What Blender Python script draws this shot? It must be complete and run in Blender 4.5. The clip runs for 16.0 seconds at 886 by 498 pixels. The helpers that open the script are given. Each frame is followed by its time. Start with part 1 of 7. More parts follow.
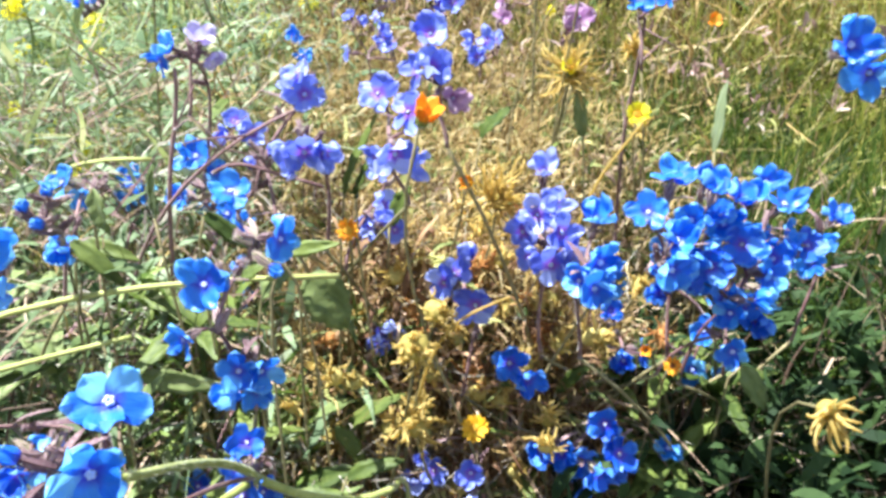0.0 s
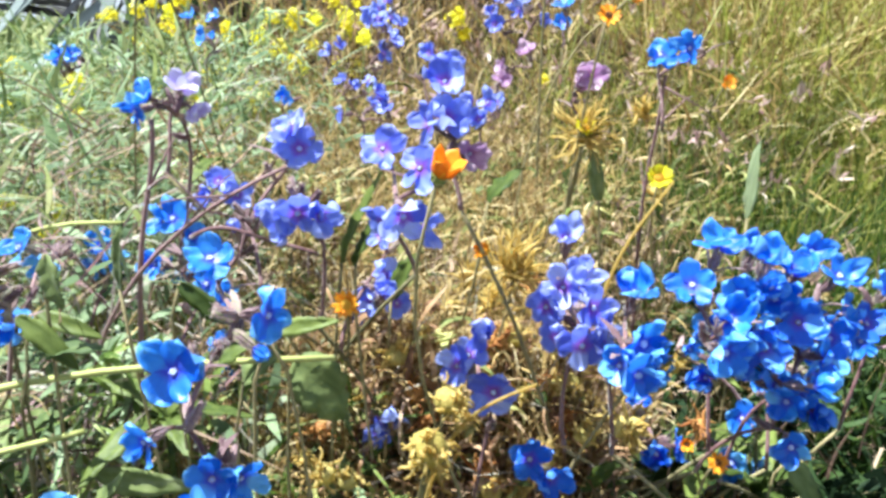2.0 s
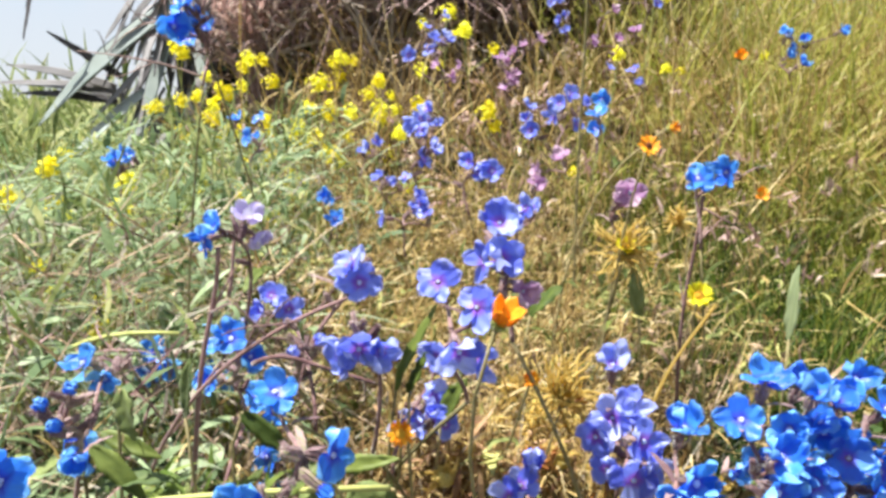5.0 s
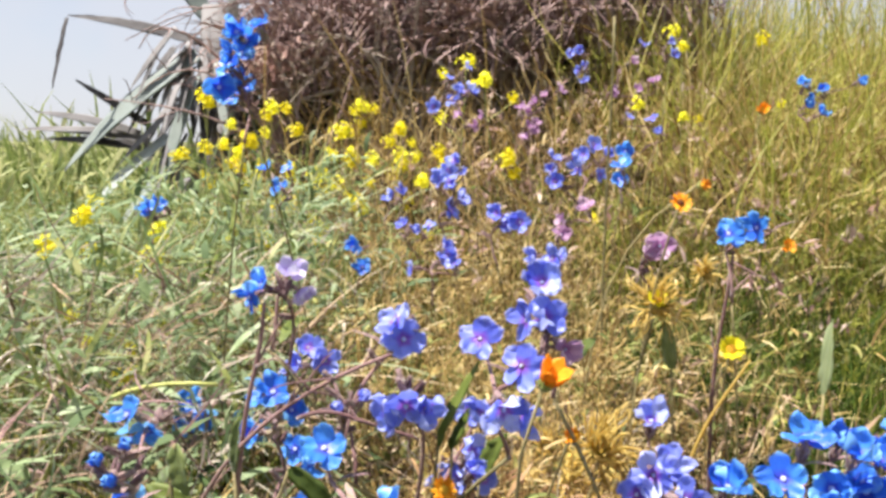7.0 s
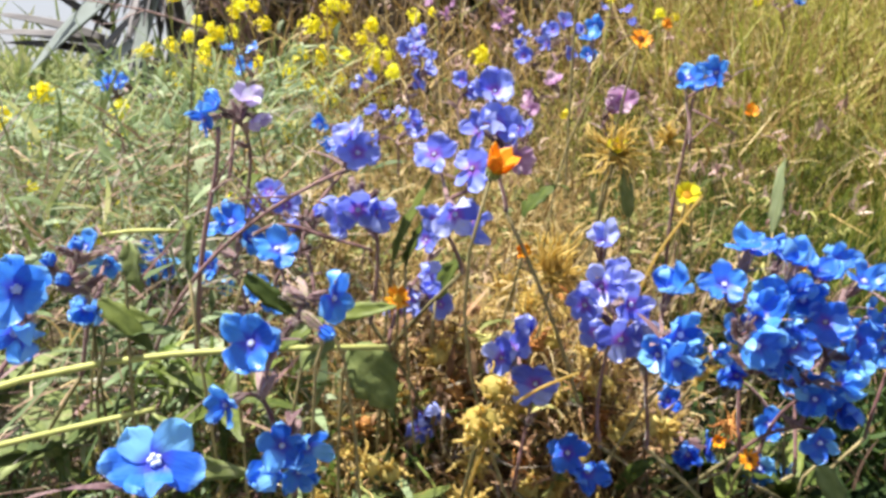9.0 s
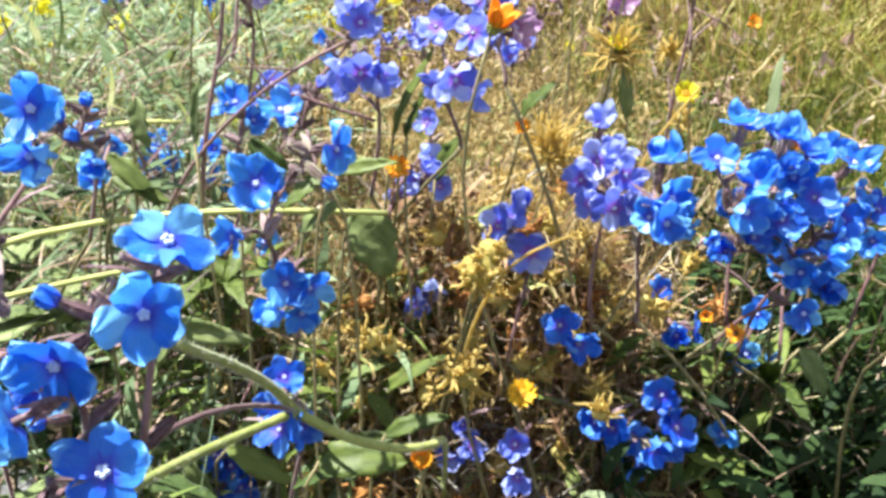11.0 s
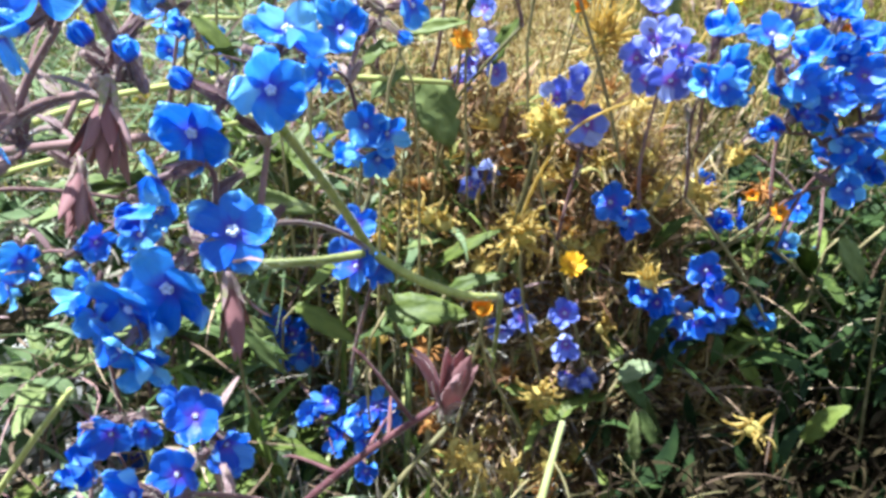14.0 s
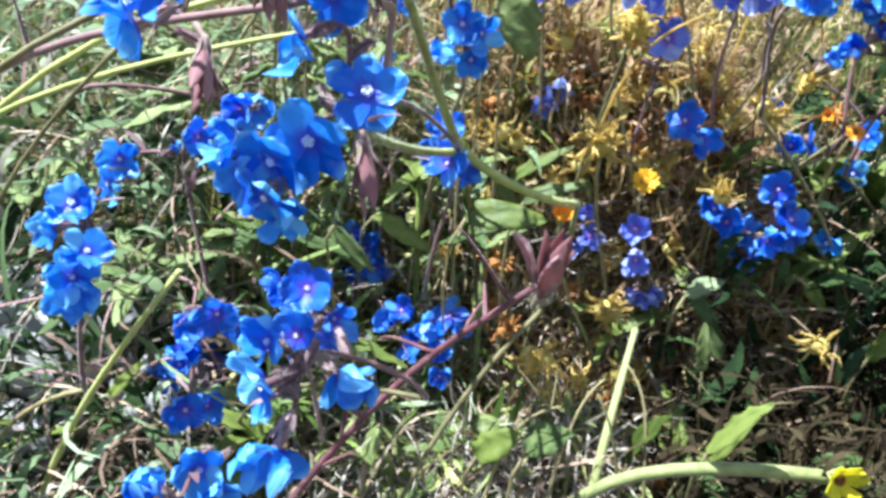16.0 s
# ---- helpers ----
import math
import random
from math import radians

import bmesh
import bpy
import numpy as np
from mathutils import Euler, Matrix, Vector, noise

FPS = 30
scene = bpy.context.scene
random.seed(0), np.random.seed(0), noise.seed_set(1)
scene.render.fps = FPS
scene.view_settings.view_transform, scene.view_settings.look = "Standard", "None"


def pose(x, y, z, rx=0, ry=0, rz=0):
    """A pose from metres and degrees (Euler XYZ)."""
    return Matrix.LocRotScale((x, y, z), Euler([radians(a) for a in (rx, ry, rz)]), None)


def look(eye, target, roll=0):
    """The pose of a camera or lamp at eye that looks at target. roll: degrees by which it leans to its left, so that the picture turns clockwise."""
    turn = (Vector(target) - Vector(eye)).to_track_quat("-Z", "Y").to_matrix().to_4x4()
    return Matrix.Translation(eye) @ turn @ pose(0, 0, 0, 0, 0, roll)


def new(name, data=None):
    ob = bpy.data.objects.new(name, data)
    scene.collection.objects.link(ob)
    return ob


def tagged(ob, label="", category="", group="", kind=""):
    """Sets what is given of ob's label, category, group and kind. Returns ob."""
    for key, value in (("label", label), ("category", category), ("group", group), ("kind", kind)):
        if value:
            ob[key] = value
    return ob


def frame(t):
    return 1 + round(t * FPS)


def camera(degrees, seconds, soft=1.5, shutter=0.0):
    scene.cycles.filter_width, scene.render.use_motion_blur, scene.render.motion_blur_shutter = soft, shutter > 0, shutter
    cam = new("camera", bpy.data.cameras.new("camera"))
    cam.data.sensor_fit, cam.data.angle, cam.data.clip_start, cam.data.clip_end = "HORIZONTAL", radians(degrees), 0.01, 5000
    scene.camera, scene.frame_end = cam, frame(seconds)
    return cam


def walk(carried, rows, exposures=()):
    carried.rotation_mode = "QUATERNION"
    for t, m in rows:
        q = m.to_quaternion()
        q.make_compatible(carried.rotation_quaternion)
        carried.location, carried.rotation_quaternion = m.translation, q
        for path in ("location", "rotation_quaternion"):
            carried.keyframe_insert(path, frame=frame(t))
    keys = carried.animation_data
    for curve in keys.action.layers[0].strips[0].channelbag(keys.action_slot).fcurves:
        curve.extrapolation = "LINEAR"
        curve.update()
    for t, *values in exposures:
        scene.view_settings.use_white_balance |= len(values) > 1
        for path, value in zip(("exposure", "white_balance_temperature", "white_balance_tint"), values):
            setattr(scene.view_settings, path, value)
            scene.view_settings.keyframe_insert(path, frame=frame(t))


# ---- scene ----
cam = camera(62.60, 16.0, 3.3)
PATH = [
    (0, pose(0.0044, -0.0026, 0.4009, 67.28, 0, -1.10) @ pose(0, 0, 0, 0, 0, -0.64)),
    (0.5, pose(0.0004, -0.0019, 0.3901, 70.15, 0, -1.23) @ pose(0, 0, 0, 0, 0, -0.25)),
    (1, pose(-0.0048, 0.0066, 0.3844, 70.46, 0, -1.35) @ pose(0, 0, 0, 0, 0, -0.58)),
    (1.5, pose(-0.0021, 0.0222, 0.3874, 71.20, 0, -2.09) @ pose(0, 0, 0, 0, 0, 0.21)),
    (2, pose(-0.0054, 0.0347, 0.3886, 72.70, 0, -2.55) @ pose(0, 0, 0, 0, 0, 0.14)),
    (2.5, pose(-0.0001, 0.0435, 0.3869, 74.28, 0, -3.22) @ pose(0, 0, 0, 0, 0, 0.44)),
    (3, pose(0.0061, 0.0495, 0.3915, 75.40, 0, -4.21) @ pose(0, 0, 0, 0, 0, 0.69)),
    (3.5, pose(-0.0025, 0.0395, 0.3988, 77.05, 0, -2.42) @ pose(0, 0, 0, 0, 0, 1.00)),
    (4, pose(-0.0098, 0.0342, 0.4040, 77.84, 0, -1.50) @ pose(0, 0, 0, 0, 0, 0.44)),
    (4.5, pose(-0.0124, 0.0327, 0.4077, 78.35, 0, -1.27) @ pose(0, 0, 0, 0, 0, 0.50)),
    (5, pose(-0.0167, 0.0299, 0.4119, 78.41, 0, -0.70) @ pose(0, 0, 0, 0, 0, 0.21)),
    (5.2, pose(-0.0198, 0.0284, 0.4148, 78.82, 0, -0.43) @ pose(0, 0, 0, 0, 0, 0.18)),
    (7.3, pose(-0.0277, 0.0236, 0.4194, 81.72, 0, 0.37) @ pose(0, 0, 0, 0, 0, 0.15)),
    (7.5, pose(-0.0253, 0.0242, 0.4129, 80.72, 0, -0.02) @ pose(0, 0, 0, 0, 0, 0.26)),
    (8, pose(-0.0206, 0.0210, 0.4035, 78.86, 0, -0.86) @ pose(0, 0, 0, 0, 0, 0.39)),
    (8.5, pose(-0.0187, 0.0158, 0.3923, 76.98, 0, -1.34) @ pose(0, 0, 0, 0, 0, 0.73)),
    (9, pose(-0.0185, 0.0139, 0.3786, 75.88, 0, -1.44) @ pose(0, 0, 0, 0, 0, 0.69)),
    (9.2, pose(-0.0168, 0.0144, 0.3763, 75.42, 0, -1.61) @ pose(0, 0, 0, 0, 0, 0.70)),
    (11.3, pose(-0.0180, -0.0043, 0.3462, 72.22, 0, -1.47) @ pose(0, 0, 0, 0, 0, 1.96)),
    (11.5, pose(-0.0171, -0.0056, 0.3445, 72.18, 0, -1.46) @ pose(0, 0, 0, 0, 0, 2.12)),
    (12, pose(-0.0187, -0.0096, 0.3402, 71.68, 0, -1.38) @ pose(0, 0, 0, 0, 0, 1.93)),
    (12.5, pose(-0.0223, -0.0163, 0.3360, 71.23, 0, -1.11) @ pose(0, 0, 0, 0, 0, 2.14)),
    (13, pose(-0.0276, -0.0205, 0.3312, 70.81, 0, -0.78) @ pose(0, 0, 0, 0, 0, 2.32)),
    (13.5, pose(-0.0298, -0.0258, 0.3236, 70.14, 0, -0.66) @ pose(0, 0, 0, 0, 0, 2.65)),
    (14, pose(-0.0341, -0.0278, 0.3177, 69.56, 0, -0.28) @ pose(0, 0, 0, 0, 0, 2.49)),
    (14.5, pose(-0.0337, -0.0292, 0.3114, 68.88, 0, -0.57) @ pose(0, 0, 0, 0, 0, 2.43)),
    (15, pose(-0.0376, -0.0328, 0.3081, 68.43, 0, -0.19) @ pose(0, 0, 0, 0, 0, 2.47)),
    (15.5, pose(-0.0477, -0.0404, 0.2999, 67.58, 0, 0.97) @ pose(0, 0, 0, 0, 0, 2.89)),
    (16, pose(-0.0553, -0.0444, 0.2972, 67.02, 0, 1.48) @ pose(0, 0, 0, 0, 0, 3.08)),
]
walk(cam, PATH, [(0.0, 1.82, 5750, 7), (2.5, 1.60, 5650, 4), (4.0, 1.50, 6050, 6), (5.0, 1.48, 6350, 8), (7.5, 1.39, 6600, 12), (9.2, 1.36, 6450, 12), (11.3, 1.69, 5950, 7), (13.0, 1.73, 5700, 5), (14.6, 1.68, 5500, 4), (16.0, 1.74, 5400, 6)])
# ---- sun, sky ----
SUN_EL, SUN_AZ = 68.0, -87.0     # height; bearing from +y towards +x
world = bpy.data.worlds.new("daylight")
scene.world = world
world.use_nodes = True
wn = world.node_tree
sky = wn.nodes.new("ShaderNodeTexSky")
sky.sky_type, sky.sun_disc = "NISHITA", False
sky.sun_elevation, sky.sun_rotation = radians(SUN_EL), radians(SUN_AZ)
sky.air_density, sky.dust_density, sky.ozone_density = 1.0, 0.7, 2.2
wn.nodes["Background"].inputs["Strength"].default_value = 0.057
# thin white cloud drawn over the blue
way, veil, cover, cloud = (wn.nodes.new("ShaderNode" + kind) for kind in ("TexCoord", "TexNoise", "MapRange", "Mix"))
veil.inputs["Scale"].default_value, veil.inputs["Detail"].default_value = 2.6, 5
cover.inputs[1].default_value, cover.inputs[2].default_value, cover.inputs[3].default_value, cover.inputs[4].default_value = 0.35, 0.62, 0.30, 0.85
cloud.data_type = "RGBA"
cloud.inputs[7].default_value = (5.0, 5.2, 5.7, 1)
wn.links.new(way.outputs["Generated"], veil.inputs["Vector"])
wn.links.new(veil.outputs["Fac"], cover.inputs[0])
wn.links.new(cover.outputs[0], cloud.inputs[0])
wn.links.new(sky.outputs["Color"], cloud.inputs[6])
wn.links.new(cloud.outputs[2], wn.nodes["Background"].inputs["Color"])
sun = new("sun", bpy.data.lights.new("sun", "SUN"))
sun.data.energy, sun.data.angle, sun.data.color = 5.0, radians(0.6), (1.0, 0.955, 0.88)
a, e = radians(SUN_AZ), radians(SUN_EL)
sun.matrix_world = look((math.sin(a) * math.cos(e) * 5, math.cos(a) * math.cos(e) * 5, math.sin(e) * 5), (0, 0, 0))


# ---- materials ----
def material(name, base, rough=0.6, second=None, scale=200.0, spread=0.25, by="object", translucent=0.0, glow=None,
             bump=0.0, spec=0.3, stretch=(1, 1, 1), third=None, detail=4.0, sheen=0.0):
    """Leaf-like material: a colour ramp over grain and a random number per object or island, with light let through."""
    m = bpy.data.materials.new(name)
    m.use_nodes = True
    nt = m.node_tree
    N, L = nt.nodes, nt.links
    bsdf, out = N["Principled BSDF"], N["Material Output"]
    bsdf.inputs["Roughness"].default_value = rough
    bsdf.inputs["Specular IOR Level"].default_value = spec
    if sheen:
        bsdf.inputs["Sheen Weight"].default_value = sheen
        bsdf.inputs["Sheen Roughness"].default_value = 0.4
    co = N.new("ShaderNodeTexCoord")
    mp = N.new("ShaderNodeMapping")
    mp.inputs["Scale"].default_value = stretch
    L.new(co.outputs["Object"], mp.inputs["Vector"])
    tx = N.new("ShaderNodeTexNoise")
    tx.inputs["Scale"].default_value, tx.inputs["Detail"].default_value = scale, detail
    L.new(mp.outputs["Vector"], tx.inputs["Vector"])
    if by == "object":
        rnd = N.new("ShaderNodeObjectInfo").outputs["Random"]
    else:
        rnd = N.new("ShaderNodeNewGeometry").outputs["Random Per Island"]
    mixv = N.new("ShaderNodeMath")
    mixv.operation = "MULTIPLY_ADD"
    L.new(rnd, mixv.inputs[0])
    mixv.inputs[1].default_value = spread * 2
    sub = N.new("ShaderNodeMath")
    sub.operation = "SUBTRACT"
    L.new(tx.outputs["Fac"], sub.inputs[0])
    sub.inputs[1].default_value = spread
    L.new(sub.outputs[0], mixv.inputs[2])
    ramp = N.new("ShaderNodeValToRGB")
    ramp.color_ramp.elements[0].position, ramp.color_ramp.elements[1].position = 0.25, 0.75
    ramp.color_ramp.elements[0].color = (*base, 1)
    ramp.color_ramp.elements[1].color = (*(second or [min(1, c * 1.4) for c in base]), 1)
    if third:
        el = ramp.color_ramp.elements.new(0.93)
        el.color = (*third, 1)
    L.new(mixv.outputs[0], ramp.inputs["Fac"])
    L.new(ramp.outputs["Color"], bsdf.inputs["Base Color"])
    if bump:
        b = N.new("ShaderNodeBump")
        b.inputs["Strength"].default_value, b.inputs["Distance"].default_value = bump, 0.0005
        L.new(tx.outputs["Fac"], b.inputs["Height"])
        L.new(b.outputs["Normal"], bsdf.inputs["Normal"])
    if translucent:
        tr = N.new("ShaderNodeBsdfTranslucent")
        mx = N.new("ShaderNodeMixShader")
        mx.inputs[0].default_value = translucent
        if glow:
            gm = N.new("ShaderNodeMix")
            gm.data_type, gm.blend_type = "RGBA", "MULTIPLY"
            gm.inputs[0].default_value = 1.0
            gm.inputs[7].default_value = (*glow, 1)
            L.new(ramp.outputs["Color"], gm.inputs[6])
            L.new(gm.outputs[2], tr.inputs["Color"])
        else:
            L.new(ramp.outputs["Color"], tr.inputs["Color"])
        L.new(bsdf.outputs[0], mx.inputs[1])
        L.new(tr.outputs[0], mx.inputs[2])
        L.new(mx.outputs[0], out.inputs["Surface"])
    return m


def petal_material(name, throat, face, light, lit_rim, gloss=0.34):
    """Petal: throat colour at the claw, veined face that varies from petal to petal; lets light through. The paler thin
    edge and some all-pale petals also paint sun highlights.
    """
    m = bpy.data.materials.new(name)
    m.use_nodes = True
    N, L = m.node_tree.nodes, m.node_tree.links
    bsdf, out = N["Principled BSDF"], N["Material Output"]
    bsdf.inputs["Roughness"].default_value = gloss
    bsdf.inputs["Specular IOR Level"].default_value = 0.55
    co, sep, mp = N.new("ShaderNodeTexCoord"), N.new("ShaderNodeSeparateXYZ"), N.new("ShaderNodeMapping")
    L.new(co.outputs["Object"], sep.inputs[0])
    mp.inputs["Scale"].default_value = (3.2, 0.45, 1)
    L.new(co.outputs["Object"], mp.inputs["Vector"])
    vein, blot = N.new("ShaderNodeTexNoise"), N.new("ShaderNodeTexNoise")
    vein.inputs["Scale"].default_value, vein.inputs["Detail"].default_value = 520, 3
    blot.inputs["Scale"].default_value, blot.inputs["Detail"].default_value = 160, 2
    L.new(mp.outputs["Vector"], vein.inputs["Vector"])
    L.new(co.outputs["Object"], blot.inputs["Vector"])
    rnd = N.new("ShaderNodeObjectInfo").outputs["Random"]

    def math_node(op, a, b):
        n = N.new("ShaderNodeMath")
        n.operation = op
        for k, v in enumerate((a, b)):
            if isinstance(v, float):
                n.inputs[k].default_value = v
            else:
                L.new(v, n.inputs[k])
        return n.outputs[0]

    def blend(fac, a, b):
        n = N.new("ShaderNodeMix")
        n.data_type = "RGBA"
        L.new(fac, n.inputs[0])
        for k, v in ((6, a), (7, b)):
            if isinstance(v, tuple):
                n.inputs[k].default_value = (*v, 1)
            else:
                L.new(v, n.inputs[k])
        return n.outputs[2]

    def span(value, low, high):
        n = N.new("ShaderNodeMapRange")
        n.inputs[1].default_value, n.inputs[2].default_value = low, high
        L.new(value, n.inputs[0])
        return n.outputs[0]

    tone = math_node("ADD", math_node("MULTIPLY", rnd, 0.75), math_node("MULTIPLY", vein.outputs["Fac"], 0.5))
    color = blend(span(tone, 0.2, 1.05), face, light)
    # about one petal in ten goes pale, a sunlit highlight in the colour
    color = blend(math_node("MULTIPLY", span(rnd, 0.85, 0.93), 0.68), color, lit_rim)
    # pale edge: partly petal colour, partly a painted edge highlight
    color = blend(math_node("MULTIPLY", span(math_node("ADD", sep.outputs[1], math_node("MULTIPLY", blot.outputs["Fac"], 0.0022)), 0.0078, 0.0098), 0.75), color, lit_rim)
    color = blend(span(math_node("ADD", sep.outputs[1], math_node("MULTIPLY", blot.outputs["Fac"], 0.0015)), 0.0036, 0.0012), color, throat)
    L.new(color, bsdf.inputs["Base Color"])
    bm = N.new("ShaderNodeBump")
    bm.inputs["Strength"].default_value, bm.inputs["Distance"].default_value = 0.5, 0.0005
    L.new(vein.outputs["Fac"], bm.inputs["Height"])
    L.new(bm.outputs["Normal"], bsdf.inputs["Normal"])
    tr, mx = N.new("ShaderNodeBsdfTranslucent"), N.new("ShaderNodeMixShader")
    mx.inputs[0].default_value = 0.42
    L.new(color, tr.inputs["Color"])
    L.new(bsdf.outputs[0], mx.inputs[1])
    L.new(tr.outputs[0], mx.inputs[2])
    L.new(mx.outputs[0], out.inputs["Surface"])
    return m


PETAL_BLUE = petal_material("azure_petal", (0.06, 0.08, 0.60), (0.017, 0.112, 0.70), (0.08, 0.345, 0.90), (0.26, 0.60, 0.96))
PETAL_VIOLET = petal_material("violet_petal", (0.26, 0.09, 0.54), (0.088, 0.118, 0.66), (0.26, 0.34, 0.92), (0.52, 0.58, 0.94), 0.42)
PETAL_DEEP = petal_material("deep_blue_petal", (0.10, 0.06, 0.55), (0.012, 0.060, 0.54), (0.04, 0.20, 0.84), (0.16, 0.40, 0.92), 0.40)
PETAL_PALE = petal_material("pale_petal", (0.40, 0.25, 0.62), (0.45, 0.38, 0.74), (0.72, 0.65, 0.86), (0.82, 0.80, 0.90), 0.5)
PETAL_PINK = petal_material("pink_petal", (0.34, 0.12, 0.34), (0.36, 0.16, 0.38), (0.55, 0.34, 0.52), (0.66, 0.50, 0.60), 0.55)
EYE_WHITE = material("flower_eye_white", (0.34, 0.42, 0.74), 0.75, (0.64, 0.69, 0.86), 1500, 0.1, bump=0.4)
CALYX = material("calyx_purple", (0.16, 0.088, 0.096), 0.65, (0.42, 0.29, 0.285), 700, 0.35, bump=0.5, sheen=0.4, translucent=0.3, third=(0.30, 0.29, 0.14))
STEM_PURPLE = material("stem_purple_brown", (0.115, 0.052, 0.052), 0.6, (0.26, 0.15, 0.14), 250, 0.25, bump=0.4, sheen=0.4)
STEM_GREEN = material("stem_hairy_green", (0.21, 0.24, 0.05), 0.6, (0.42, 0.43, 0.13), 220, 0.25, bump=0.4, sheen=0.25)
HAIR = material("plant_hairs", (0.40, 0.40, 0.28), 0.6, (0.68, 0.68, 0.54), 200, 0.2, by="island", translucent=0.4)
LEAF = material("leaf_green", (0.055, 0.085, 0.014), 0.52, (0.19, 0.235, 0.05), 260, 0.3, translucent=0.3, bump=0.9, stretch=(1, 0.4, 1), glow=(1.0, 1.15, 0.5))
ORANGE = material("orange_petal", (0.84, 0.29, 0.010), 0.5, (0.95, 0.50, 0.03), 300, 0.3, translucent=0.35)
AMBER = material("amber_petal", (0.80, 0.42, 0.010), 0.5, (0.92, 0.62, 0.03), 300, 0.3, translucent=0.35)
YELLOW = material("yellow_petal", (0.80, 0.70, 0.02), 0.5, (0.92, 0.90, 0.06), 300, 0.3, translucent=0.5)
DISC_DARK = material("flower_disc_dark", (0.10, 0.03, 0.012), 0.8, (0.24, 0.09, 0.025), 1500, 0.1, bump=0.8)
DISC_YELLOW = material("flower_disc_yellow", (0.55, 0.28, 0.02), 0.8, (0.8, 0.5, 0.05), 1500, 0.1, bump=0.8)
STRAW = material("dry_straw", (0.15, 0.09, 0.028), 0.6, (0.50, 0.36, 0.13), 90, 0.45, by="island", translucent=0.36, third=(0.68, 0.56, 0.30))
OLIVE = material("olive_bits", (0.085, 0.115, 0.03), 0.6, (0.29, 0.32, 0.10), 90, 0.45, by="island", translucent=0.36, third=(0.58, 0.55, 0.2))
FADED = material("faded_pink_calyx", (0.34, 0.15, 0.16), 0.6, (0.62, 0.40, 0.40), 500, 0.3, translucent=0.5, stretch=(3, 1, 0.4), sheen=0.4)
STONE = material("pale_stone", (0.22, 0.215, 0.21), 0.9, (0.42, 0.41, 0.40), 60, 0.15, bump=0.8)
DRY_STEM = material("dull_brown_stem", (0.13, 0.115, 0.05), 0.7, (0.30, 0.25, 0.12), 200, 0.3, bump=0.5)
GREY_LITTER = material("grey_dead_stalks", (0.15, 0.125, 0.10), 0.75, (0.38, 0.34, 0.27), 90, 0.4, by="island", translucent=0.2, third=(0.54, 0.50, 0.41))
STRAW_BROWN = material("dead_brown_stalks", (0.10, 0.062, 0.042), 0.75, (0.40, 0.28, 0.18), 90, 0.45, by="island", translucent=0.15, third=(0.52, 0.41, 0.29))
# near-black brown: the colour of deep shade given to litter
SHADE_LITTER = material("shade_brown_litter", (0.014, 0.010, 0.006), 0.8, (0.055, 0.042, 0.022), 90, 0.4, by="island", translucent=0.1, spec=0.05)
PALE_BLADE = material("pale_green_blade", (0.22, 0.27, 0.13), 0.6, (0.36, 0.41, 0.23), 200, 0.3, translucent=0.3, stretch=(4, 0.2, 1))
LIME = material("fresh_lime_leaf", (0.09, 0.145, 0.022), 0.5, (0.28, 0.36, 0.085), 90, 0.45, by="island", translucent=0.4, third=(0.44, 0.48, 0.20))
RUSSET = material("russet_dry_husks", (0.18, 0.09, 0.045), 0.7, (0.50, 0.31, 0.16), 90, 0.45, by="island", translucent=0.3, third=(0.62, 0.44, 0.28))
STEM_PALE = material("stem_pale_hairy", (0.15, 0.175, 0.055), 0.65, (0.30, 0.32, 0.12), 220, 0.3, bump=0.6, sheen=0.25)
STEM_RED = material("stem_wine_red", (0.09, 0.028, 0.036), 0.6, (0.20, 0.085, 0.085), 250, 0.25, bump=0.4, sheen=0.4)
GRASS = material("yellow_green_grass", (0.090, 0.125, 0.016), 0.5, (0.29, 0.295, 0.045), 60, 0.45, by="island", translucent=0.42, third=(0.50, 0.45, 0.13))
GRASS_TALL = material("tall_pale_grass", (0.18, 0.20, 0.032), 0.5, (0.44, 0.42, 0.085), 60, 0.45, by="island", translucent=0.45, third=(0.60, 0.52, 0.20))
MEADOW = material("yellow_green_meadow", (0.11, 0.15, 0.04), 0.6, (0.31, 0.35, 0.12), 60, 0.45, by="island", translucent=0.42, third=(0.46, 0.46, 0.22))
GRASS_FRESH = material("fresh_green_grass", (0.022, 0.048, 0.006), 0.5, (0.095, 0.15, 0.021), 60, 0.4, by="island", translucent=0.4)
GRASS_HEAD = material("yellow_green_grass_head", (0.20, 0.22, 0.03), 0.6, (0.46, 0.45, 0.10), 90, 0.4, by="island", translucent=0.45, third=(0.58, 0.53, 0.22))
HERB = material("grey_green_leaf", (0.070, 0.110, 0.028), 0.62, (0.235, 0.285, 0.095), 260, 0.3, translucent=0.3, bump=0.9, stretch=(1, 0.4, 1), sheen=0.15, third=(0.34, 0.38, 0.17))
SAGE = material("grey_green_foliage", (0.115, 0.175, 0.072), 0.6, (0.325, 0.42, 0.215), 90, 0.45, by="island", translucent=0.42, third=(0.42, 0.49, 0.31), sheen=0.2)
# leaf green taken down to near black, so the colour carries the shade
SHADE_LEAF = material("shade_green_foliage", (0.014, 0.030, 0.010), 0.65, (0.05, 0.085, 0.025), 90, 0.4, by="island", translucent=0.25, spec=0.15)
SEED = material("seed_head_straw", (0.56, 0.41, 0.11), 0.65, (0.82, 0.66, 0.25), 200, 0.35, translucent=0.6)
SEED_CORE = material("seed_head_yellow", (0.48, 0.38, 0.09), 0.75, (0.72, 0.60, 0.20), 900, 0.3, translucent=0.4, bump=0.9)
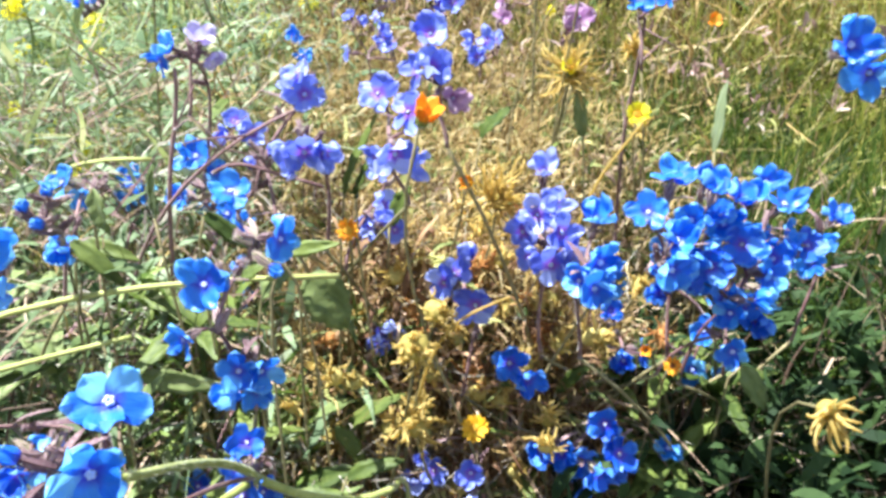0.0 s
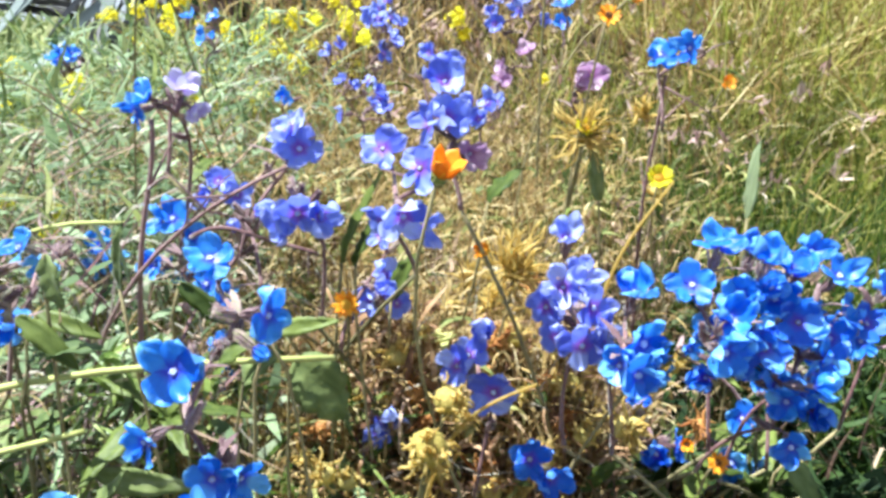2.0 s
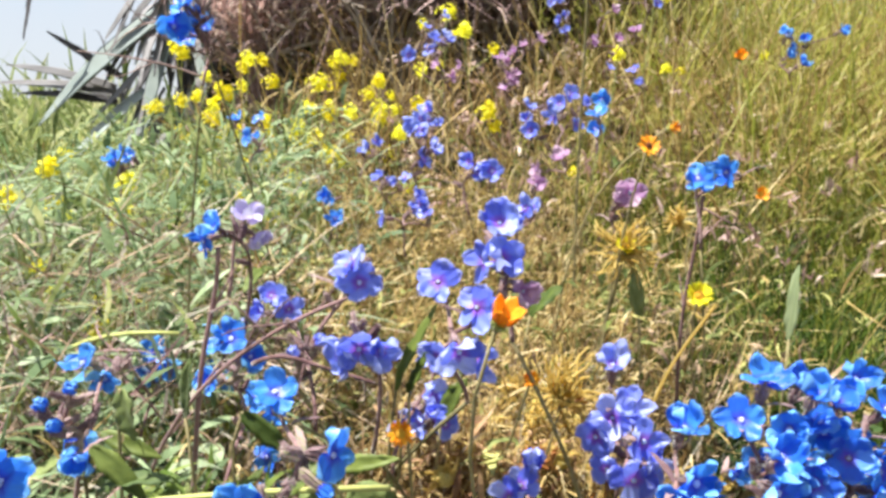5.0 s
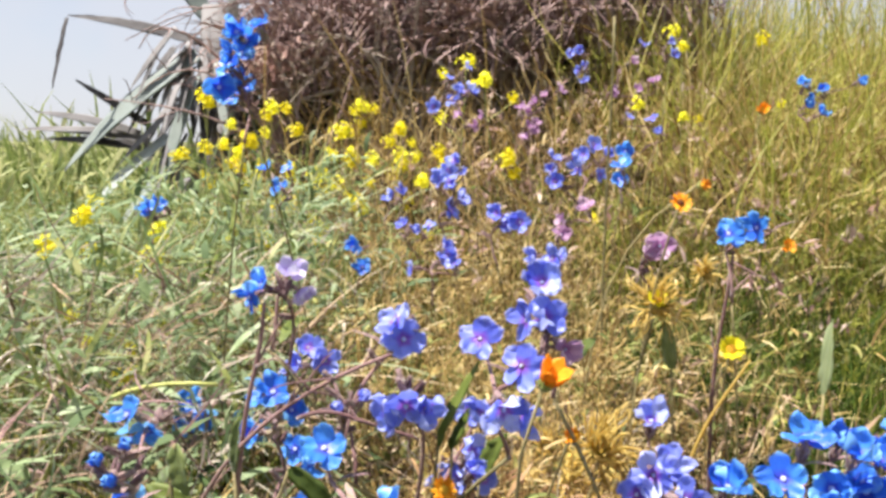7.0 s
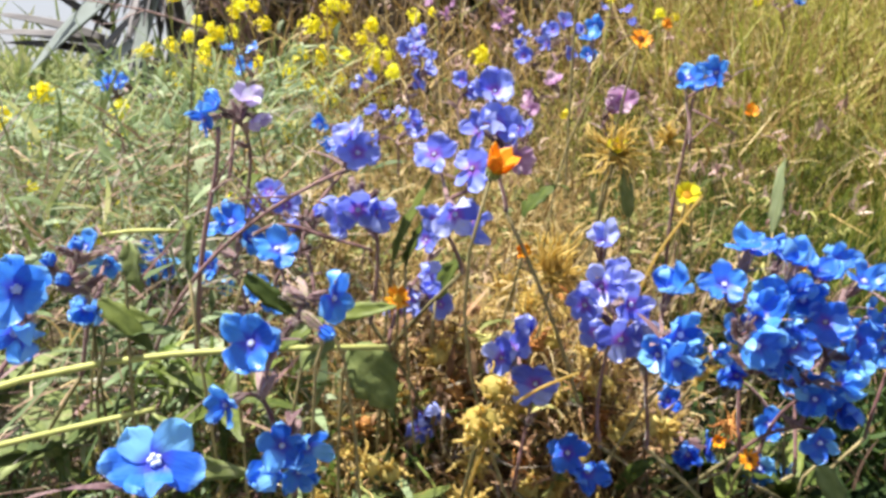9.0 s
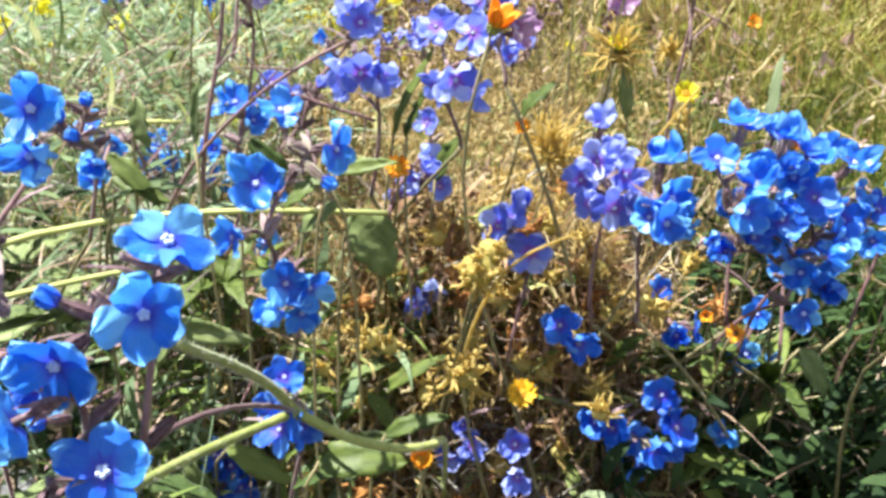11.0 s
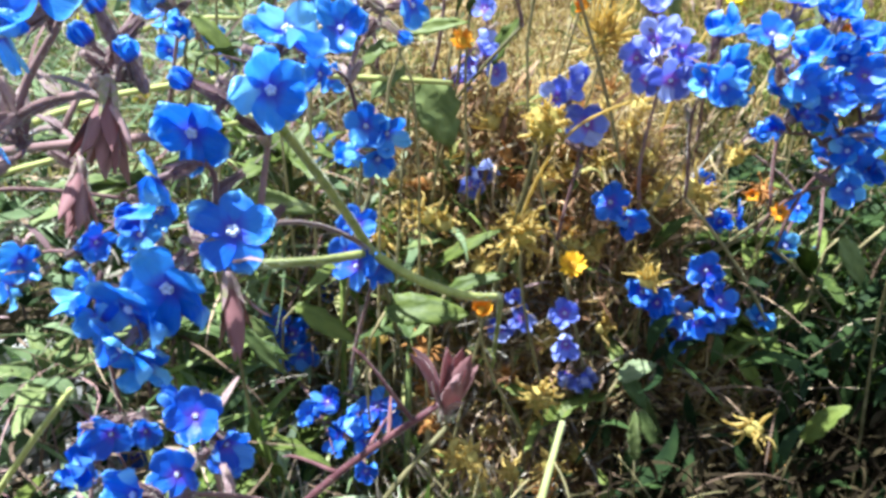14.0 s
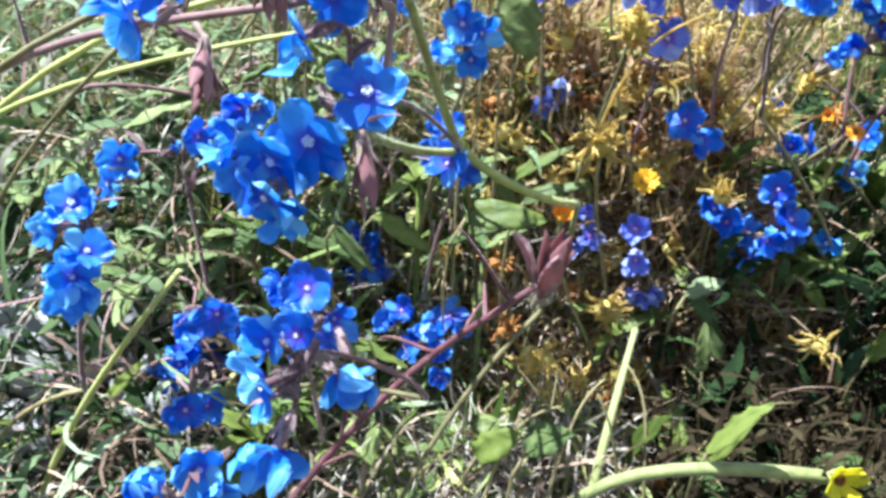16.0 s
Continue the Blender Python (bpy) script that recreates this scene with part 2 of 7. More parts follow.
MAUVE = material("mauve_dry_husks", (0.32, 0.19, 0.17), 0.65, (0.60, 0.43, 0.38), 90, 0.45, by="island", translucent=0.45, third=(0.75, 0.62, 0.5))
SEED_ORANGE = material("seed_head_rust", (0.32, 0.12, 0.03), 0.65, (0.55, 0.28, 0.08), 200, 0.35, translucent=0.3)
AGAVE = material("agave_grey", (0.17, 0.20, 0.185), 0.5, (0.31, 0.345, 0.32), 9, 0.3, bump=0.3, stretch=(1, 0.15, 1), sheen=0.2)
AGAVE_DEAD = material("agave_dead_leaf", (0.055, 0.05, 0.052), 0.75, (0.20, 0.19, 0.19), 12, 0.35, bump=0.6, stretch=(1, 0.15, 1))
TWIG = material("dry_twig", (0.14, 0.085, 0.080), 0.8, (0.38, 0.27, 0.25), 60, 0.4, by="island", bump=0.6)
BARE = material("pale_dead_wood", (0.18, 0.145, 0.12), 0.8, (0.40, 0.34, 0.28), 60, 0.3, by="island", bump=0.6)


def soil():
    m = bpy.data.materials.new("dry_soil")
    m.use_nodes = True
    N, L = m.node_tree.nodes, m.node_tree.links
    bsdf = N["Principled BSDF"]
    bsdf.inputs["Roughness"].default_value = 0.95
    bsdf.inputs["Specular IOR Level"].default_value = 0.15
    co = N.new("ShaderNodeTexCoord")
    big, fine = N.new("ShaderNodeTexNoise"), N.new("ShaderNodeTexNoise")
    big.inputs["Scale"].default_value, big.inputs["Detail"].default_value = 2.2, 6
    fine.inputs["Scale"].default_value, fine.inputs["Detail"].default_value = 120, 6
    for n in (big, fine):
        L.new(co.outputs["Object"], n.inputs["Vector"])
    r1, r2 = N.new("ShaderNodeValToRGB"), N.new("ShaderNodeValToRGB")
    r1.color_ramp.elements[0].color, r1.color_ramp.elements[1].color = (0.030, 0.020, 0.013, 1), (0.11, 0.080, 0.052, 1)
    r2.color_ramp.elements[0].color, r2.color_ramp.elements[1].color = (0.05, 0.055, 0.020, 1), (0.15, 0.14, 0.065, 1)
    L.new(fine.outputs["Fac"], r1.inputs["Fac"])
    L.new(fine.outputs["Fac"], r2.inputs["Fac"])
    # open field beyond the flower patch turns to grass
    sep, far = N.new("ShaderNodeSeparateXYZ"), N.new("ShaderNodeVectorMath")
    far.operation = "LENGTH"
    L.new(co.outputs["Object"], far.inputs[0])
    mr = N.new("ShaderNodeMapRange")
    mr.inputs[1].default_value, mr.inputs[2].default_value = 0.3, 4.5
    L.new(far.outputs["Value"], mr.inputs[0])
    add = N.new("ShaderNodeMath")
    add.operation = "MULTIPLY_ADD"
    L.new(big.outputs["Fac"], add.inputs[0])
    add.inputs[1].default_value = 0.6
    add.use_clamp = True
    sb = N.new("ShaderNodeMath")
    sb.operation = "SUBTRACT"
    L.new(mr.outputs[0], sb.inputs[0])
    sb.inputs[1].default_value = 0.3
    L.new(sb.outputs[0], add.inputs[2])
    mx = N.new("ShaderNodeMix")
    mx.data_type = "RGBA"
    L.new(add.outputs[0], mx.inputs[0])
    L.new(r1.outputs["Color"], mx.inputs[6])
    L.new(r2.outputs["Color"], mx.inputs[7])
    L.new(mx.outputs[2], bsdf.inputs["Base Color"])
    b = N.new("ShaderNodeBump")
    b.inputs["Strength"].default_value, b.inputs["Distance"].default_value = 0.8, 0.004
    L.new(fine.outputs["Fac"], b.inputs["Height"])
    L.new(b.outputs["Normal"], bsdf.inputs["Normal"])
    return m


SOIL = soil()


# ---- building helpers ----
def smooth(a, b, x):
    t = np.clip((x - a) / (b - a), 0, 1)
    return t * t * (3 - 2 * t)


def ground_z(x, y):
    """Height of the soil: nearly level, with a low bank behind the patch."""
    x, y = np.asarray(x, float), np.asarray(y, float)
    bank = 0.33 * smooth(0.55, 1.9, y) * smooth(-0.95, -0.15, x) * (1 - smooth(5, 9, np.hypot(x, y)))
    lumps = 0.010 * np.sin(19 * x + 1.3) * np.sin(23 * y + 0.4) + 0.006 * np.sin(47 * x) * np.cos(41 * y + 2)
    return 0.03 + bank + lumps * (1 - smooth(0.8, 1.6, np.hypot(x, y)))


def mesh_of(name, verts, faces, mat, even=True):
    me = bpy.data.meshes.new(name)
    me.from_pydata([tuple(v) for v in verts], [], faces)
    me.materials.append(mat)
    if even:
        me.polygons.foreach_set("use_smooth", [True] * len(me.polygons))
    me.update()
    return me


def part(name, me, parent, m=None, label=""):
    ob = new(name, me)
    ob.parent = parent
    if m is not None:
        ob.matrix_basis = m
    return tagged(ob, label)


def thing(name, at, label, category, group=""):
    ob = new(name)
    ob.location = at
    ob.empty_display_size = 0.01
    return tagged(ob, label, category, group)


def bezier(p0, p1, p2, p3, n):
    t = np.linspace(0, 1, n)[:, None]
    p0, p1, p2, p3 = (np.array(p, float) for p in (p0, p1, p2, p3))
    return (1 - t) ** 3 * p0 + 3 * (1 - t) ** 2 * t * p1 + 3 * (1 - t) * t ** 2 * p2 + t ** 3 * p3


def sweep(verts, faces, path, radii, sides=6):
    """Adds a closed tube along a path."""
    path = np.asarray(path, float)
    tang = np.gradient(path, axis=0)
    tang /= np.linalg.norm(tang, axis=1)[:, None] + 1e-12
    ref = np.array([0.31, 0.95, 0.05])
    base, n = len(verts), len(path)
    for p, t, r in zip(path, tang, radii):
        u = np.cross(t, ref)
        u /= np.linalg.norm(u) + 1e-12
        w = np.cross(t, u)
        for k in range(sides):
            a = 2 * math.pi * k / sides
            verts.append(p + r * (math.cos(a) * u + math.sin(a) * w))
    for i in range(n - 1):
        for k in range(sides):
            a, b = base + i * sides + k, base + i * sides + (k + 1) % sides
            faces.append((a, b, b + sides, a + sides))
    faces.append(tuple(base + k for k in range(sides))[::-1])
    faces.append(tuple(base + (n - 1) * sides + k for k in range(sides)))


def facing(normal, roll=0.0):
    """A turn that brings +z to the normal."""
    q = Vector(normal).normalized().to_track_quat("Z", "Y")
    return q.to_matrix().to_4x4() @ Matrix.Rotation(roll, 4, "Z")


def aim(el, az):
    """Normal of a flower: el up from level, az from the -y side towards +x, in degrees."""
    e, a = radians(el), radians(az)
    return Vector((math.sin(a) * math.cos(e), -math.cos(a) * math.cos(e), math.sin(e)))


def leaf_mesh(name, length, width, mat, bend=0.3, fold=0.25, tip=1.6, rows=9, wave=0.04, seed=0):
    """A lanceolate leaf along +y with a channel and a drooping tip; solid, with a midrib below."""
    rng = np.random.default_rng(seed)
    top, cols = [], 5
    sway = rng.normal(0, 0.06)
    for i in range(rows):
        u = i / (rows - 1)
        hw = 0.5 * width * (1 + rng.normal(0, 0.07)) * (math.sin(math.pi * min(1, u ** 0.8 * 0.93 + 0.05)) ** (1 / tip) if u < 1 else 0.02)
        for j in range(cols):
            v = -1 + 2 * j / (cols - 1)
            z = -bend * length * u * u + fold * hw * abs(v) + wave * width * (math.sin(7 * u + 3 * v + seed) + 0.8 * math.sin(23 * u + 9 * v + 2 * seed)) * abs(v)
            top.append((v * hw + sway * length * u * u, length * u * (1 - 0.12 * bend * u), z + rng.normal(0, 0.01) * width))
    thick = width * 0.035
    n = len(top)
    verts = top + [(x, y, z - thick * (2.2 if abs(k % cols - 2) < 0.5 else 1)) for k, (x, y, z) in enumerate(top)]
    faces = []
    for i in range(rows - 1):
        for j in range(cols - 1):
            a = i * cols + j
            faces.append((a, a + 1, a + cols + 1, a + cols))
            faces.append((n + a, n + a + cols, n + a + cols + 1, n + a + 1))
    for i in range(rows - 1):
        a, b = i * cols, i * cols + cols - 1
        faces.append((a, a + cols, n + a + cols, n + a))
        faces.append((b, n + b, n + b + cols, b + cols))
    return mesh_of(name, verts, faces, mat)


# ---- blossoms ----
def petal_mesh(name, mat, length, width, cup, ripple, seed):
    rows, cols = 10, 9
    rng = np.random.default_rng(seed)
    lop, notch = rng.normal(0, 0.07), rng.uniform(0.0, 0.05)
    verts, faces = [], []
    for i in range(rows):
        u = 1 - (1 - i / (rows - 1)) ** 1.7
        hw = 0.5 * width * (0.34 + 0.66 * u ** 0.6) * math.sqrt(max(0.0, 1 - u ** 3.6)) * (1 + notch * math.sin(9 * u + seed)) + 0.00006
        for j in range(cols):
            v = -1 + 2 * j / (cols - 1)
            y = length * u * (1 - 0.07 * v * v)
            z = cup * length * u * u * 0.55 + 0.16 * cup * width * v * v * u
            z += ripple * width * math.sin(5 * v + 6 * u + seed) * u * u
            verts.append((v * hw + lop * length * u * u, y, z))
    for i in range(rows - 1):
        for j in range(cols - 1):
            a = i * cols + j
            faces.append((a, a + 1, a + cols + 1, a + cols))
    return mesh_of(name, verts, faces, mat)


def ball(verts, faces, c, r, rings=4, segs=6, flat=1.0):
    base = len(verts)
    verts.append((c[0], c[1], c[2] - r * flat))
    for i in range(1, rings):
        p = math.pi * i / rings
        for k in range(segs):
            a = 2 * math.pi * k / segs
            verts.append((c[0] + r * math.sin(p) * math.cos(a), c[1] + r * math.sin(p) * math.sin(a), c[2] - r * flat * math.cos(p)))
    verts.append((c[0], c[1], c[2] + r * flat))
    last = len(verts) - 1
    for k in range(segs):
        faces.append((base, base + 1 + (k + 1) % segs, base + 1 + k))
        faces.append((last, last - segs + k, last - segs + (k + 1) % segs))
    for i in range(rings - 2):
        for k in range(segs):
            a, b = base + 1 + i * segs + k, base + 1 + i * segs + (k + 1) % segs
            faces.append((a, b, b + segs, a + segs))


def eye_mesh():
    verts, faces = [], []
    for k in range(5):
        a = 2 * math.pi * k / 5
        ball(verts, faces, (0.0011 * math.cos(a), 0.0011 * math.sin(a), 0.0008), 0.0009, flat=1.3)
    ball(verts, faces, (0, 0, 0.0004), 0.0010)
    return mesh_of("flower_eye", verts, faces, EYE_WHITE)


def hairs(verts, faces, path, radius, count, rng, length=0.0016):
    path = np.asarray(path)
    for _ in range(count):
        i = rng.uniform(0, len(path) - 1.001)
        k = int(i)
        p = path[k] + (path[k + 1] - path[k]) * (i - k)
        t = path[k + 1] - path[k]
        d = np.cross(t, rng.normal(size=3))
        d /= np.linalg.norm(d) + 1e-12
        w = np.cross(d, t)
        w /= np.linalg.norm(w) + 1e-12
        q, base = p + d * radius * 0.8, len(verts)
        e = q + d * length * rng.uniform(0.5, 1.2)
        verts.extend([q - w * 0.00007, q + w * 0.00007, e + w * 0.00002, e - w * 0.00002])
        faces.append((base, base + 1, base + 2, base + 3))


def calyx_mesh(seed, closed=False):
    """Slender corolla tube in a calyx of five narrow channelled lobes, all set with short hairs."""
    rng = np.random.default_rng(seed)
    verts, faces = [], []
    zs = [-0.0105, -0.0098, -0.0080, -0.0055, -0.0030, 0.0002]
    rs = [0.0006, 0.0011, 0.0014, 0.0012, 0.0009, 0.0012]
    sweep(verts, faces, [(0.0002 * math.sin(300 * z), 0, z) for z in zs], rs, 7)
    lines = []
    for k in range(5):
        a = 2 * math.pi * (k + 0.5) / 5 + rng.normal(0, 0.2)
        out, reach = (0.0034 + rng.normal(0, 0.0009), rng.uniform(-0.0030, -0.0005)) if not closed else (0.0010, 0.0012 + rng.normal(0, 0.0006))
        c, q = math.cos(a), math.sin(a)
        base, line = len(verts), []
        for i, (r, z, w) in enumerate(((0.0009, -0.0098, 0.0005), (0.0018, -0.0072, 0.00085), (0.0022 if not closed else 0.0017, -0.0045, 0.0007), (out, reach, 0.0001))):
            line.append((r * c, r * q, z))
            for side, sink in ((-1, 0.0002), (0, 0.0), (1, 0.0002)):
                verts.append(((r + sink) * c - side * w * q, (r + sink) * q + side * w * c, z))
        for i in range(3):
            for j in range(2):
                p = base + 3 * i + j
                faces.append((p, p + 1, p + 4, p + 3))
        lines.append(line)
    solid = len(faces)
    for line in lines:
        hairs(verts, faces, line, 0.0006, 12, rng, 0.0013)
    me = mesh_of("blossom", verts, faces, CALYX)
    me.materials.append(HAIR)
    me.polygons.foreach_set("material_index", [0 if i < solid else 1 for i in range(len(faces))])
    return me


def petal_set(tag, mat):
    return [petal_mesh("petal", mat, 0.0090, 0.0099 + 0.0005 * (k % 3), 0.06 + 0.11 * k, 0.045 + 0.020 * k, 3 * k + 1) for k in range(5)]


PETALS = {k: petal_set(k, m) for k, m in (("blue", PETAL_BLUE), ("violet", PETAL_VIOLET), ("deep", PETAL_DEEP), ("pale", PETAL_PALE), ("pink", PETAL_PINK))}
EYE = eye_mesh()
CALYXES = [calyx_mesh(k) for k in range(4)]
SHUT = [calyx_mesh(k + 9, True) for k in range(3)]


def blossom(plant, at, normal, size, tone, rng, opening=12.0, petals=5):
    """Five round petals about a white eye, on a purple calyx. opening: degrees by which the petals rise towards a cup."""
    root = Vector(plant.location)
    s = size / 0.0178
    b = part("blossom", CALYXES[rng.integers(4)], plant, Matrix.Translation(Vector(at) - root) @ facing(normal, rng.uniform(0, 6.28)) @ Matrix.Scale(s, 4))
    for k in range(petals):
        lift = radians(opening + rng.normal(0, 11))
        m = Matrix.Rotation(2 * math.pi * k / petals + rng.normal(0, 0.07), 4, "Z") @ Matrix.Translation((0, 0.0009, 0.0001 * (k % 2)))
        m = m @ Matrix.Rotation(lift, 4, "X") @ Matrix.Rotation(0.15 + rng.normal(0, 0.2), 4, "Y") @ Matrix.Diagonal((rng.uniform(0.86, 1.14), rng.uniform(0.86, 1.08), rng.uniform(0.4, 2.4), 1))
        part("petal", PETALS[tone][rng.integers(5)], b, m)
    if opening < 60:
        part("flower_eye", EYE, b, Matrix.Scale(rng.uniform(0.45, 0.8) if tone == "blue" else rng.uniform(0.3, 0.55), 4), "white flower eye")
    return b


def bud(plant, at, normal, size, tone, rng):
    """A calyx with the petals still furled, or already fallen."""
    root = Vector(plant.location)
    b = part("bud", SHUT[rng.integers(3)], plant, Matrix.Translation(Vector(at) - root) @ facing(normal, rng.uniform(0, 6)) @ Matrix.Scale(size / 0.012, 4), "purple-brown flower bud")
    if tone:
        for k in range(4):
            m = Matrix.Rotation(1.57 * k, 4, "Z") @ Matrix.Translation((0, 0.0012, -0.001)) @ Matrix.Rotation(radians(82), 4, "X") @ Matrix.Scale(0.62, 4)
            part("petal", PETALS[tone][k], b, m)
    return b


FADES = []


def faded_calyx(plant, at, normal, size, rng):
    """A spent pink-brown flower hanging as a sheaf of narrow sepals."""
    if not FADES:
        for k in range(3):
            FADES.append(leaf_mesh("sepal", 1.0, 0.23, FADED, 0.12 * (k - 1), 0.3, 1.6, 6, 0.06, 60 + k))
    m = Matrix.Translation(Vector(at) - Vector(plant.location)) @ facing(normal, rng.uniform(0, 6))
    b = part("faded_flower", CALYXES[rng.integers(4)], plant, m @ Matrix.Scale(size / 0.02, 4), "faded pink-brown hanging flower")
    for k in range(14):
        q = Matrix.Rotation(0.7 * k + rng.normal(0, 0.1), 4, "Z") @ Matrix.Translation((0, 0.0010, -0.006)) @ Matrix.Rotation(radians(76 + rng.normal(0, 10)), 4, "X") @ Matrix.Scale(0.016 * rng.uniform(0.6, 1.15), 4)
        part("sepal", FADES[k % 3], b, q)
    return b


LEAVES = [leaf_mesh("leaf", 0.030 + 0.006 * k, 0.0080 + 0.0013 * (k % 3), LEAF, 0.25 + 0.12 * k, 0.3, 1.6, 12, 0.08, seed=k) for k in range(5)]
BRACTS = [leaf_mesh("bract", 0.012 + 0.003 * k, 0.0028, CALYX, 0.3, 0.3, seed=k + 20) for k in range(3)]


def stem(plant, name, path, r0, r1, mat, rng, hairy=0, label=""):
    root = np.array(plant.location)
    verts, faces = [], []
    path = np.asarray(path) - root
    sweep(verts, faces, path, np.linspace(r0, r1, len(path)), 7)
    ob = part(name, mesh_of(name, verts, faces, mat), plant, None, label)
    if hairy:
        hv, hf = [], []
        hairs(hv, hf, path, (r0 + r1) / 2, hairy, rng)
        tagged(part("stem_hairs", mesh_of("stem_hairs", hv, hf, HAIR, False), ob), "short white stem hairs", kind="stuff")
    return ob


def flower_plant(root, fork, rows, tone, label, seed, opening=14.0, buds=3, leaves=3, hairy=60, group="blue wildflowers", spread=14, bent=0.5, lean=1.0, thick=0.0010):
    """A hairy stem from the root to a fork, and a purple branch to every blossom. Rows: x, y, z, size in mm, el, az."""
    rng = np.random.default_rng(seed)
    slant = rng.uniform(0.05, 0.12) * rng.choice((-1, 1)) * lean
    root = (root[0] + slant, root[1] + rng.uniform(-0.01, 0.05), 0.0)
    root = (root[0], root[1], float(ground_z(root[0], root[1])))
    plant = thing("blue_wildflower", root, label, "flower", group)
    fork = np.array(fork, float)
    r = np.array(root)
    trunk = bezier(r, r + (fork - r) * (0.05, 0.1, 0.45), fork - (fork - r) * (bent, bent, 0.22), fork, 14)
    stem(plant, "stem", trunk, thick, thick * 0.8, DRY_STEM, rng, hairy)
    for k in range((leaves + 1) // 2):
        i = rng.integers(2, 9)
        a = rng.uniform(0, 6.28)
        m = Matrix.Translation(Vector(trunk[i] - r)) @ Matrix.Rotation(a, 4, "Z") @ Matrix.Rotation(radians(rng.uniform(5, 55)), 4, "X")
        part("leaf", LEAVES[rng.integers(5)], plant, m)
    nodes = [trunk[-1], trunk[-2], trunk[-3]]
    todo = sorted(rows, key=lambda q: np.linalg.norm(np.array(q[:3]) - fork))
    for x, y, z, size, el, az in todo:
        n = aim(el + rng.normal(0, spread * 0.4), az + rng.normal(0, spread))
        at, s = Vector((x, y, z)), size / 1000
        end = np.array(at - n * 0.0100 * s / 0.0178)
        start = min(nodes, key=lambda q: np.linalg.norm(q - end) + 1.2 * max(0, q[2] - end[2] + 0.004))
        far = np.linalg.norm(end - start)
        path = bezier(start, start + np.array((0, 0, 0.25 * far)) + (end - start) * 0.2 + rng.normal(0, 0.06, 3) * far, end - np.array(n) * 0.35 * far - np.array((0, 0, 0.10 * far)), end, 10)
        stem(plant, "branch", path, 0.0009, 0.0006, STEM_PURPLE, rng, 34 if hairy and y < 0.25 else 0, "purple-brown flower stalk")
        nodes += [path[4], path[6], path[7]]
        if rng.random() < 0.6:
            k = rng.integers(4, 9)
            part("bract", BRACTS[rng.integers(3)], plant, Matrix.Translation(Vector(path[k] - r)) @ Matrix.Rotation(rng.uniform(0, 6), 4, "Z") @ Matrix.Rotation(radians(40), 4, "X"))
        if size < 7.5:
            faded_calyx(plant, at, n, 0.013 + 0.001 * size, rng)
        elif size < 9:
            bud(plant, at, n, 0.011, tone, rng)
        else:
            blossom(plant, at, n, s, tone, rng, max(-12, opening + rng.normal(0, 13)))
        for k in range(buds):
            if rng.random() < 0.55:
                i = rng.integers(4, 9)
                d = Vector((rng.normal(0, 0.8), rng.normal(0, 0.8), 0.7)).normalized()
                bud(plant, Vector(path[i]) + d * 0.008, d, rng.uniform(0.008, 0.011), None, rng)
    return plant


# ---- ground ----
def ground():
    n = 150
    s = np.linspace(-1, 1, n)
    ax = np.sinh(s * 9.2) / np.sinh(9.2) * 900
    verts = [(x, y, float(ground_z(x, y))) for y in ax for x in ax]
    faces = [(j * n + i, j * n + i + 1, (j + 1) * n + i + 1, (j + 1) * n + i) for j in range(n - 1) for i in range(n - 1)]
    return tagged(new("ground", mesh_of("ground", verts, faces, SOIL)), "dry brown soil turning to grassy field", "ground", kind="structure")


ground()


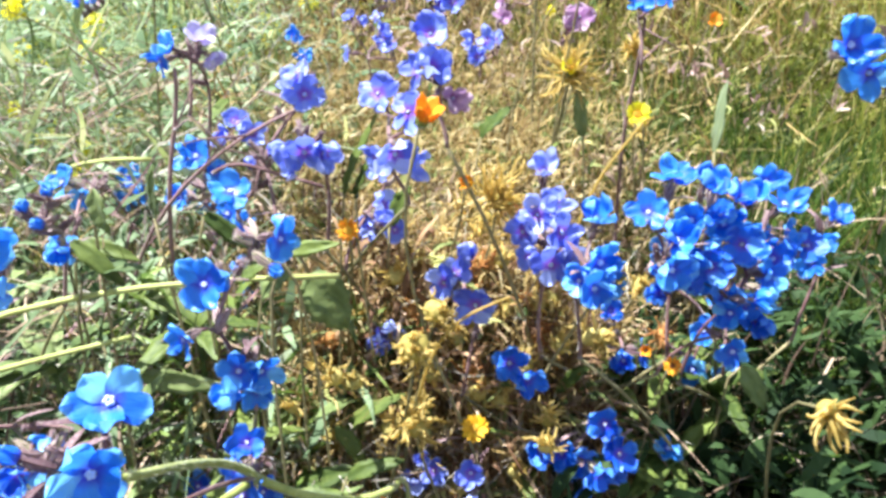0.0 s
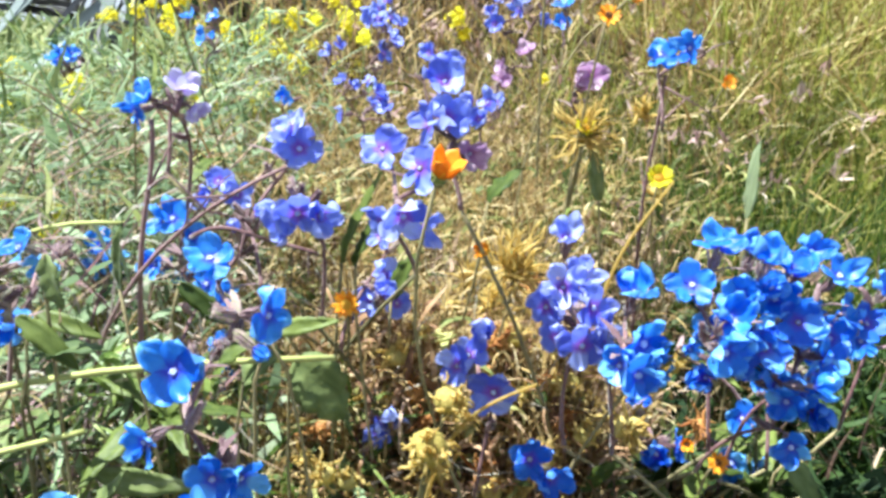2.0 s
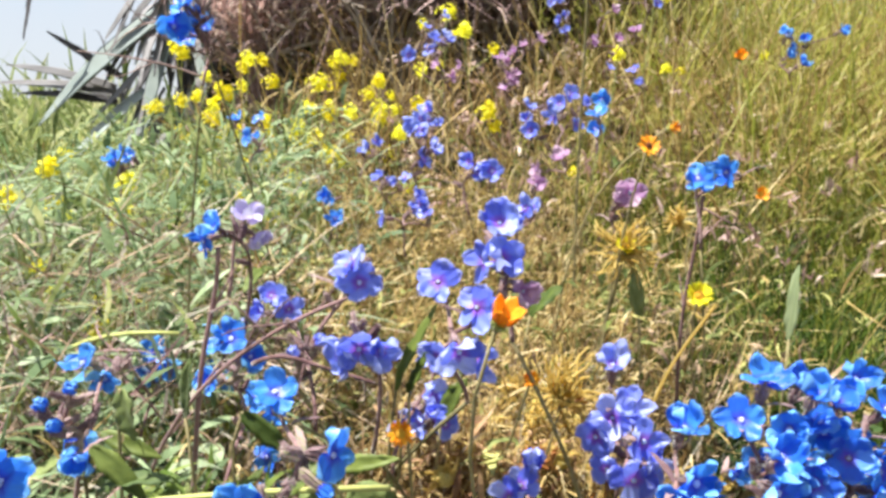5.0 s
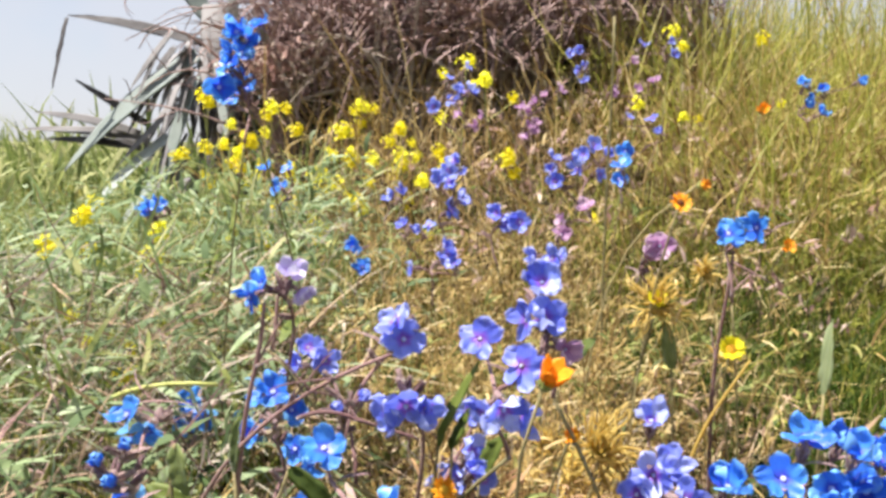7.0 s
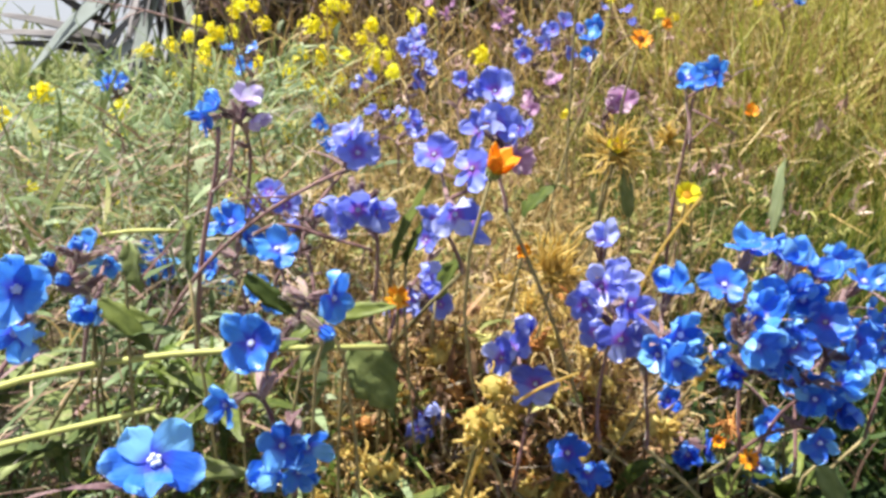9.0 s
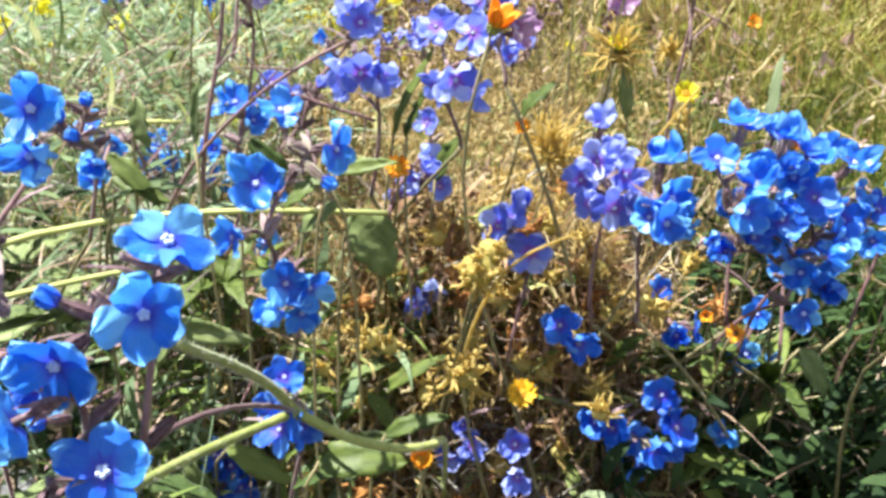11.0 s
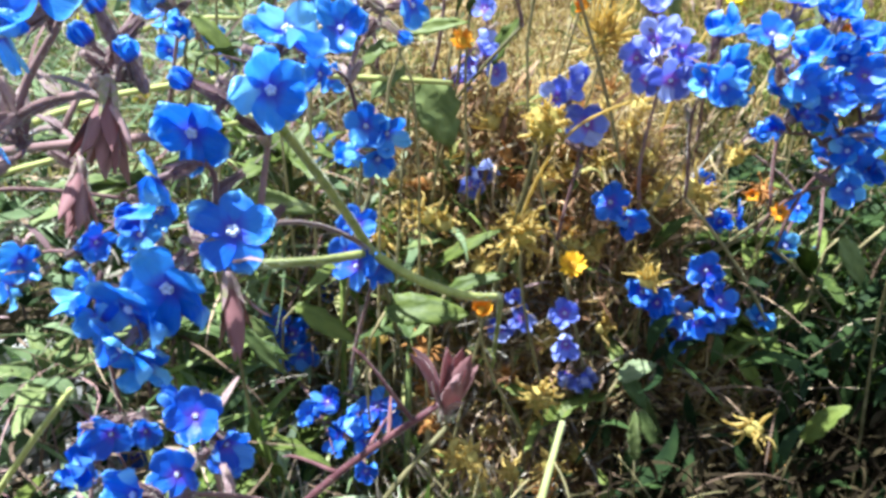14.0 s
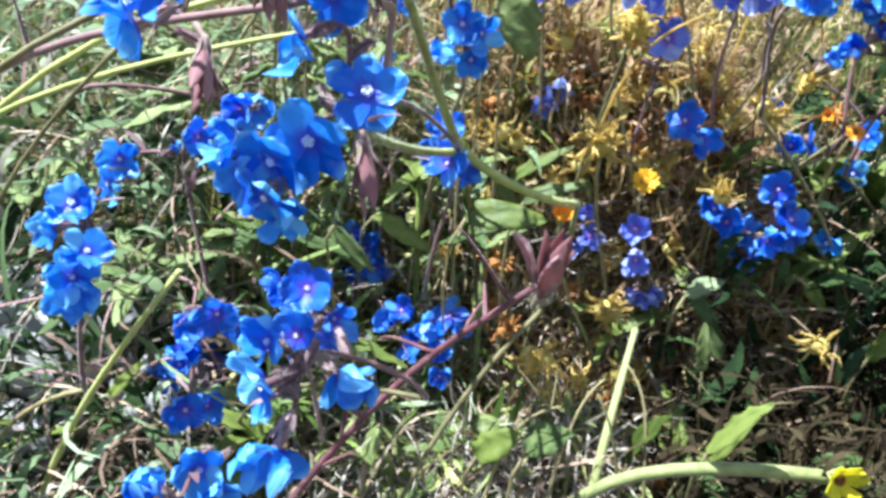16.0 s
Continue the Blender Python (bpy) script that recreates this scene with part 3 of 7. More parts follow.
# ---- grass and litter ----
def strands(name, mat, n, place, label, category, length, width, rise, turn, curl, segs=5, seed=0, top=None, tip=0.15, belly=0.0, tuft=1, loose=0.003):
    """Many thin curved blades in one mesh. place(rng, n) gives the feet; rise: mean and spread of the first slope in degrees;
    turn: wander of the heading per step; curl: droop per step; top(x, y): height that no blade passes;
    tuft: blades that spring from one foot, loosely set."""
    rng = np.random.default_rng(seed)
    p = place(rng, n // tuft)
    if tuft > 1:
        p = np.repeat(p, tuft, axis=0) + rng.normal(0, loose, (len(p) * tuft, 3)) * (1, 1, 0.4)
    n = len(p)
    L = rng.uniform(length[0], length[1], n)
    W = rng.uniform(width[0], width[1], n)
    head, el = rng.uniform(0, 2 * np.pi, n), np.radians(rng.normal(rise[0], rise[1], n))
    dh, de = np.radians(rng.normal(0, turn, n)), -np.radians(np.abs(rng.normal(0, curl, n)))
    if top is not None:
        room = np.maximum(top(p[:, 0], p[:, 1]) - p[:, 2], 0.008)
        L = np.minimum(L, room / np.maximum(np.sin(np.clip(el, 0.05, 1.57)), 0.25) * rng.uniform(0.75, 1.1, n))
    twist = rng.uniform(0, np.pi, n)
    pts = []
    for k in range(segs + 1):
        d = np.stack([np.cos(head) * np.cos(el), np.sin(head) * np.cos(el), np.sin(el)], 1)
        side = np.stack([-np.sin(head + twist * 0.4), np.cos(head + twist * 0.4), 0.4 * np.sin(twist)], 1)
        u = k / segs
        w = W * ((1 - u) ** 0.6 * (1 - tip) + tip) if belly == 0 else W * (np.sin(np.pi * min(1, u ** 0.8 * 0.95 + 0.04)) * (1 - 0.05) + 0.05)
        pts.append(np.stack([p - side * w[:, None] / 2, p + side * w[:, None] / 2], 1))
        p = p + d * (L / segs)[:, None]
        head, el = head + dh, el + de
    v = np.stack(pts, 1)                                     # n, segs + 1, 2, 3
    low = ground_z(v[..., 0], v[..., 1]) + 0.001
    v[..., 2] = np.maximum(v[..., 2], low)
    base = (np.arange(n) * (segs + 1) * 2)[:, None] + 2 * np.arange(segs)[None]
    f = np.stack([base, base + 1, base + 3, base + 2], -1).reshape(-1, 4)
    me = bpy.data.meshes.new(name)
    v, f = v.reshape(-1, 3), f.astype(np.int32)
    me.vertices.add(len(v))
    me.vertices.foreach_set("co", v.ravel())
    me.loops.add(f.size)
    me.loops.foreach_set("vertex_index", f.ravel())
    me.polygons.add(len(f))
    me.polygons.foreach_set("loop_start", np.arange(0, f.size, 4, dtype=np.int32))
    me.polygons.foreach_set("loop_total", np.full(len(f), 4, dtype=np.int32))
    me.polygons.foreach_set("use_smooth", np.ones(len(f), dtype=bool))
    me.update(calc_edges=True)
    me.materials.append(mat)
    return tagged(new(name, me), label, category, kind="stuff")


def field(x0, x1, y0, y1, lift=0.0, keep=None):
    """Feet spread over a rectangle of the plan, some lifted off the soil; keep(x, y, r) thins them."""
    def place(rng, n):
        x, y = rng.uniform(x0, x1, n), rng.uniform(y0, y1, n)
        z = ground_z(x, y) + (rng.uniform(0, 1, n) ** 0.25 * lift(x, y) if callable(lift) else rng.uniform(0, 1, n) ** 0.6 * lift)
        p = np.stack([x, y, z], 1)
        # ragged thinning towards the borders, but not before the camera
        rag = 0.5 + 0.35 * np.sin(9 * x / (x1 - x0) * 3 + 2 * y) + 0.35 * np.sin(7 * y / (y1 - y0) * 3 + 5 * x)
        edge = np.minimum(np.minimum(x - x0, x1 - x) / (x1 - x0), (y1 - y) / (y1 - y0)) / 0.14
        ok = rng.uniform(0, 1, n) < edge * (0.5 + rag)
        return p[ok & keep(x, y, rng.uniform(0, 1, n))] if keep else p[ok]
    return place


def mat_top(x, y):
    """Height of the matted growth: low before the flowers, higher behind and on the herb side."""
    left = 1 - smooth(-0.16, -0.06, x)
    z = 0.04 + 0.05 * smooth(0.12, 0.22, y) + 0.095 * smooth(0.185, 0.33, y) + 0.06 * smooth(0.34, 0.50, y)
    z = z + 0.05 * left * smooth(0.16, 0.30, y) + 0.02 * smooth(0.0, 0.25, x) * smooth(0.35, 0.5, y)
    z = z + 0.014 * smooth(0.165, 0.205, y) * (1 - smooth(0.24, 0.30, y)) * smooth(-0.055, -0.03, x) * (1 - smooth(0.02, 0.07, x))
    z = z + 0.030 * smooth(0.27, 0.33, y) * (1 - smooth(0.42, 0.50, y)) * smooth(-0.06, -0.03, x) * (1 - smooth(0.06, 0.09, x))
    # sunk where low blossoms stand in the mat
    for u, v, wide, deep, fall in ((0.027, 0.251, 0.024, 0.028, 0.060), (-0.008, 0.255, 0.026, 0.030, 0.062), (-0.102, 0.260, 0.028, 0.030, 0.080), (-0.068, 0.232, 0.030, 0.030, 0.055), (-0.032, 0.240, 0.022, 0.026, 0.045)):
        z = z - fall * np.exp(-(((x - u) / wide) ** 2 + ((y - v) / deep) ** 2))
    z = np.maximum(z, 0.03)
    return ground_z(x, y) + z * (1 - 0.6 * open_gap(x, y))


def mat_depth(x, y):
    return mat_top(x, y) - ground_z(x, y)


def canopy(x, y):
    """Height of the leaf layer added to shade the hollow."""
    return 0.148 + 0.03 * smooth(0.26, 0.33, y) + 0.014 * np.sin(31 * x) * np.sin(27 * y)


def stone_gap(x, y):
    """1 where pale stones lie bare among the herbs."""
    return np.exp(-(((x + 0.29) / 0.07) ** 2 + ((y - 0.34) / 0.08) ** 2))


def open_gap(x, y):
    """1 in the hollow among the stalks that blackish litter and dark leaves colour as deep shade."""
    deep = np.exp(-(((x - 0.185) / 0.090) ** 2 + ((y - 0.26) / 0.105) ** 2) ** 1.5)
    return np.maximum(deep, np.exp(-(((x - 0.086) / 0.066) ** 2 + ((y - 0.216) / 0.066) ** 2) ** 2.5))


right_side = lambda x, y, r: r < smooth(-0.12, 0.12, x) * 0.9 + 0.1
patch_edge = lambda x, y: smooth(0.46, 0.72, np.hypot(x + 0.26, y - 0.45) + 0.05 * np.sin(13 * x + 2) + 0.05 * np.sin(11 * y))
left_side = lambda x, y, r: r < (1 - smooth(-0.16, 0.0, x - 0.05 * y)) * (1 - 0.75 * stone_gap(x, y)) * (1 - patch_edge(x, y))
fresh_patch = lambda x, y, r: r < 1 - smooth(0.27, 0.46, np.hypot(x - 0.28, y - 0.60) + 0.04 * np.sin(17 * x) + 0.04 * np.sin(15 * y + 1))
middle = lambda x, y, r: r < smooth(-0.22, -0.04, x) * (1 - 0.98 * open_gap(x, y)) * (1 - 0.94 * smooth(0.07, 0.19, x))

hollow = lambda x, y, r: r < (1 - 0.93 * open_gap(x, y)) * (1 - 0.85 * smooth(0.13, 0.22, x)) * (1 - 0.7 * smooth(0.0, 0.06, x) * (1 - smooth(0.23, 0.27, y)))
strands("straw_tangle", STRAW, 9000, field(-0.20, 0.30, 0.27, 0.95, mat_depth, middle), "tangled golden dry straw", "dry grass", (0.015, 0.050), (0.0006, 0.0017), (20, 36), 18, 14, 6, 1, tuft=3)
strands("curled_straw", STRAW, 15000, field(-0.13, 0.26, 0.22, 0.75, lambda x, y: mat_depth(x, y) * 1.08, middle), "bristly pale straw heads and husks", "dry grass", (0.007, 0.020), (0.0007, 0.0017), (30, 42), 12, 20, 5, 31, belly=1.0, tuft=10, loose=0.0015)
strands("olive_bits", OLIVE, 6000, field(-0.15, 0.28, 0.18, 0.70, lambda x, y: mat_depth(x, y) * 1.0, hollow), "small olive green withering leaves", "foliage", (0.008, 0.024), (0.0014, 0.0038), (25, 40), 16, 20, 5, 33, belly=1.0, tuft=5)
strands("brown_husks", STRAW_BROWN, 9000, field(-0.13, 0.32, 0.16, 0.52, lambda x, y: mat_depth(x, y) * 0.95, hollow), "dry brown husks and curled leaves", "litter", (0.008, 0.024), (0.0010, 0.0032), (15, 40), 18, 20, 5, 34, belly=1.0, tuft=4)
strands("straw_far", STRAW, 7000, field(-0.5, 1.2, 0.85, 2.3, 0.20, lambda x, y, r: (x > 0.35) | (y < 1.5)), "tangled golden dry straw", "dry grass", (0.05, 0.14), (0.0018, 0.0042), (45, 30), 18, 14, 5, 2)
strands("brown_stalks", STRAW_BROWN, 3600, field(-0.35, 0.55, 0.50, 1.7, 0.06), "thin upright brown stalks in dry grass", "dead stalks", (0.06, 0.17), (0.0012, 0.0030), (66, 18), 6, 7, 5, 70, tuft=5, loose=0.008)
# blackish underlay, colours the gaps below the grass as shade
strands("shaded_litter", SHADE_LITTER, 3500, field(-0.30, 0.60, 0.42, 1.6, 0.11), "blackish litter that paints shade into gaps under dry grass", "litter", (0.02, 0.06), (0.003, 0.009), (30, 35), 10, 12, 4, 71, belly=1.0, tuft=5, loose=0.012)
strands("brown_litter", STRAW_BROWN, 8500, field(-0.14, 0.34, 0.14, 0.48, lambda x, y: 0.9 * mat_depth(x, y), hollow), "brown dead stalks matted over the soil", "dead stalks", (0.015, 0.055), (0.0007, 0.0020), (20, 32), 12, 9, 5, 3)
strands("upright_grass", GRASS, 10000, field(0.02, 1.3, 0.55, 1.25, 0.06, right_side), "yellow-green wild grass in tufts", "grass", (0.08, 0.21), (0.0012, 0.0030), (68, 20), 8, 10, 6, 4, tuft=7, loose=0.006)
strands("tall_grass", GRASS_TALL, 8500, field(0.1, 2.4, 1.05, 2.8, 0.06, lambda x, y, r: r < smooth(0.05, 0.55, x) + 0.08), "tall yellow-green wild grass in tufts", "grass", (0.18, 0.52), (0.0020, 0.0042), (71, 18), 7, 9, 6, 5, tuft=7, loose=0.016)
strands("middle_grass", GRASS, 3000, field(-0.30, 0.12, 0.42, 1.2, 0.05), "thin yellow-green wild grass", "grass", (0.08, 0.19), (0.0012, 0.0028), (68, 18), 8, 9, 6, 6)
strands("fresh_grass", GRASS_FRESH, 18000, field(0.03, 0.75, 0.36, 1.08, 0.03, fresh_patch), "fresh green grass blades in tufts", "grass", (0.08, 0.19), (0.0016, 0.0040), (75, 12), 3, 7, 6, 7, tuft=8, loose=0.006)
strands("sparse_straw", STRAW, 800, field(0.07, 0.7, 0.38, 0.95, 0.08), "single dry straws among fresh grass", "dry grass", (0.06, 0.16), (0.0008, 0.002), (62, 20), 5, 7, 6, 65, tuft=4, loose=0.006)
strands("herb_leaves", SAGE, 5800, field(-0.90, -0.02, 0.14, 1.05, mat_depth, left_side), "grey-green narrow leaves of low herbs", "foliage", (0.015, 0.045), (0.003, 0.0080), (18, 30), 12, 18, 5, 8, belly=1.0)
strands("herb_stalks", SAGE, 2400, field(-0.9, -0.02, 0.16, 1.0, mat_depth, left_side), "pale grey-green stalks", "foliage", (0.04, 0.12), (0.0012, 0.003), (12, 26), 12, 6, 6, 9)
# shade below the herbs comes from the dark leaf colour
strands("herb_undergrowth", SHADE_LEAF, 1500, field(-0.6, 0.0, 0.12, 0.6, lambda x, y: 0.45 * mat_depth(x, y), left_side), "dark green leaves under herbs, coloured as in shade", "foliage", (0.012, 0.035), (0.003, 0.007), (25, 30), 10, 14, 5, 32, belly=1.0)
strands("low_field_grass", MEADOW, 13000, field(-3.2, -0.25, 0.75, 3.4, 0.10), "pale green meadow growth", "grass", (0.04, 0.12), (0.002, 0.0055), (55, 28), 8, 12, 4, 10, belly=1.0, tuft=5, loose=0.02)
# shade between the stalks comes from the dark leaf colour
strands("dark_leaves", SHADE_LEAF, 1300, field(-0.02, 0.42, 0.22, 0.44, 0.10, lambda x, y, r: r < 1 - 0.6 * open_gap(x, y)), "dark green leaves coloured as in shade", "foliage", (0.015, 0.04), (0.003, 0.008), (30, 30), 8, 14, 5, 11, belly=1.0)
strands("far_meadow", GRASS, 9000, field(-14, 3, 3.0, 16), "distant meadow grass", "grass", (0.12, 0.30), (0.008, 0.02), (65, 18), 5, 8, 4, 12)
strands("herb_dry_stalks", STRAW_BROWN, 2200, field(-0.7, -0.05, 0.14, 0.6, mat_depth, left_side), "thin brown dry stalks among herbs", "dead stalks", (0.03, 0.10), (0.0010, 0.0022), (12, 26), 12, 6, 6, 35)


def round_about(r0, r1, lift=0.0):
    """Feet scattered all round the patch, thinning outward."""
    def place(rng, n):
        a, r = rng.uniform(0, 2 * np.pi, n), r0 + (r1 - r0) * rng.uniform(0, 1, n) ** 1.4
        x, y = 0.0 + r * np.cos(a), 0.35 + r * np.sin(a)
        return np.stack([x, y, ground_z(x, y) + lift * rng.uniform(0, 1, n)], 1)
    return place


def beside(place):
    """Keeps only the feet that stand behind, beside and far beyond the flower patch."""
    def kept(rng, n):
        p = place(rng, n)
        return p[(p[:, 1] < 0.0) | (p[:, 1] > 3.2) | (np.abs(p[:, 0]) > 0.25 + 0.9 * p[:, 1])]
    return kept


def outside(place):
    """Drops the feet that would stand in the flower patch itself."""
    def kept(rng, n):
        p = place(rng, n)
        return p[~((p[:, 0] > -0.12) & (p[:, 0] < 0.8) & (p[:, 1] > 0.08) & (p[:, 1] < 1.1))]
    return kept


strands("near_meadow", GRASS, 12000, outside(round_about(0.45, 2.6)), "short yellow-green meadow grass", "grass", (0.05, 0.13), (0.0018, 0.004), (64, 20), 6, 8, 4, 36, tuft=5, loose=0.012)
strands("near_herbs", SAGE, 5000, outside(round_about(0.42, 3.0, 0.03)), "low grey-green meadow herbs", "foliage", (0.03, 0.09), (0.003, 0.007), (35, 25), 8, 12, 4, 37, belly=1.0, tuft=5, loose=0.01)
strands("wide_meadow", GRASS, 30000, beside(round_about(0.8, 11.0)), "meadow grass further off", "grass", (0.08, 0.22), (0.006, 0.016), (62, 20), 6, 8, 4, 38)
strands("wide_dry_grass", STRAW, 17000, beside(round_about(0.8, 9.0)), "dry meadow grass further off", "dry grass", (0.08, 0.24), (0.005, 0.012), (55, 25), 8, 9, 4, 39)
strands("dense_mat", STRAW, 8000, field(-0.13, 0.20, 0.27, 0.42, lambda x, y: 0.9 * mat_depth(x, y), hollow), "dense golden mat of dead leaves and stalks", "litter", (0.010, 0.030), (0.0010, 0.0030), (15, 35), 14, 14, 5, 40, belly=1.0, tuft=4)
strands("mat_shoots", OLIVE, 900, field(-0.10, 0.24, 0.27, 0.42, lambda x, y: 0.9 * mat_depth(x, y), hollow), "dark green shoots in the mat", "foliage", (0.012, 0.035), (0.003, 0.007), (15, 35), 20, 20, 5, 41, belly=1.0)
strands("grey_litter", GREY_LITTER, 5000, field(-0.12, 0.09, 0.14, 0.32, lambda x, y: 1.0 * mat_depth(x, y), hollow), "pale grey dead stalks and shreds", "litter", (0.010, 0.040), (0.0006, 0.0018), (15, 32), 10, 8, 6, 42, tuft=3)
strands("gold_bits", STRAW, 9500, field(-0.12, 0.14, 0.215, 0.37, lambda x, y: 1.06 * mat_depth(x, y), hollow), "golden bristly shreds", "litter", (0.008, 0.022), (0.0006, 0.0014), (30, 40), 10, 20, 6, 43, tuft=12, loose=0.0014)


strands("trodden_grass", GRASS, 9000, beside(round_about(0.1, 1.7)), "short worn meadow grass beside the flowers", "grass", (0.03, 0.09), (0.002, 0.004), (50, 25), 10, 10, 4, 44)
strands("trodden_straw", STRAW, 7000, beside(round_about(0.1, 1.7, 0.02)), "short dry straw beside the flowers", "dry grass", (0.02, 0.07), (0.0016, 0.0034), (25, 25), 20, 14, 4, 45)
strands("trodden_herbs", SAGE, 5000, beside(round_about(0.1, 1.8, 0.02)), "low herbs beside the flowers", "foliage", (0.015, 0.05), (0.003, 0.008), (30, 25), 12, 16, 4, 46, belly=1.0)
strands("tall_straw", STRAW, 2600, field(0.1, 2.2, 1.1, 2.7, 0.08, lambda x, y, r: r < smooth(0.05, 0.5, x)), "tall dry straw among wild grass", "dry grass", (0.16, 0.50), (0.0020, 0.004), (68, 20), 8, 10, 6, 48, tuft=4, loose=0.014)
strands("back_grass", GRASS_TALL, 5000, field(0.15, 3.0, 2.1, 3.4, 0.06, lambda x, y, r: r < smooth(0.2, 0.6, x)), "tall pale grass along the bank", "grass", (0.30, 0.68), (0.0030, 0.0060), (78, 10), 4, 4, 6, 67, tuft=6, loose=0.02)
strands("far_scrub", MEADOW, 4200, field(-6.0, -0.6, 2.4, 6.0, lambda x, y: 0.16 + 0.16 * np.sin(2.1 * x + 1.0) * np.sin(1.7 * y)), "grey-green scrub at the edge of the field", "foliage", (0.10, 0.40), (0.008, 0.022), (55, 28), 12, 12, 4, 47, belly=1.0)
strands("mauve_husks", MAUVE, 1900, field(-0.10, 0.60, 0.75, 1.75, 0.24), "mauve-brown dry husks on thin stalks", "dry grass", (0.008, 0.025), (0.0025, 0.006), (45, 40), 14, 16, 4, 49, belly=1.0, tuft=5, loose=0.006)
# hollow's shade is put into the colour of these leaves
strands("hollow_leaves", SHADE_LEAF, 420, field(0.02, 0.34, 0.20, 0.36, 0.075, lambda x, y, r: r < 1.3 * open_gap(x, y)), "large leaves in the hollow, coloured dark as in shade", "foliage", (0.03, 0.06), (0.009, 0.018), (35, 25), 8, 14, 6, 50, belly=1.0)
strands("hollow_stalks", STRAW_BROWN, 90, field(0.0, 0.30, 0.17, 0.34, 0.09, lambda x, y, r: r < 0.3 + open_gap(x, y)), "few pale dead stalks in the hollow", "dead stalks", (0.02, 0.07), (0.0010, 0.0022), (35, 30), 14, 12, 6, 51)
strands("field_grass", GRASS, 6000, field(-3.0, -0.15, 0.7, 3.0, 0.06), "yellow-green meadow grass among herbs", "grass", (0.06, 0.18), (0.003, 0.007), (55, 26), 10, 12, 5, 52)
strands("pale_curls", GREY_LITTER, 2400, field(-0.13, 0.18, 0.17, 0.42, lambda x, y: 1.04 * mat_depth(x, y), hollow), "pale bent dead stalks", "litter", (0.014, 0.042), (0.0006, 0.0013), (25, 36), 10, 10, 6, 53, tuft=2)
strands("straw_curls", STRAW, 4200, field(-0.10, 0.22, 0.26, 0.55, lambda x, y: 1.06 * mat_depth(x, y), hollow), "golden bent straw", "dry grass", (0.014, 0.045), (0.0006, 0.0014), (28, 38), 10, 12, 6, 54, tuft=3)
strands("mid_herbs", SAGE, 900, field(-0.15, 0.02, 0.215, 0.33, lambda x, y: 1.08 * mat_depth(x, y), lambda x, y, r: r < 1 - smooth(-0.08, -0.02, x)), "grey-green herb leaves among the stalks", "foliage", (0.014, 0.036), (0.0025, 0.006), (20, 32), 10, 14, 6, 55, belly=1.0, tuft=4)
strands("mid_olive", OLIVE, 900, field(-0.12, 0.10, 0.20, 0.34, lambda x, y: 1.08 * mat_depth(x, y), hollow), "olive withering leaves among the stalks", "foliage", (0.010, 0.028), (0.002, 0.005), (15, 36), 14, 16, 6, 56, belly=1.0, tuft=4)
strands("golden_litter", STRAW, 13000, field(-0.08, 0.20, 0.22, 0.37, lambda x, y: 1.04 * mat_depth(x, y), lambda x, y, r: r < (1 - 0.9 * open_gap(x, y)) * (1 - 0.8 * smooth(0.11, 0.17, x)) * smooth(-0.07, -0.03, x)), "golden and brown bristly litter", "litter", (0.008, 0.026), (0.0006, 0.0016), (25, 40), 10, 16, 5, 61, tuft=9, loose=0.002)
strands("russet_litter", RUSSET, 6500, field(-0.08, 0.20, 0.22, 0.37, lambda x, y: 1.03 * mat_depth(x, y), lambda x, y, r: r < (1 - 0.9 * open_gap(x, y)) * (1 - 0.8 * smooth(0.11, 0.17, x)) * smooth(-0.07, -0.03, x)), "red-brown dry stalks and husks", "litter", (0.008, 0.030), (0.0008, 0.0024), (20, 40), 12, 14, 5, 62, tuft=5, loose=0.003)
strands("lime_herbs", LIME, 1700, field(-0.15, 0.01, 0.19, 0.335, lambda x, y: 1.1 * mat_depth(x, y), lambda x, y, r: r < 1 - smooth(-0.06, 0.0, x)), "fresh yellow-green narrow herb leaves", "foliage", (0.014, 0.038), (0.0014, 0.0038), (25, 28), 8, 12, 6, 66, belly=1.0, tuft=6, loose=0.003)
strands("herb_grey_shreds", GREY_LITTER, 4200, field(-0.8, -0.05, 0.15, 0.85, mat_depth, left_side), "grey dead shreds among the herbs", "litter", (0.015, 0.05), (0.0008, 0.0026), (15, 30), 10, 8, 5, 63, tuft=3)
strands("herb_meadow", MEADOW, 2600, field(-0.95, -0.08, 0.42, 1.10, lambda x, y: 0.95 * mat_depth(x, y), left_side), "yellow-green grass among the herbs", "grass", (0.025, 0.075), (0.0018, 0.0045), (45, 28), 8, 10, 5, 72, belly=1.0, tuft=4, loose=0.006)
# dark leaves strewn in to tone down the herbs like shade
strands("herb_shade", SHADE_LEAF, 1500, field(-0.48, -0.08, 0.11, 0.42, lambda x, y: 0.85 * mat_depth(x, y), left_side), "near-black leaves that paint shade between the herbs", "foliage", (0.014, 0.04), (0.003, 0.0075), (20, 30), 10, 14, 5, 68, belly=1.0)
strands("purple_stalks", STEM_PURPLE, 480, field(-0.46, -0.04, 0.18, 0.46, lambda x, y: 1.06 * mat_depth(x, y), left_side), "thin purple-brown stalks among the herbs", "dead stalks", (0.025, 0.075), (0.0008, 0.0020), (22, 30), 8, 8, 6, 69, tuft=2)
strands("brown_curls", RUSSET, 1800, field(-0.05, 0.12, 0.22, 0.34, lambda x, y: 1.08 * mat_depth(x, y), hollow), "red-brown curled dry leaves", "litter", (0.010, 0.028), (0.0012, 0.0032), (25, 36), 16, 18, 6, 57, belly=1.0, tuft=4)
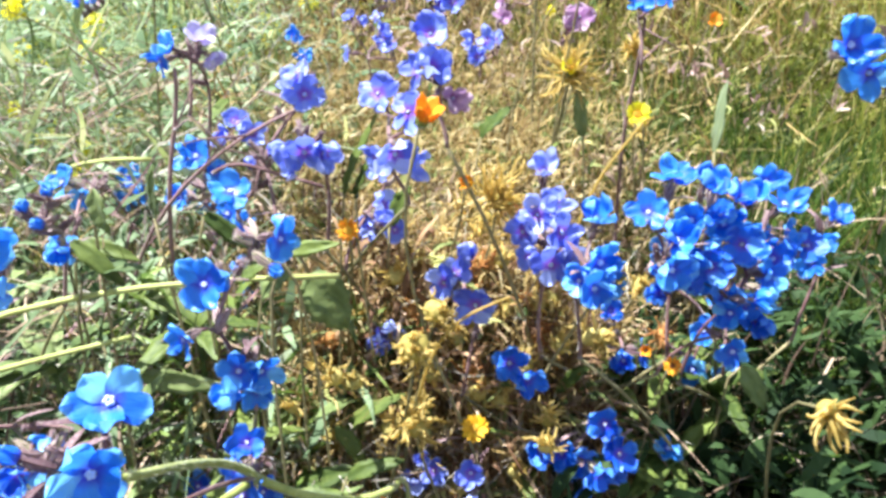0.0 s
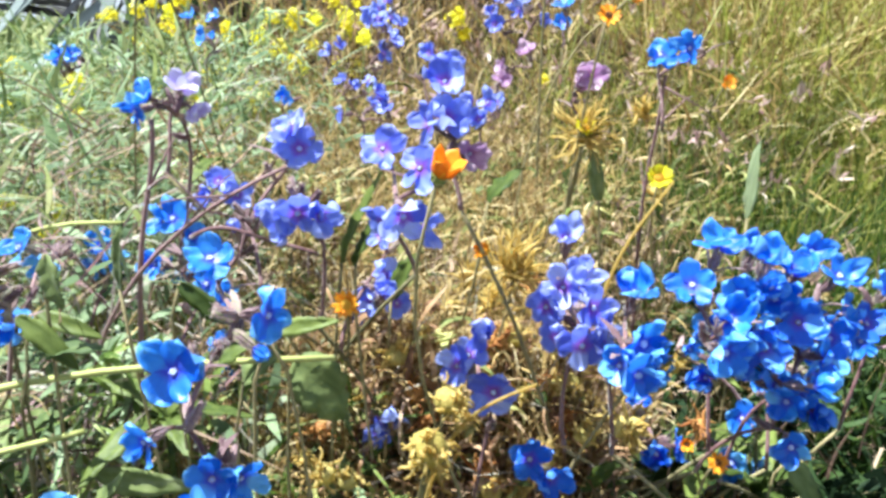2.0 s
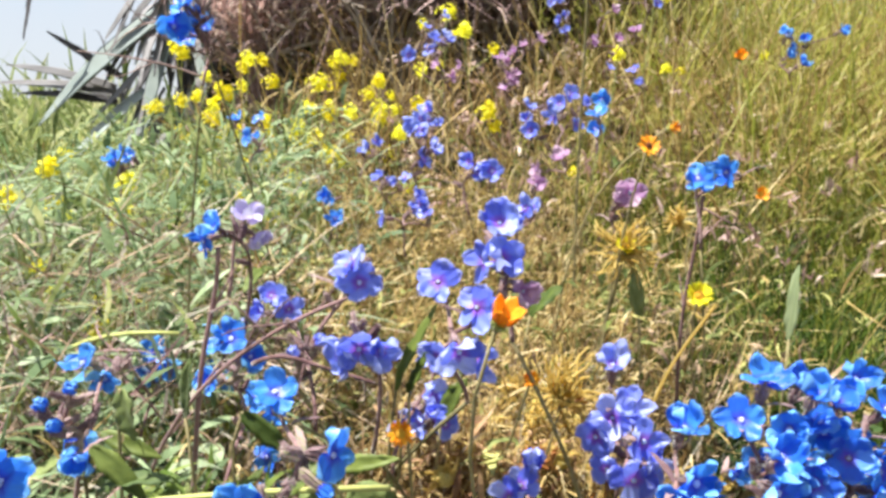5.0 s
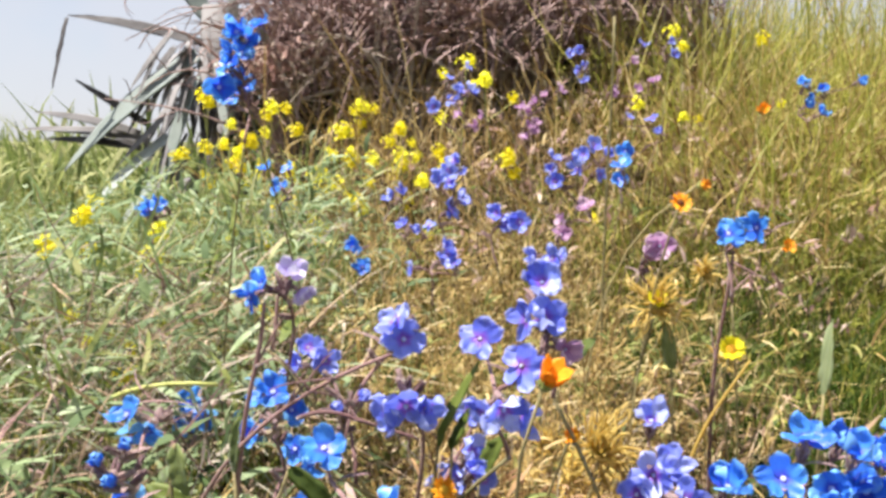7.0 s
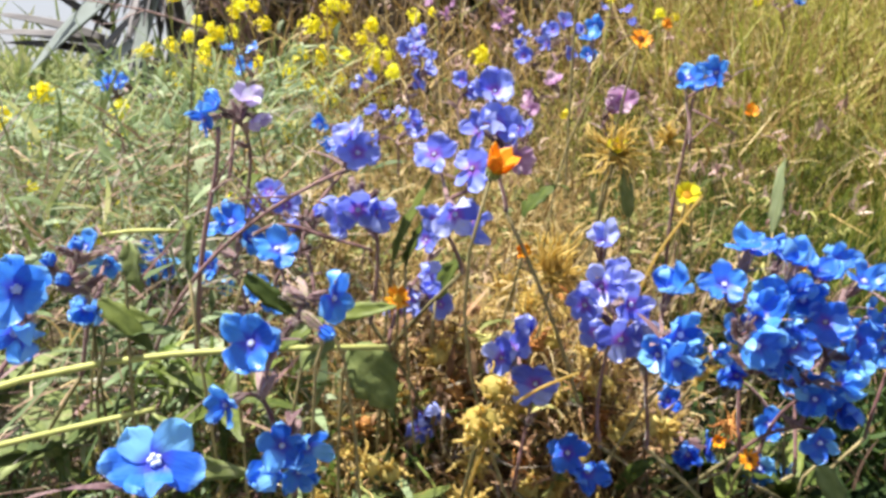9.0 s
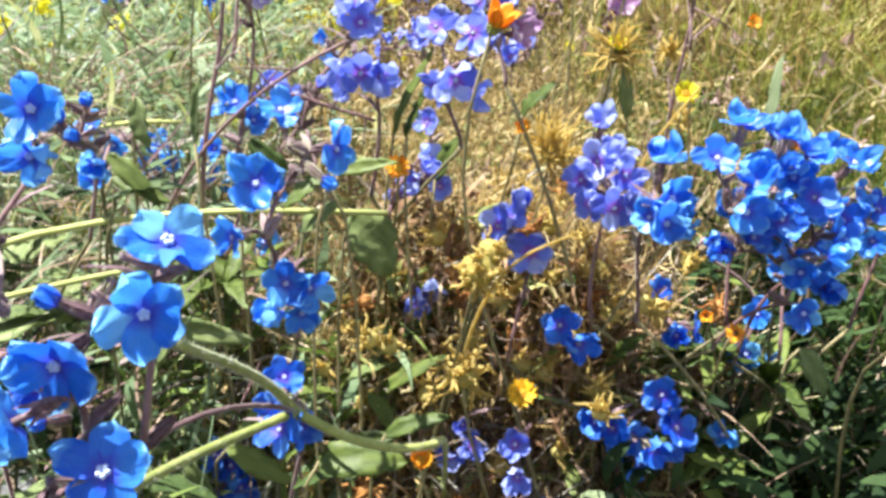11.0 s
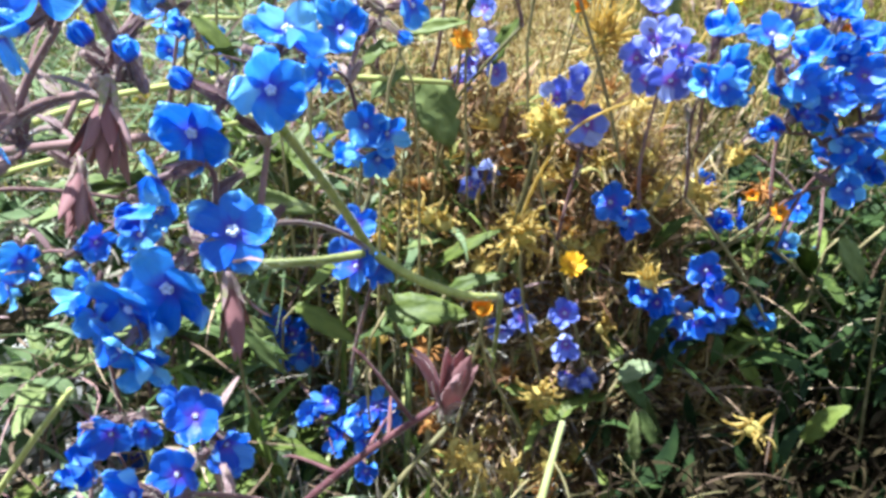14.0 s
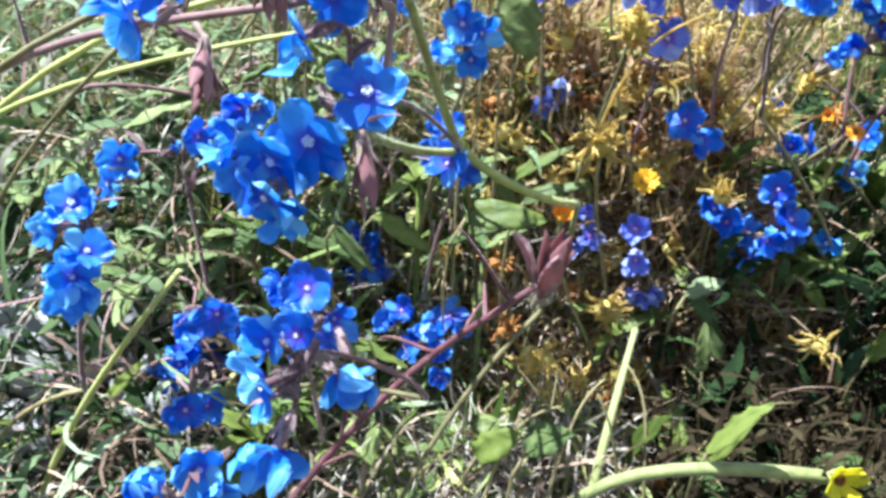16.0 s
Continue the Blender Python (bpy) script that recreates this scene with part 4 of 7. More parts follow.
strands("grass_heads", GRASS_HEAD, 15000, field(0.10, 1.7, 0.55, 2.3, lambda x, y: 0.17 + 0.17 * smooth(0.6, 2.0, y), right_side), "bristly yellow-green grass heads", "grass", (0.008, 0.024), (0.0010, 0.0026), (35, 40), 6, 12, 4, 58, belly=1.0, tuft=10, loose=0.003)
# added overhang: keeps sun off the hollow, its own colour darkened too
strands("canopy_leaves", SHADE_LEAF, 3200, field(0.0, 0.36, 0.255, 0.48, canopy, lambda x, y, r: r < 0.35 * smooth(0.03, 0.09, x) + 0.65 * smooth(0.12, 0.19, x)), "dark leaves added under the azure blossoms to shade the hollow", "foliage", (0.014, 0.034), (0.003, 0.008), (15, 32), 12, 14, 6, 59, belly=1.0, tuft=4, loose=0.005)
# fills the hollow with blackish colour instead of deep shade
strands("hollow_litter", SHADE_LITTER, 5600, field(-0.01, 0.32, 0.15, 0.32, lambda x, y: 0.100 + 0.02 * np.sin(40 * x) * np.sin(33 * y), lambda x, y, r: r < 1.2 * open_gap(x, y)), "blackish brown litter filling the hollow in place of deep shade", "litter", (0.008, 0.028), (0.0010, 0.0034), (25, 40), 14, 14, 5, 64, belly=1.0, tuft=4, loose=0.005)
strands("canopy_stalks", STRAW_BROWN, 700, field(0.02, 0.34, 0.27, 0.46, lambda x, y: 0.9 * canopy(x, y)), "dark brown stalks in the shaded hollow", "dead stalks", (0.02, 0.07), (0.0007, 0.0018), (40, 35), 8, 8, 5, 60)


# ---- blue wildflowers, plant by plant ----
BRIGHT = "bright azure blue wildflower with white-eyed blossoms and purple stalks"
VIOLET = "violet-blue wildflower with round petals on a purple stalk"
DEEP = "deep blue wildflower low among dry brown stalks"
flower_plant((-0.050, 0.285), (-0.057, 0.202, 0.230), [
    (-0.0714, 0.1287, 0.2937, 18, 15, 8), (-0.0698, 0.1396, 0.3051, 17, 40, 35), (-0.0911, 0.1346, 0.2938, 8, 20, -70),
    (-0.0872, 0.1241, 0.2850, 18, -5, -25), (-0.0785, 0.1195, 0.2648, 18, 38, 12), (-0.0899, 0.1102, 0.2554, 20, -12, 0),
    (-0.0985, 0.1104, 0.2500, 18, -25, -25), (-0.1060, 0.1120, 0.2460, 16, -10, -40), (-0.0990, 0.1060, 0.2430, 16, -20, -20), (-0.1080, 0.1150, 0.2520, 15, 20, -60), (-0.0960, 0.1090, 0.2370, 13, -30, 0), (-0.0783, 0.1150, 0.2480, 5, -75, 20), (-0.0930, 0.1180, 0.2760, 15, -20, -60)],
    "blue", "bright azure blue wildflower on a hairy forked green stem", 1, 12, buds=2, leaves=0, hairy=100, spread=6, bent=0.5, lean=0.1)
flower_plant((-0.24, 0.21), (-0.160, 0.192, 0.268), [
    (-0.1181, 0.1859, 0.3245, 18, 20, 25), (-0.1366, 0.2014, 0.2250, 8, 10, -40), (-0.1867, 0.2179, 0.2145, 16, 10, 20),
    (-0.1670, 0.2225, 0.2189, 8, 30, 60), (-0.1308, 0.2123, 0.2386, 15, 5, -20), (-0.1220, 0.1900, 0.3120, 16, -10, 10), (-0.1270, 0.1500, 0.2620, 6, -60, 0),
    (-0.1900, 0.2140, 0.2060, 15, 0, -40), (-0.1380, 0.2090, 0.2300, 14, 20, 50)],
    "blue", "bright azure blue wildflower on a leaning purple-brown stem", 2, 12, buds=4, leaves=2, spread=8)
flower_plant((-0.03, 0.24), (-0.058, 0.214, 0.250), [
    (-0.0678, 0.2096, 0.3013, 18, 28, -3), (-0.0722, 0.1960, 0.2890, 12, -5, -35), (-0.0594, 0.2046, 0.2720, 15, 10, 20),
    (-0.0640, 0.2080, 0.2620, 16, 5, 5), (-0.0530, 0.2090, 0.2690, 14, 0, 45), (-0.0560, 0.2110, 0.2600, 13, -20, 20),
    (-0.0468, 0.2295, 0.3085, 17, 8, 68), (-0.0500, 0.2270, 0.2990, 8, -30, 60), (-0.0691, 0.2565, 0.3170, 16, 60, 0)],
    "blue", BRIGHT, 3, 14, buds=3, leaves=3, hairy=120, spread=6)
flower_plant((-0.075, 0.30), (-0.070, 0.245, 0.150), [
    (-0.0633, 0.2157, 0.2348, 15, 30, 20), (-0.0660, 0.2110, 0.2260, 14, 10, -30), (-0.0617, 0.1969, 0.2265, 16, 40, -10),
    (-0.0560, 0.2020, 0.2240, 13, 5, 50)],
    "deep", "deep blue wildflower beside a hairy stem", 4, 18, buds=2, leaves=3)
flower_plant((-0.115, 0.34), (-0.110, 0.322, 0.240), [
    (-0.1030, 0.3158, 0.3615, 16, 25, -50), (-0.1090, 0.3170, 0.3560, 13, 0, -40), (-0.1037, 0.3300, 0.3106, 17, 40, -10),
    (-0.1100, 0.3340, 0.3080, 15, 20, -40), (-0.0960, 0.3290, 0.3030, 15, 25, 30), (-0.1018, 0.3606, 0.2710, 15, 30, 0),
    (-0.0940, 0.3580, 0.2660, 14, 10, 40), (-0.1170, 0.3400, 0.2880, 15, 20, -20)],
    "blue", "blue wildflower on an upright dark purple stem", 5, 16, buds=3, leaves=3)
flower_plant((-0.100, 0.33), (-0.104, 0.330, 0.330), [(-0.0950, 0.3300, 0.3640, 15, 35, 40), (-0.0910, 0.3290, 0.3560, 12, -10, 40)],
    "pale", "pale lilac wildflower fading on a purple stem", 6, 40, buds=2, leaves=1)
flower_plant((-0.05, 0.36), (-0.080, 0.300, 0.290), [
    (-0.0439, 0.2870, 0.3467, 16, 15, 15), (-0.0470, 0.2880, 0.3530, 14, 40, -30), (-0.0992, 0.3871, 0.3144, 15, 30, 0),
    (-0.0900, 0.3850, 0.3080, 16, 10, 20), (-0.1040, 0.3850, 0.3060, 14, 20, -40), (-0.0600, 0.2900, 0.3230, 8, 50, 40), (-0.0700, 0.2950, 0.3160, 8, 60, -20)],
    "violet", "violet wildflower on an arching purple branch", 7, 16, buds=5, leaves=3)
flower_plant((-0.18, 0.40), (-0.172, 0.385, 0.225), [
    (-0.1731, 0.3400, 0.2960, 17, 30, -20), (-0.1650, 0.3420, 0.2880, 14, 0, 20), (-0.1679, 0.4092, 0.2773, 17, 30, 10), (-0.1600, 0.4050, 0.2700, 15, 0, 30),
    (-0.1720, 0.4050, 0.2660, 15, -10, -20), (-0.1484, 0.4416, 0.2533, 15, 20, 0), (-0.1400, 0.4380, 0.2480, 14, 10, 40), (-0.1514, 0.2883, 0.2840, 14, 0, 0)],
    "blue", "blue wildflower with dark purple buds in grey-green herbs", 8, 18, buds=4, leaves=4)
flower_plant((-0.105, 0.42), (-0.105, 0.40, 0.15), [(-0.1035, 0.3792, 0.2300, 16, 40, 0), (-0.1023, 0.3768, 0.2141, 15, 10, 20)],
    "blue", "blue wildflower low among grey-green herbs", 9, 14, buds=2, leaves=3)
flower_plant((0.01, 0.32), (-0.004, 0.288, 0.300), [
    (-0.0153, 0.2908, 0.3459, 17, 45, -20), (0.0063, 0.2740, 0.3585, 18, 25, 10), (-0.0026, 0.2616, 0.3446, 17, 20, -40),
    (-0.0083, 0.2645, 0.3283, 18, -12, 5), (0.0060, 0.2790, 0.3700, 16, 40, 0), (-0.0150, 0.2680, 0.3250, 14, -25, -40),
    (-0.0020, 0.2670, 0.3240, 14, -20, 50), (0.0010, 0.2800, 0.3560, 15, 10, -60)],
    "violet", "violet-blue wildflower with pale-centred blossoms on a purple stem", 10, 16, buds=2, leaves=3, spread=8)
flower_plant((-0.04, 0.31), (-0.040, 0.286, 0.280), [
    (-0.0419, 0.2629, 0.3300, 17, -15, 0), (-0.0480, 0.2650, 0.3270, 15, -20, -50), (-0.0350, 0.2640, 0.3290, 15, -15, 50), (-0.0182, 0.3226, 0.3050, 13, 30, 0)],
    "violet", "violet wildflower with nodding blossoms", 11, 8, buds=2, leaves=4, spread=8)
flower_plant((0.012, 0.31), (0.012, 0.285, 0.325), [(0.0140, 0.2740, 0.3470, 13, -20, 60), (0.0170, 0.2860, 0.3440, 11, -10, 70)],
    "pink", "faded pink wildflower on a purple stem", 12, 30, buds=2, leaves=1)
flower_plant((-0.02, 0.36), (-0.020, 0.335, 0.225), [
    (-0.0173, 0.3190, 0.2880, 16, 25, 20), (-0.0220, 0.3150, 0.2800, 15, 5, -10), (-0.0284, 0.3300, 0.2700, 15, 0, -20), (-0.0176, 0.3047, 0.2864, 13, 40, 10), (-0.0120, 0.3150, 0.2780, 13, 0, 40)],
    "violet", VIOLET, 13, 16, buds=2, leaves=4)
flower_plant((0.06, 0.31), (0.055, 0.287, 0.225), [
    (0.0550, 0.3060, 0.3077, 16, 68, 0), (0.0490, 0.2797, 0.2972, 17, 20, -15), (0.0566, 0.2657, 0.2947, 17, 15, 15), (0.0518, 0.2583, 0.2841, 17, 5, 0),
    (0.0430, 0.2790, 0.2900, 16, 10, -40), (0.0560, 0.2830, 0.3010, 15, 35, 30), (0.0600, 0.2640, 0.2860, 15, 5, 35), (0.0450, 0.2680, 0.2830, 14, 0, -30)],
    "violet", VIOLET, 14, 14, buds=1, leaves=3, spread=8)
flower_plant((0.072, 0.29), (0.068, 0.268, 0.235), [
    (0.0692, 0.2620, 0.3010, 18, 62, 5), (0.0669, 0.2421, 0.2919, 16, 20, 15), (0.0636, 0.2344, 0.2852, 16, -5, 5), (0.0720, 0.2410, 0.2850, 15, 0, 40), (0.0590, 0.2390, 0.2860, 14, 15, -30)],
    "blue", BRIGHT, 15, 24, buds=1, leaves=0, spread=8)
flower_plant((0.02, 0.30), (0.018, 0.279, 0.210), [
    (0.0194, 0.2790, 0.2795, 16, 40, 10), (0.0097, 0.2630, 0.2749, 15, 25, -40), (0.0225, 0.2620, 0.2651, 18, 10, 5), (0.0140, 0.2690, 0.2760, 14, 60, 0)],
    "violet", VIOLET, 16, 12, buds=2, leaves=2, spread=7)
flower_plant((-0.018, 0.32), (-0.018, 0.308, 0.18), [(-0.0189, 0.2969, 0.2350, 17, 0, 25), (-0.0200, 0.2969, 0.2290, 14, -20, -20)],
    "violet", "violet wildflower standing alone among dry stalks", 17, 26, buds=1, leaves=1)
flower_plant((0.115, 0.31), (0.112, 0.283, 0.225), [
    (0.1016, 0.2745, 0.3140, 18, 72, 0), (0.1178, 0.2702, 0.3104, 17, 60, 10), (0.0910, 0.2669, 0.3022, 17, 35, -20), (0.0971, 0.2503, 0.2965, 18, 50, 5),
    (0.0948, 0.2445, 0.2872, 17, 10, -10), (0.1251, 0.2750, 0.2937, 18, 20, 10), (0.1183, 0.2748, 0.2716, 17, 10, 10), (0.1090, 0.2680, 0.2980, 17, 25, -15), (0.1060, 0.2600, 0.2840, 16, 5, 20)],
    "blue", BRIGHT, 18, 20, buds=1, leaves=1, spread=10)
flower_plant((0.155, 0.33), (0.150, 0.307, 0.200), [
    (0.1596, 0.3157, 0.2981, 18, 45, 25), (0.1469, 0.2939, 0.2788, 18, 10, 5), (0.1647, 0.3005, 0.2719, 17, 15, 30), (0.1391, 0.2974, 0.2522, 18, 10, -10),
    (0.1678, 0.3142, 0.2415, 18, 0, 20), (0.1500, 0.3050, 0.2950, 17, 60, 0), (0.1560, 0.3040, 0.2600, 16, 15, 20), (0.1480, 0.2990, 0.2450, 16, -5, 10)],
    "blue", BRIGHT, 19, 20, buds=1, leaves=0, spread=10)
flower_plant((0.200, 0.34), (0.190, 0.322, 0.210), [
    (0.1850, 0.3080, 0.2700, 17, 20, 20), (0.1960, 0.3160, 0.2800, 17, 50, 10), (0.1900, 0.3180, 0.2560, 16, 0, -10)],
    "blue", BRIGHT, 20, 20, buds=1, leaves=1)
flower_plant((0.145, 0.35), (0.143, 0.332, 0.150), [
    (0.1432, 0.3206, 0.2176, 17, 10, -5), (0.1362, 0.3116, 0.2003, 17, 15, -10), (0.1518, 0.3183, 0.1922, 15, 10, 30), (0.1137, 0.3176, 0.2538, 12, 20, 0)],
    "blue", BRIGHT, 21, 18, buds=1, leaves=1)
flower_plant((0.098, 0.34), (0.098, 0.318, 0.170), [(0.0956, 0.2954, 0.2167, 16, 30, 0), (0.1040, 0.2970, 0.2190, 14, 0, 30), (0.0974, 0.3307, 0.2249, 15, 20, 0)],
    "deep", DEEP, 22, 20, buds=2, leaves=1)
flower_plant((0.043, 0.30), (0.042, 0.287, 0.180), [(0.0385, 0.2738, 0.2300, 17, 12, -15), (0.0465, 0.2725, 0.2225, 17, 10, 15)],
    "deep", DEEP, 23, 8, buds=1, leaves=2, spread=5)
flower_plant((0.07, 0.29), (0.070, 0.276, 0.140), [
    (0.0515, 0.2532, 0.1975, 15, 10, -30), (0.0682, 0.2700, 0.1770, 16, 0, -10), (0.0700, 0.2639, 0.1840, 17, 10, 5), (0.0768, 0.2545, 0.1842, 16, 5, 10),
    (0.0856, 0.2555, 0.1937, 17, 25, 20), (0.0800, 0.2620, 0.2050, 16, 20, -5), (0.0730, 0.2590, 0.1740, 15, -15, 0), (0.0620, 0.2640, 0.1880, 15, 15, -20), (0.0860, 0.2570, 0.1850, 14, -10, 35)],
    "deep", DEEP, 24, 14, buds=1, leaves=1)
flower_plant((0.12, 0.31), (0.119, 0.298, 0.130), [(0.1190, 0.2858, 0.1727, 15, 20, 0)], "blue", "single azure blue blossom low in the shade", 25, 22, buds=1, leaves=1)
flower_plant((0.025, 0.29), (0.024, 0.276, 0.110), [(0.0205, 0.2560, 0.1850, 15, 15, -10), (0.0218, 0.2524, 0.1720, 15, 0, 10), (0.0320, 0.2615, 0.1510, 14, -10, 30), (0.0260, 0.2600, 0.1530, 13, -20, -20)],
    "violet", "violet-blue wildflower hanging over a dark hollow", 26, 20, buds=1, leaves=1)
flower_plant((-0.005, 0.30), (-0.005, 0.288, 0.125), [(-0.0048, 0.2724, 0.1680, 14, 10, 0), (0.0040, 0.2700, 0.1750, 13, 20, 20), (-0.0007, 0.2640, 0.1890, 10, 0, 0)],
    "violet", VIOLET, 27, 30, buds=3, leaves=3)
flower_plant((-0.095, 0.31), (-0.094, 0.296, 0.110), [
    (-0.1013, 0.2771, 0.1586, 16, 20, 0), (-0.0887, 0.2992, 0.1717, 14, 30, 20), (-0.1070, 0.2740, 0.1660, 15, 40, -30), (-0.0960, 0.2720, 0.1510, 15, 0, 10), (-0.1050, 0.2700, 0.1490, 14, -10, -20)],
    "deep", "deep blue wildflower in shaded green leaves", 28, 14, buds=1, leaves=6)
flower_plant((-0.075, 0.29), (-0.070, 0.262, 0.095), [
    (-0.0860, 0.2400, 0.1390, 15, 20, -20), (-0.0800, 0.2450, 0.1430, 15, 40, 10), (-0.0660, 0.2350, 0.1420, 16, 25, 0), (-0.0580, 0.2400, 0.1450, 15, 35, 20), (-0.0620, 0.2320, 0.1330, 14, 10, 10), (-0.0610, 0.2250, 0.1230, 11, 20, 0), (-0.0730, 0.2350, 0.1320, 14, 5, -15), (-0.0530, 0.2400, 0.1390, 12, 10, 40)],
    "deep", DEEP, 29, 14, buds=1, leaves=4)
flower_plant((-0.11, 0.20), (-0.103, 0.180, 0.120), [
    (-0.1074, 0.1626, 0.1888, 16, 30, 0), (-0.0956, 0.1562, 0.1808, 15, 10, 20), (-0.1130, 0.1660, 0.1920, 13, 10, -40), (-0.0980, 0.1400, 0.2040, 16, 30, 10), (-0.0910, 0.1420, 0.1940, 15, 5, 25), (-0.0970, 0.1220, 0.1990, 15, 20, -15)],
    "deep", "deep blue wildflower above grey-green herbs", 30, 14, buds=2, leaves=4)
flower_plant((-0.04, 0.17), (-0.062, 0.128, 0.178), [
    (-0.0965, 0.0900, 0.2050, 18, 5, -35), (-0.0812, 0.1002, 0.2019, 17, -5, 40), (-0.0930, 0.0830, 0.1930, 18, -20, -10), (-0.0990, 0.1030, 0.2080, 15, 40, -50)],
    "blue", "bright azure blue wildflower on a reclining purple stem", 31, 18, buds=3, leaves=2, spread=6, bent=0.9)
flower_plant((-0.17, 0.27), (-0.170, 0.240, 0.080), [
    (-0.1793, 0.2500, 0.1214, 15, 20, 10), (-0.1657, 0.2040, 0.1338, 16, 30, -10), (-0.1690, 0.2000, 0.1280, 15, 0, -40), (-0.1570, 0.2100, 0.1150, 14, -10, 30),
    (-0.1850, 0.2480, 0.0760, 15, 20, 0), (-0.1650, 0.2400, 0.1150, 13, 40, 30)],
    "deep", "deep blue wildflower above dry stalks and pale soil", 32, 16, buds=2, leaves=4)
flower_plant((-0.19, 0.17), (-0.180, 0.160, 0.150), [
    (-0.1660, 0.1400, 0.2030, 17, 10, 10), (-0.1740, 0.1600, 0.2180, 17, 30, 0), (-0.1800, 0.1580, 0.2100, 15, 0, -40), (-0.1690, 0.1420, 0.1960, 15, -15, 20), (-0.1620, 0.1430, 0.2100, 14, 40, 20)],
    "blue", "azure blue wildflower leaning over pale stalks", 33, 16, buds=3, leaves=3)
flower_plant((-0.13, 0.15), (-0.128, 0.135, 0.110), [(-0.1260, 0.1200, 0.1540, 17, 20, 0), (-0.1300, 0.1000, 0.1630, 17, 40, -20), (-0.1200, 0.1180, 0.1480, 14, -10, 30)],
    "blue", "azure blue wildflower low over grey-green herbs", 34, 16, buds=2, leaves=4)
flower_plant((-0.14, 0.19), (-0.139, 0.172, 0.130), [(-0.1320, 0.1600, 0.1830, 16, 10, 10), (-0.1430, 0.1600, 0.1700, 17, 25, -10), (-0.1450, 0.1580, 0.1460, 15, 10, 0), (-0.1400, 0.1640, 0.1440, 14, 0, 30)],
    "deep", "deep blue wildflower leaning over grey-green herbs", 36, 16, buds=2, leaves=3)
flower_plant((-0.15, 0.23), (-0.148, 0.212, 0.140), [(-0.1570, 0.2000, 0.1560, 15, 10, -10), (-0.1400, 0.2000, 0.1560, 14, 10, 20), (-0.1490, 0.2000, 0.2300, 13, 0, 40), (-0.1300, 0.1900, 0.2430, 14, 0, 0)],
    "deep", "deep blue wildflower with purple buds", 37, 20, buds=4, leaves=2)
flower_plant((-0.15, 0.29), (-0.146, 0.268, 0.265), [(-0.1330, 0.2500, 0.2980, 14, -10, 30), (-0.1400, 0.2540, 0.3060, 8, 40, -20), (-0.1460, 0.2560, 0.3120, 8, 60, 10), (-0.1360, 0.2560, 0.3180, 8, 50, 40)],
    "blue", "blue wildflower mostly in dark purple bud", 38, 24, buds=5, leaves=2)
flower_plant((-0.20, 0.13), (-0.128, 0.120, 0.284), [(-0.1020, 0.0985, 0.3140, 18, 5, -10), (-0.1100, 0.1000, 0.3060, 16, -20, -40), (-0.0950, 0.1010, 0.2900, 6, -60, 10), (-0.1170, 0.1000, 0.2880, 17, -10, -20),
    (-0.1000, 0.1270, 0.3000, 8, 55, -10), (-0.1070, 0.1300, 0.3090, 8, 65, -50), (-0.1120, 0.1340, 0.3020, 8, 50, -80), (-0.1220, 0.1020, 0.2790, 15, -20, -60)],
    "blue", "bright azure blue wildflower with long purple-brown sepals", 39, 16, buds=3, leaves=1, spread=6, bent=0.8)
flower_plant((0.24, 0.28), (0.160, 0.240, 0.352), [(0.1340, 0.2240, 0.3710, 18, 25, -10), (0.1440, 0.2280, 0.3620, 16, -5, 10), (0.1560, 0.2330, 0.3800, 8, 60, 20)],
    "blue", "azure blue wildflower on a tall leaning stem", 35, 18, buds=2, leaves=3)
flower_plant((0.115, 0.30), (0.108, 0.285, 0.215), [
    (0.1230, 0.2750, 0.2980, 15, 40, -20), (0.1540, 0.2850, 0.2980, 16, 50, 30), (0.1550, 0.2800, 0.2850, 15, 30, 50), (0.1360, 0.2600, 0.2660, 16, 10, 20),
    (0.1280, 0.2620, 0.2590, 15, 0, -30), (0.1280, 0.2550, 0.2450, 14, 10, 0), (0.1450, 0.2700, 0.2720, 16, 15, 40), (0.1020, 0.2700, 0.2830, 15, 10, -30),
    (0.1150, 0.2650, 0.2840, 15, 20, 10), (0.1370, 0.2750, 0.2830, 17, 35, 0)],
    "blue", "azure blue wildflower crowded among its neighbours", 40, 18, buds=1, leaves=0)
# deep petals here put the shade between azure blossoms into colour
flower_plant((0.130, 0.32), (0.122, 0.292, 0.205), [
    (0.104, 0.268, 0.282, 17, 25, -20), (0.117, 0.262, 0.280, 17, 40, 0), (0.127, 0.268, 0.262, 17, 15, 10), (0.137, 0.272, 0.255, 17, 0, 15), (0.102, 0.272, 0.264, 16, 10, -25),
    (0.150, 0.278, 0.276, 17, 30, 25), (0.166, 0.282, 0.280, 16, 45, 30), (0.132, 0.280, 0.302, 17, 55, 10), (0.110, 0.268, 0.271, 16, 20, 0), (0.130, 0.266, 0.288, 17, 35, -10),
    (0.144, 0.270, 0.250, 16, -5, 20), (0.120, 0.285, 0.308, 16, 60, 0)],
    "deep", "azure wildflower filling the dense cluster, coloured deep blue as in shade", 42, 16, buds=1, leaves=2)
spent = flower_plant((-0.088, 0.130), (-0.0295, 0.151, 0.197), [], "blue", "faded pink wildflower on a slanting purple stem", 41, 18, buds=1, leaves=0, lean=0.0, bent=0.6)
faded_calyx(spent, (-0.0285, 0.151, 0.208), aim(66, 25), 0.029, np.random.default_rng(41))
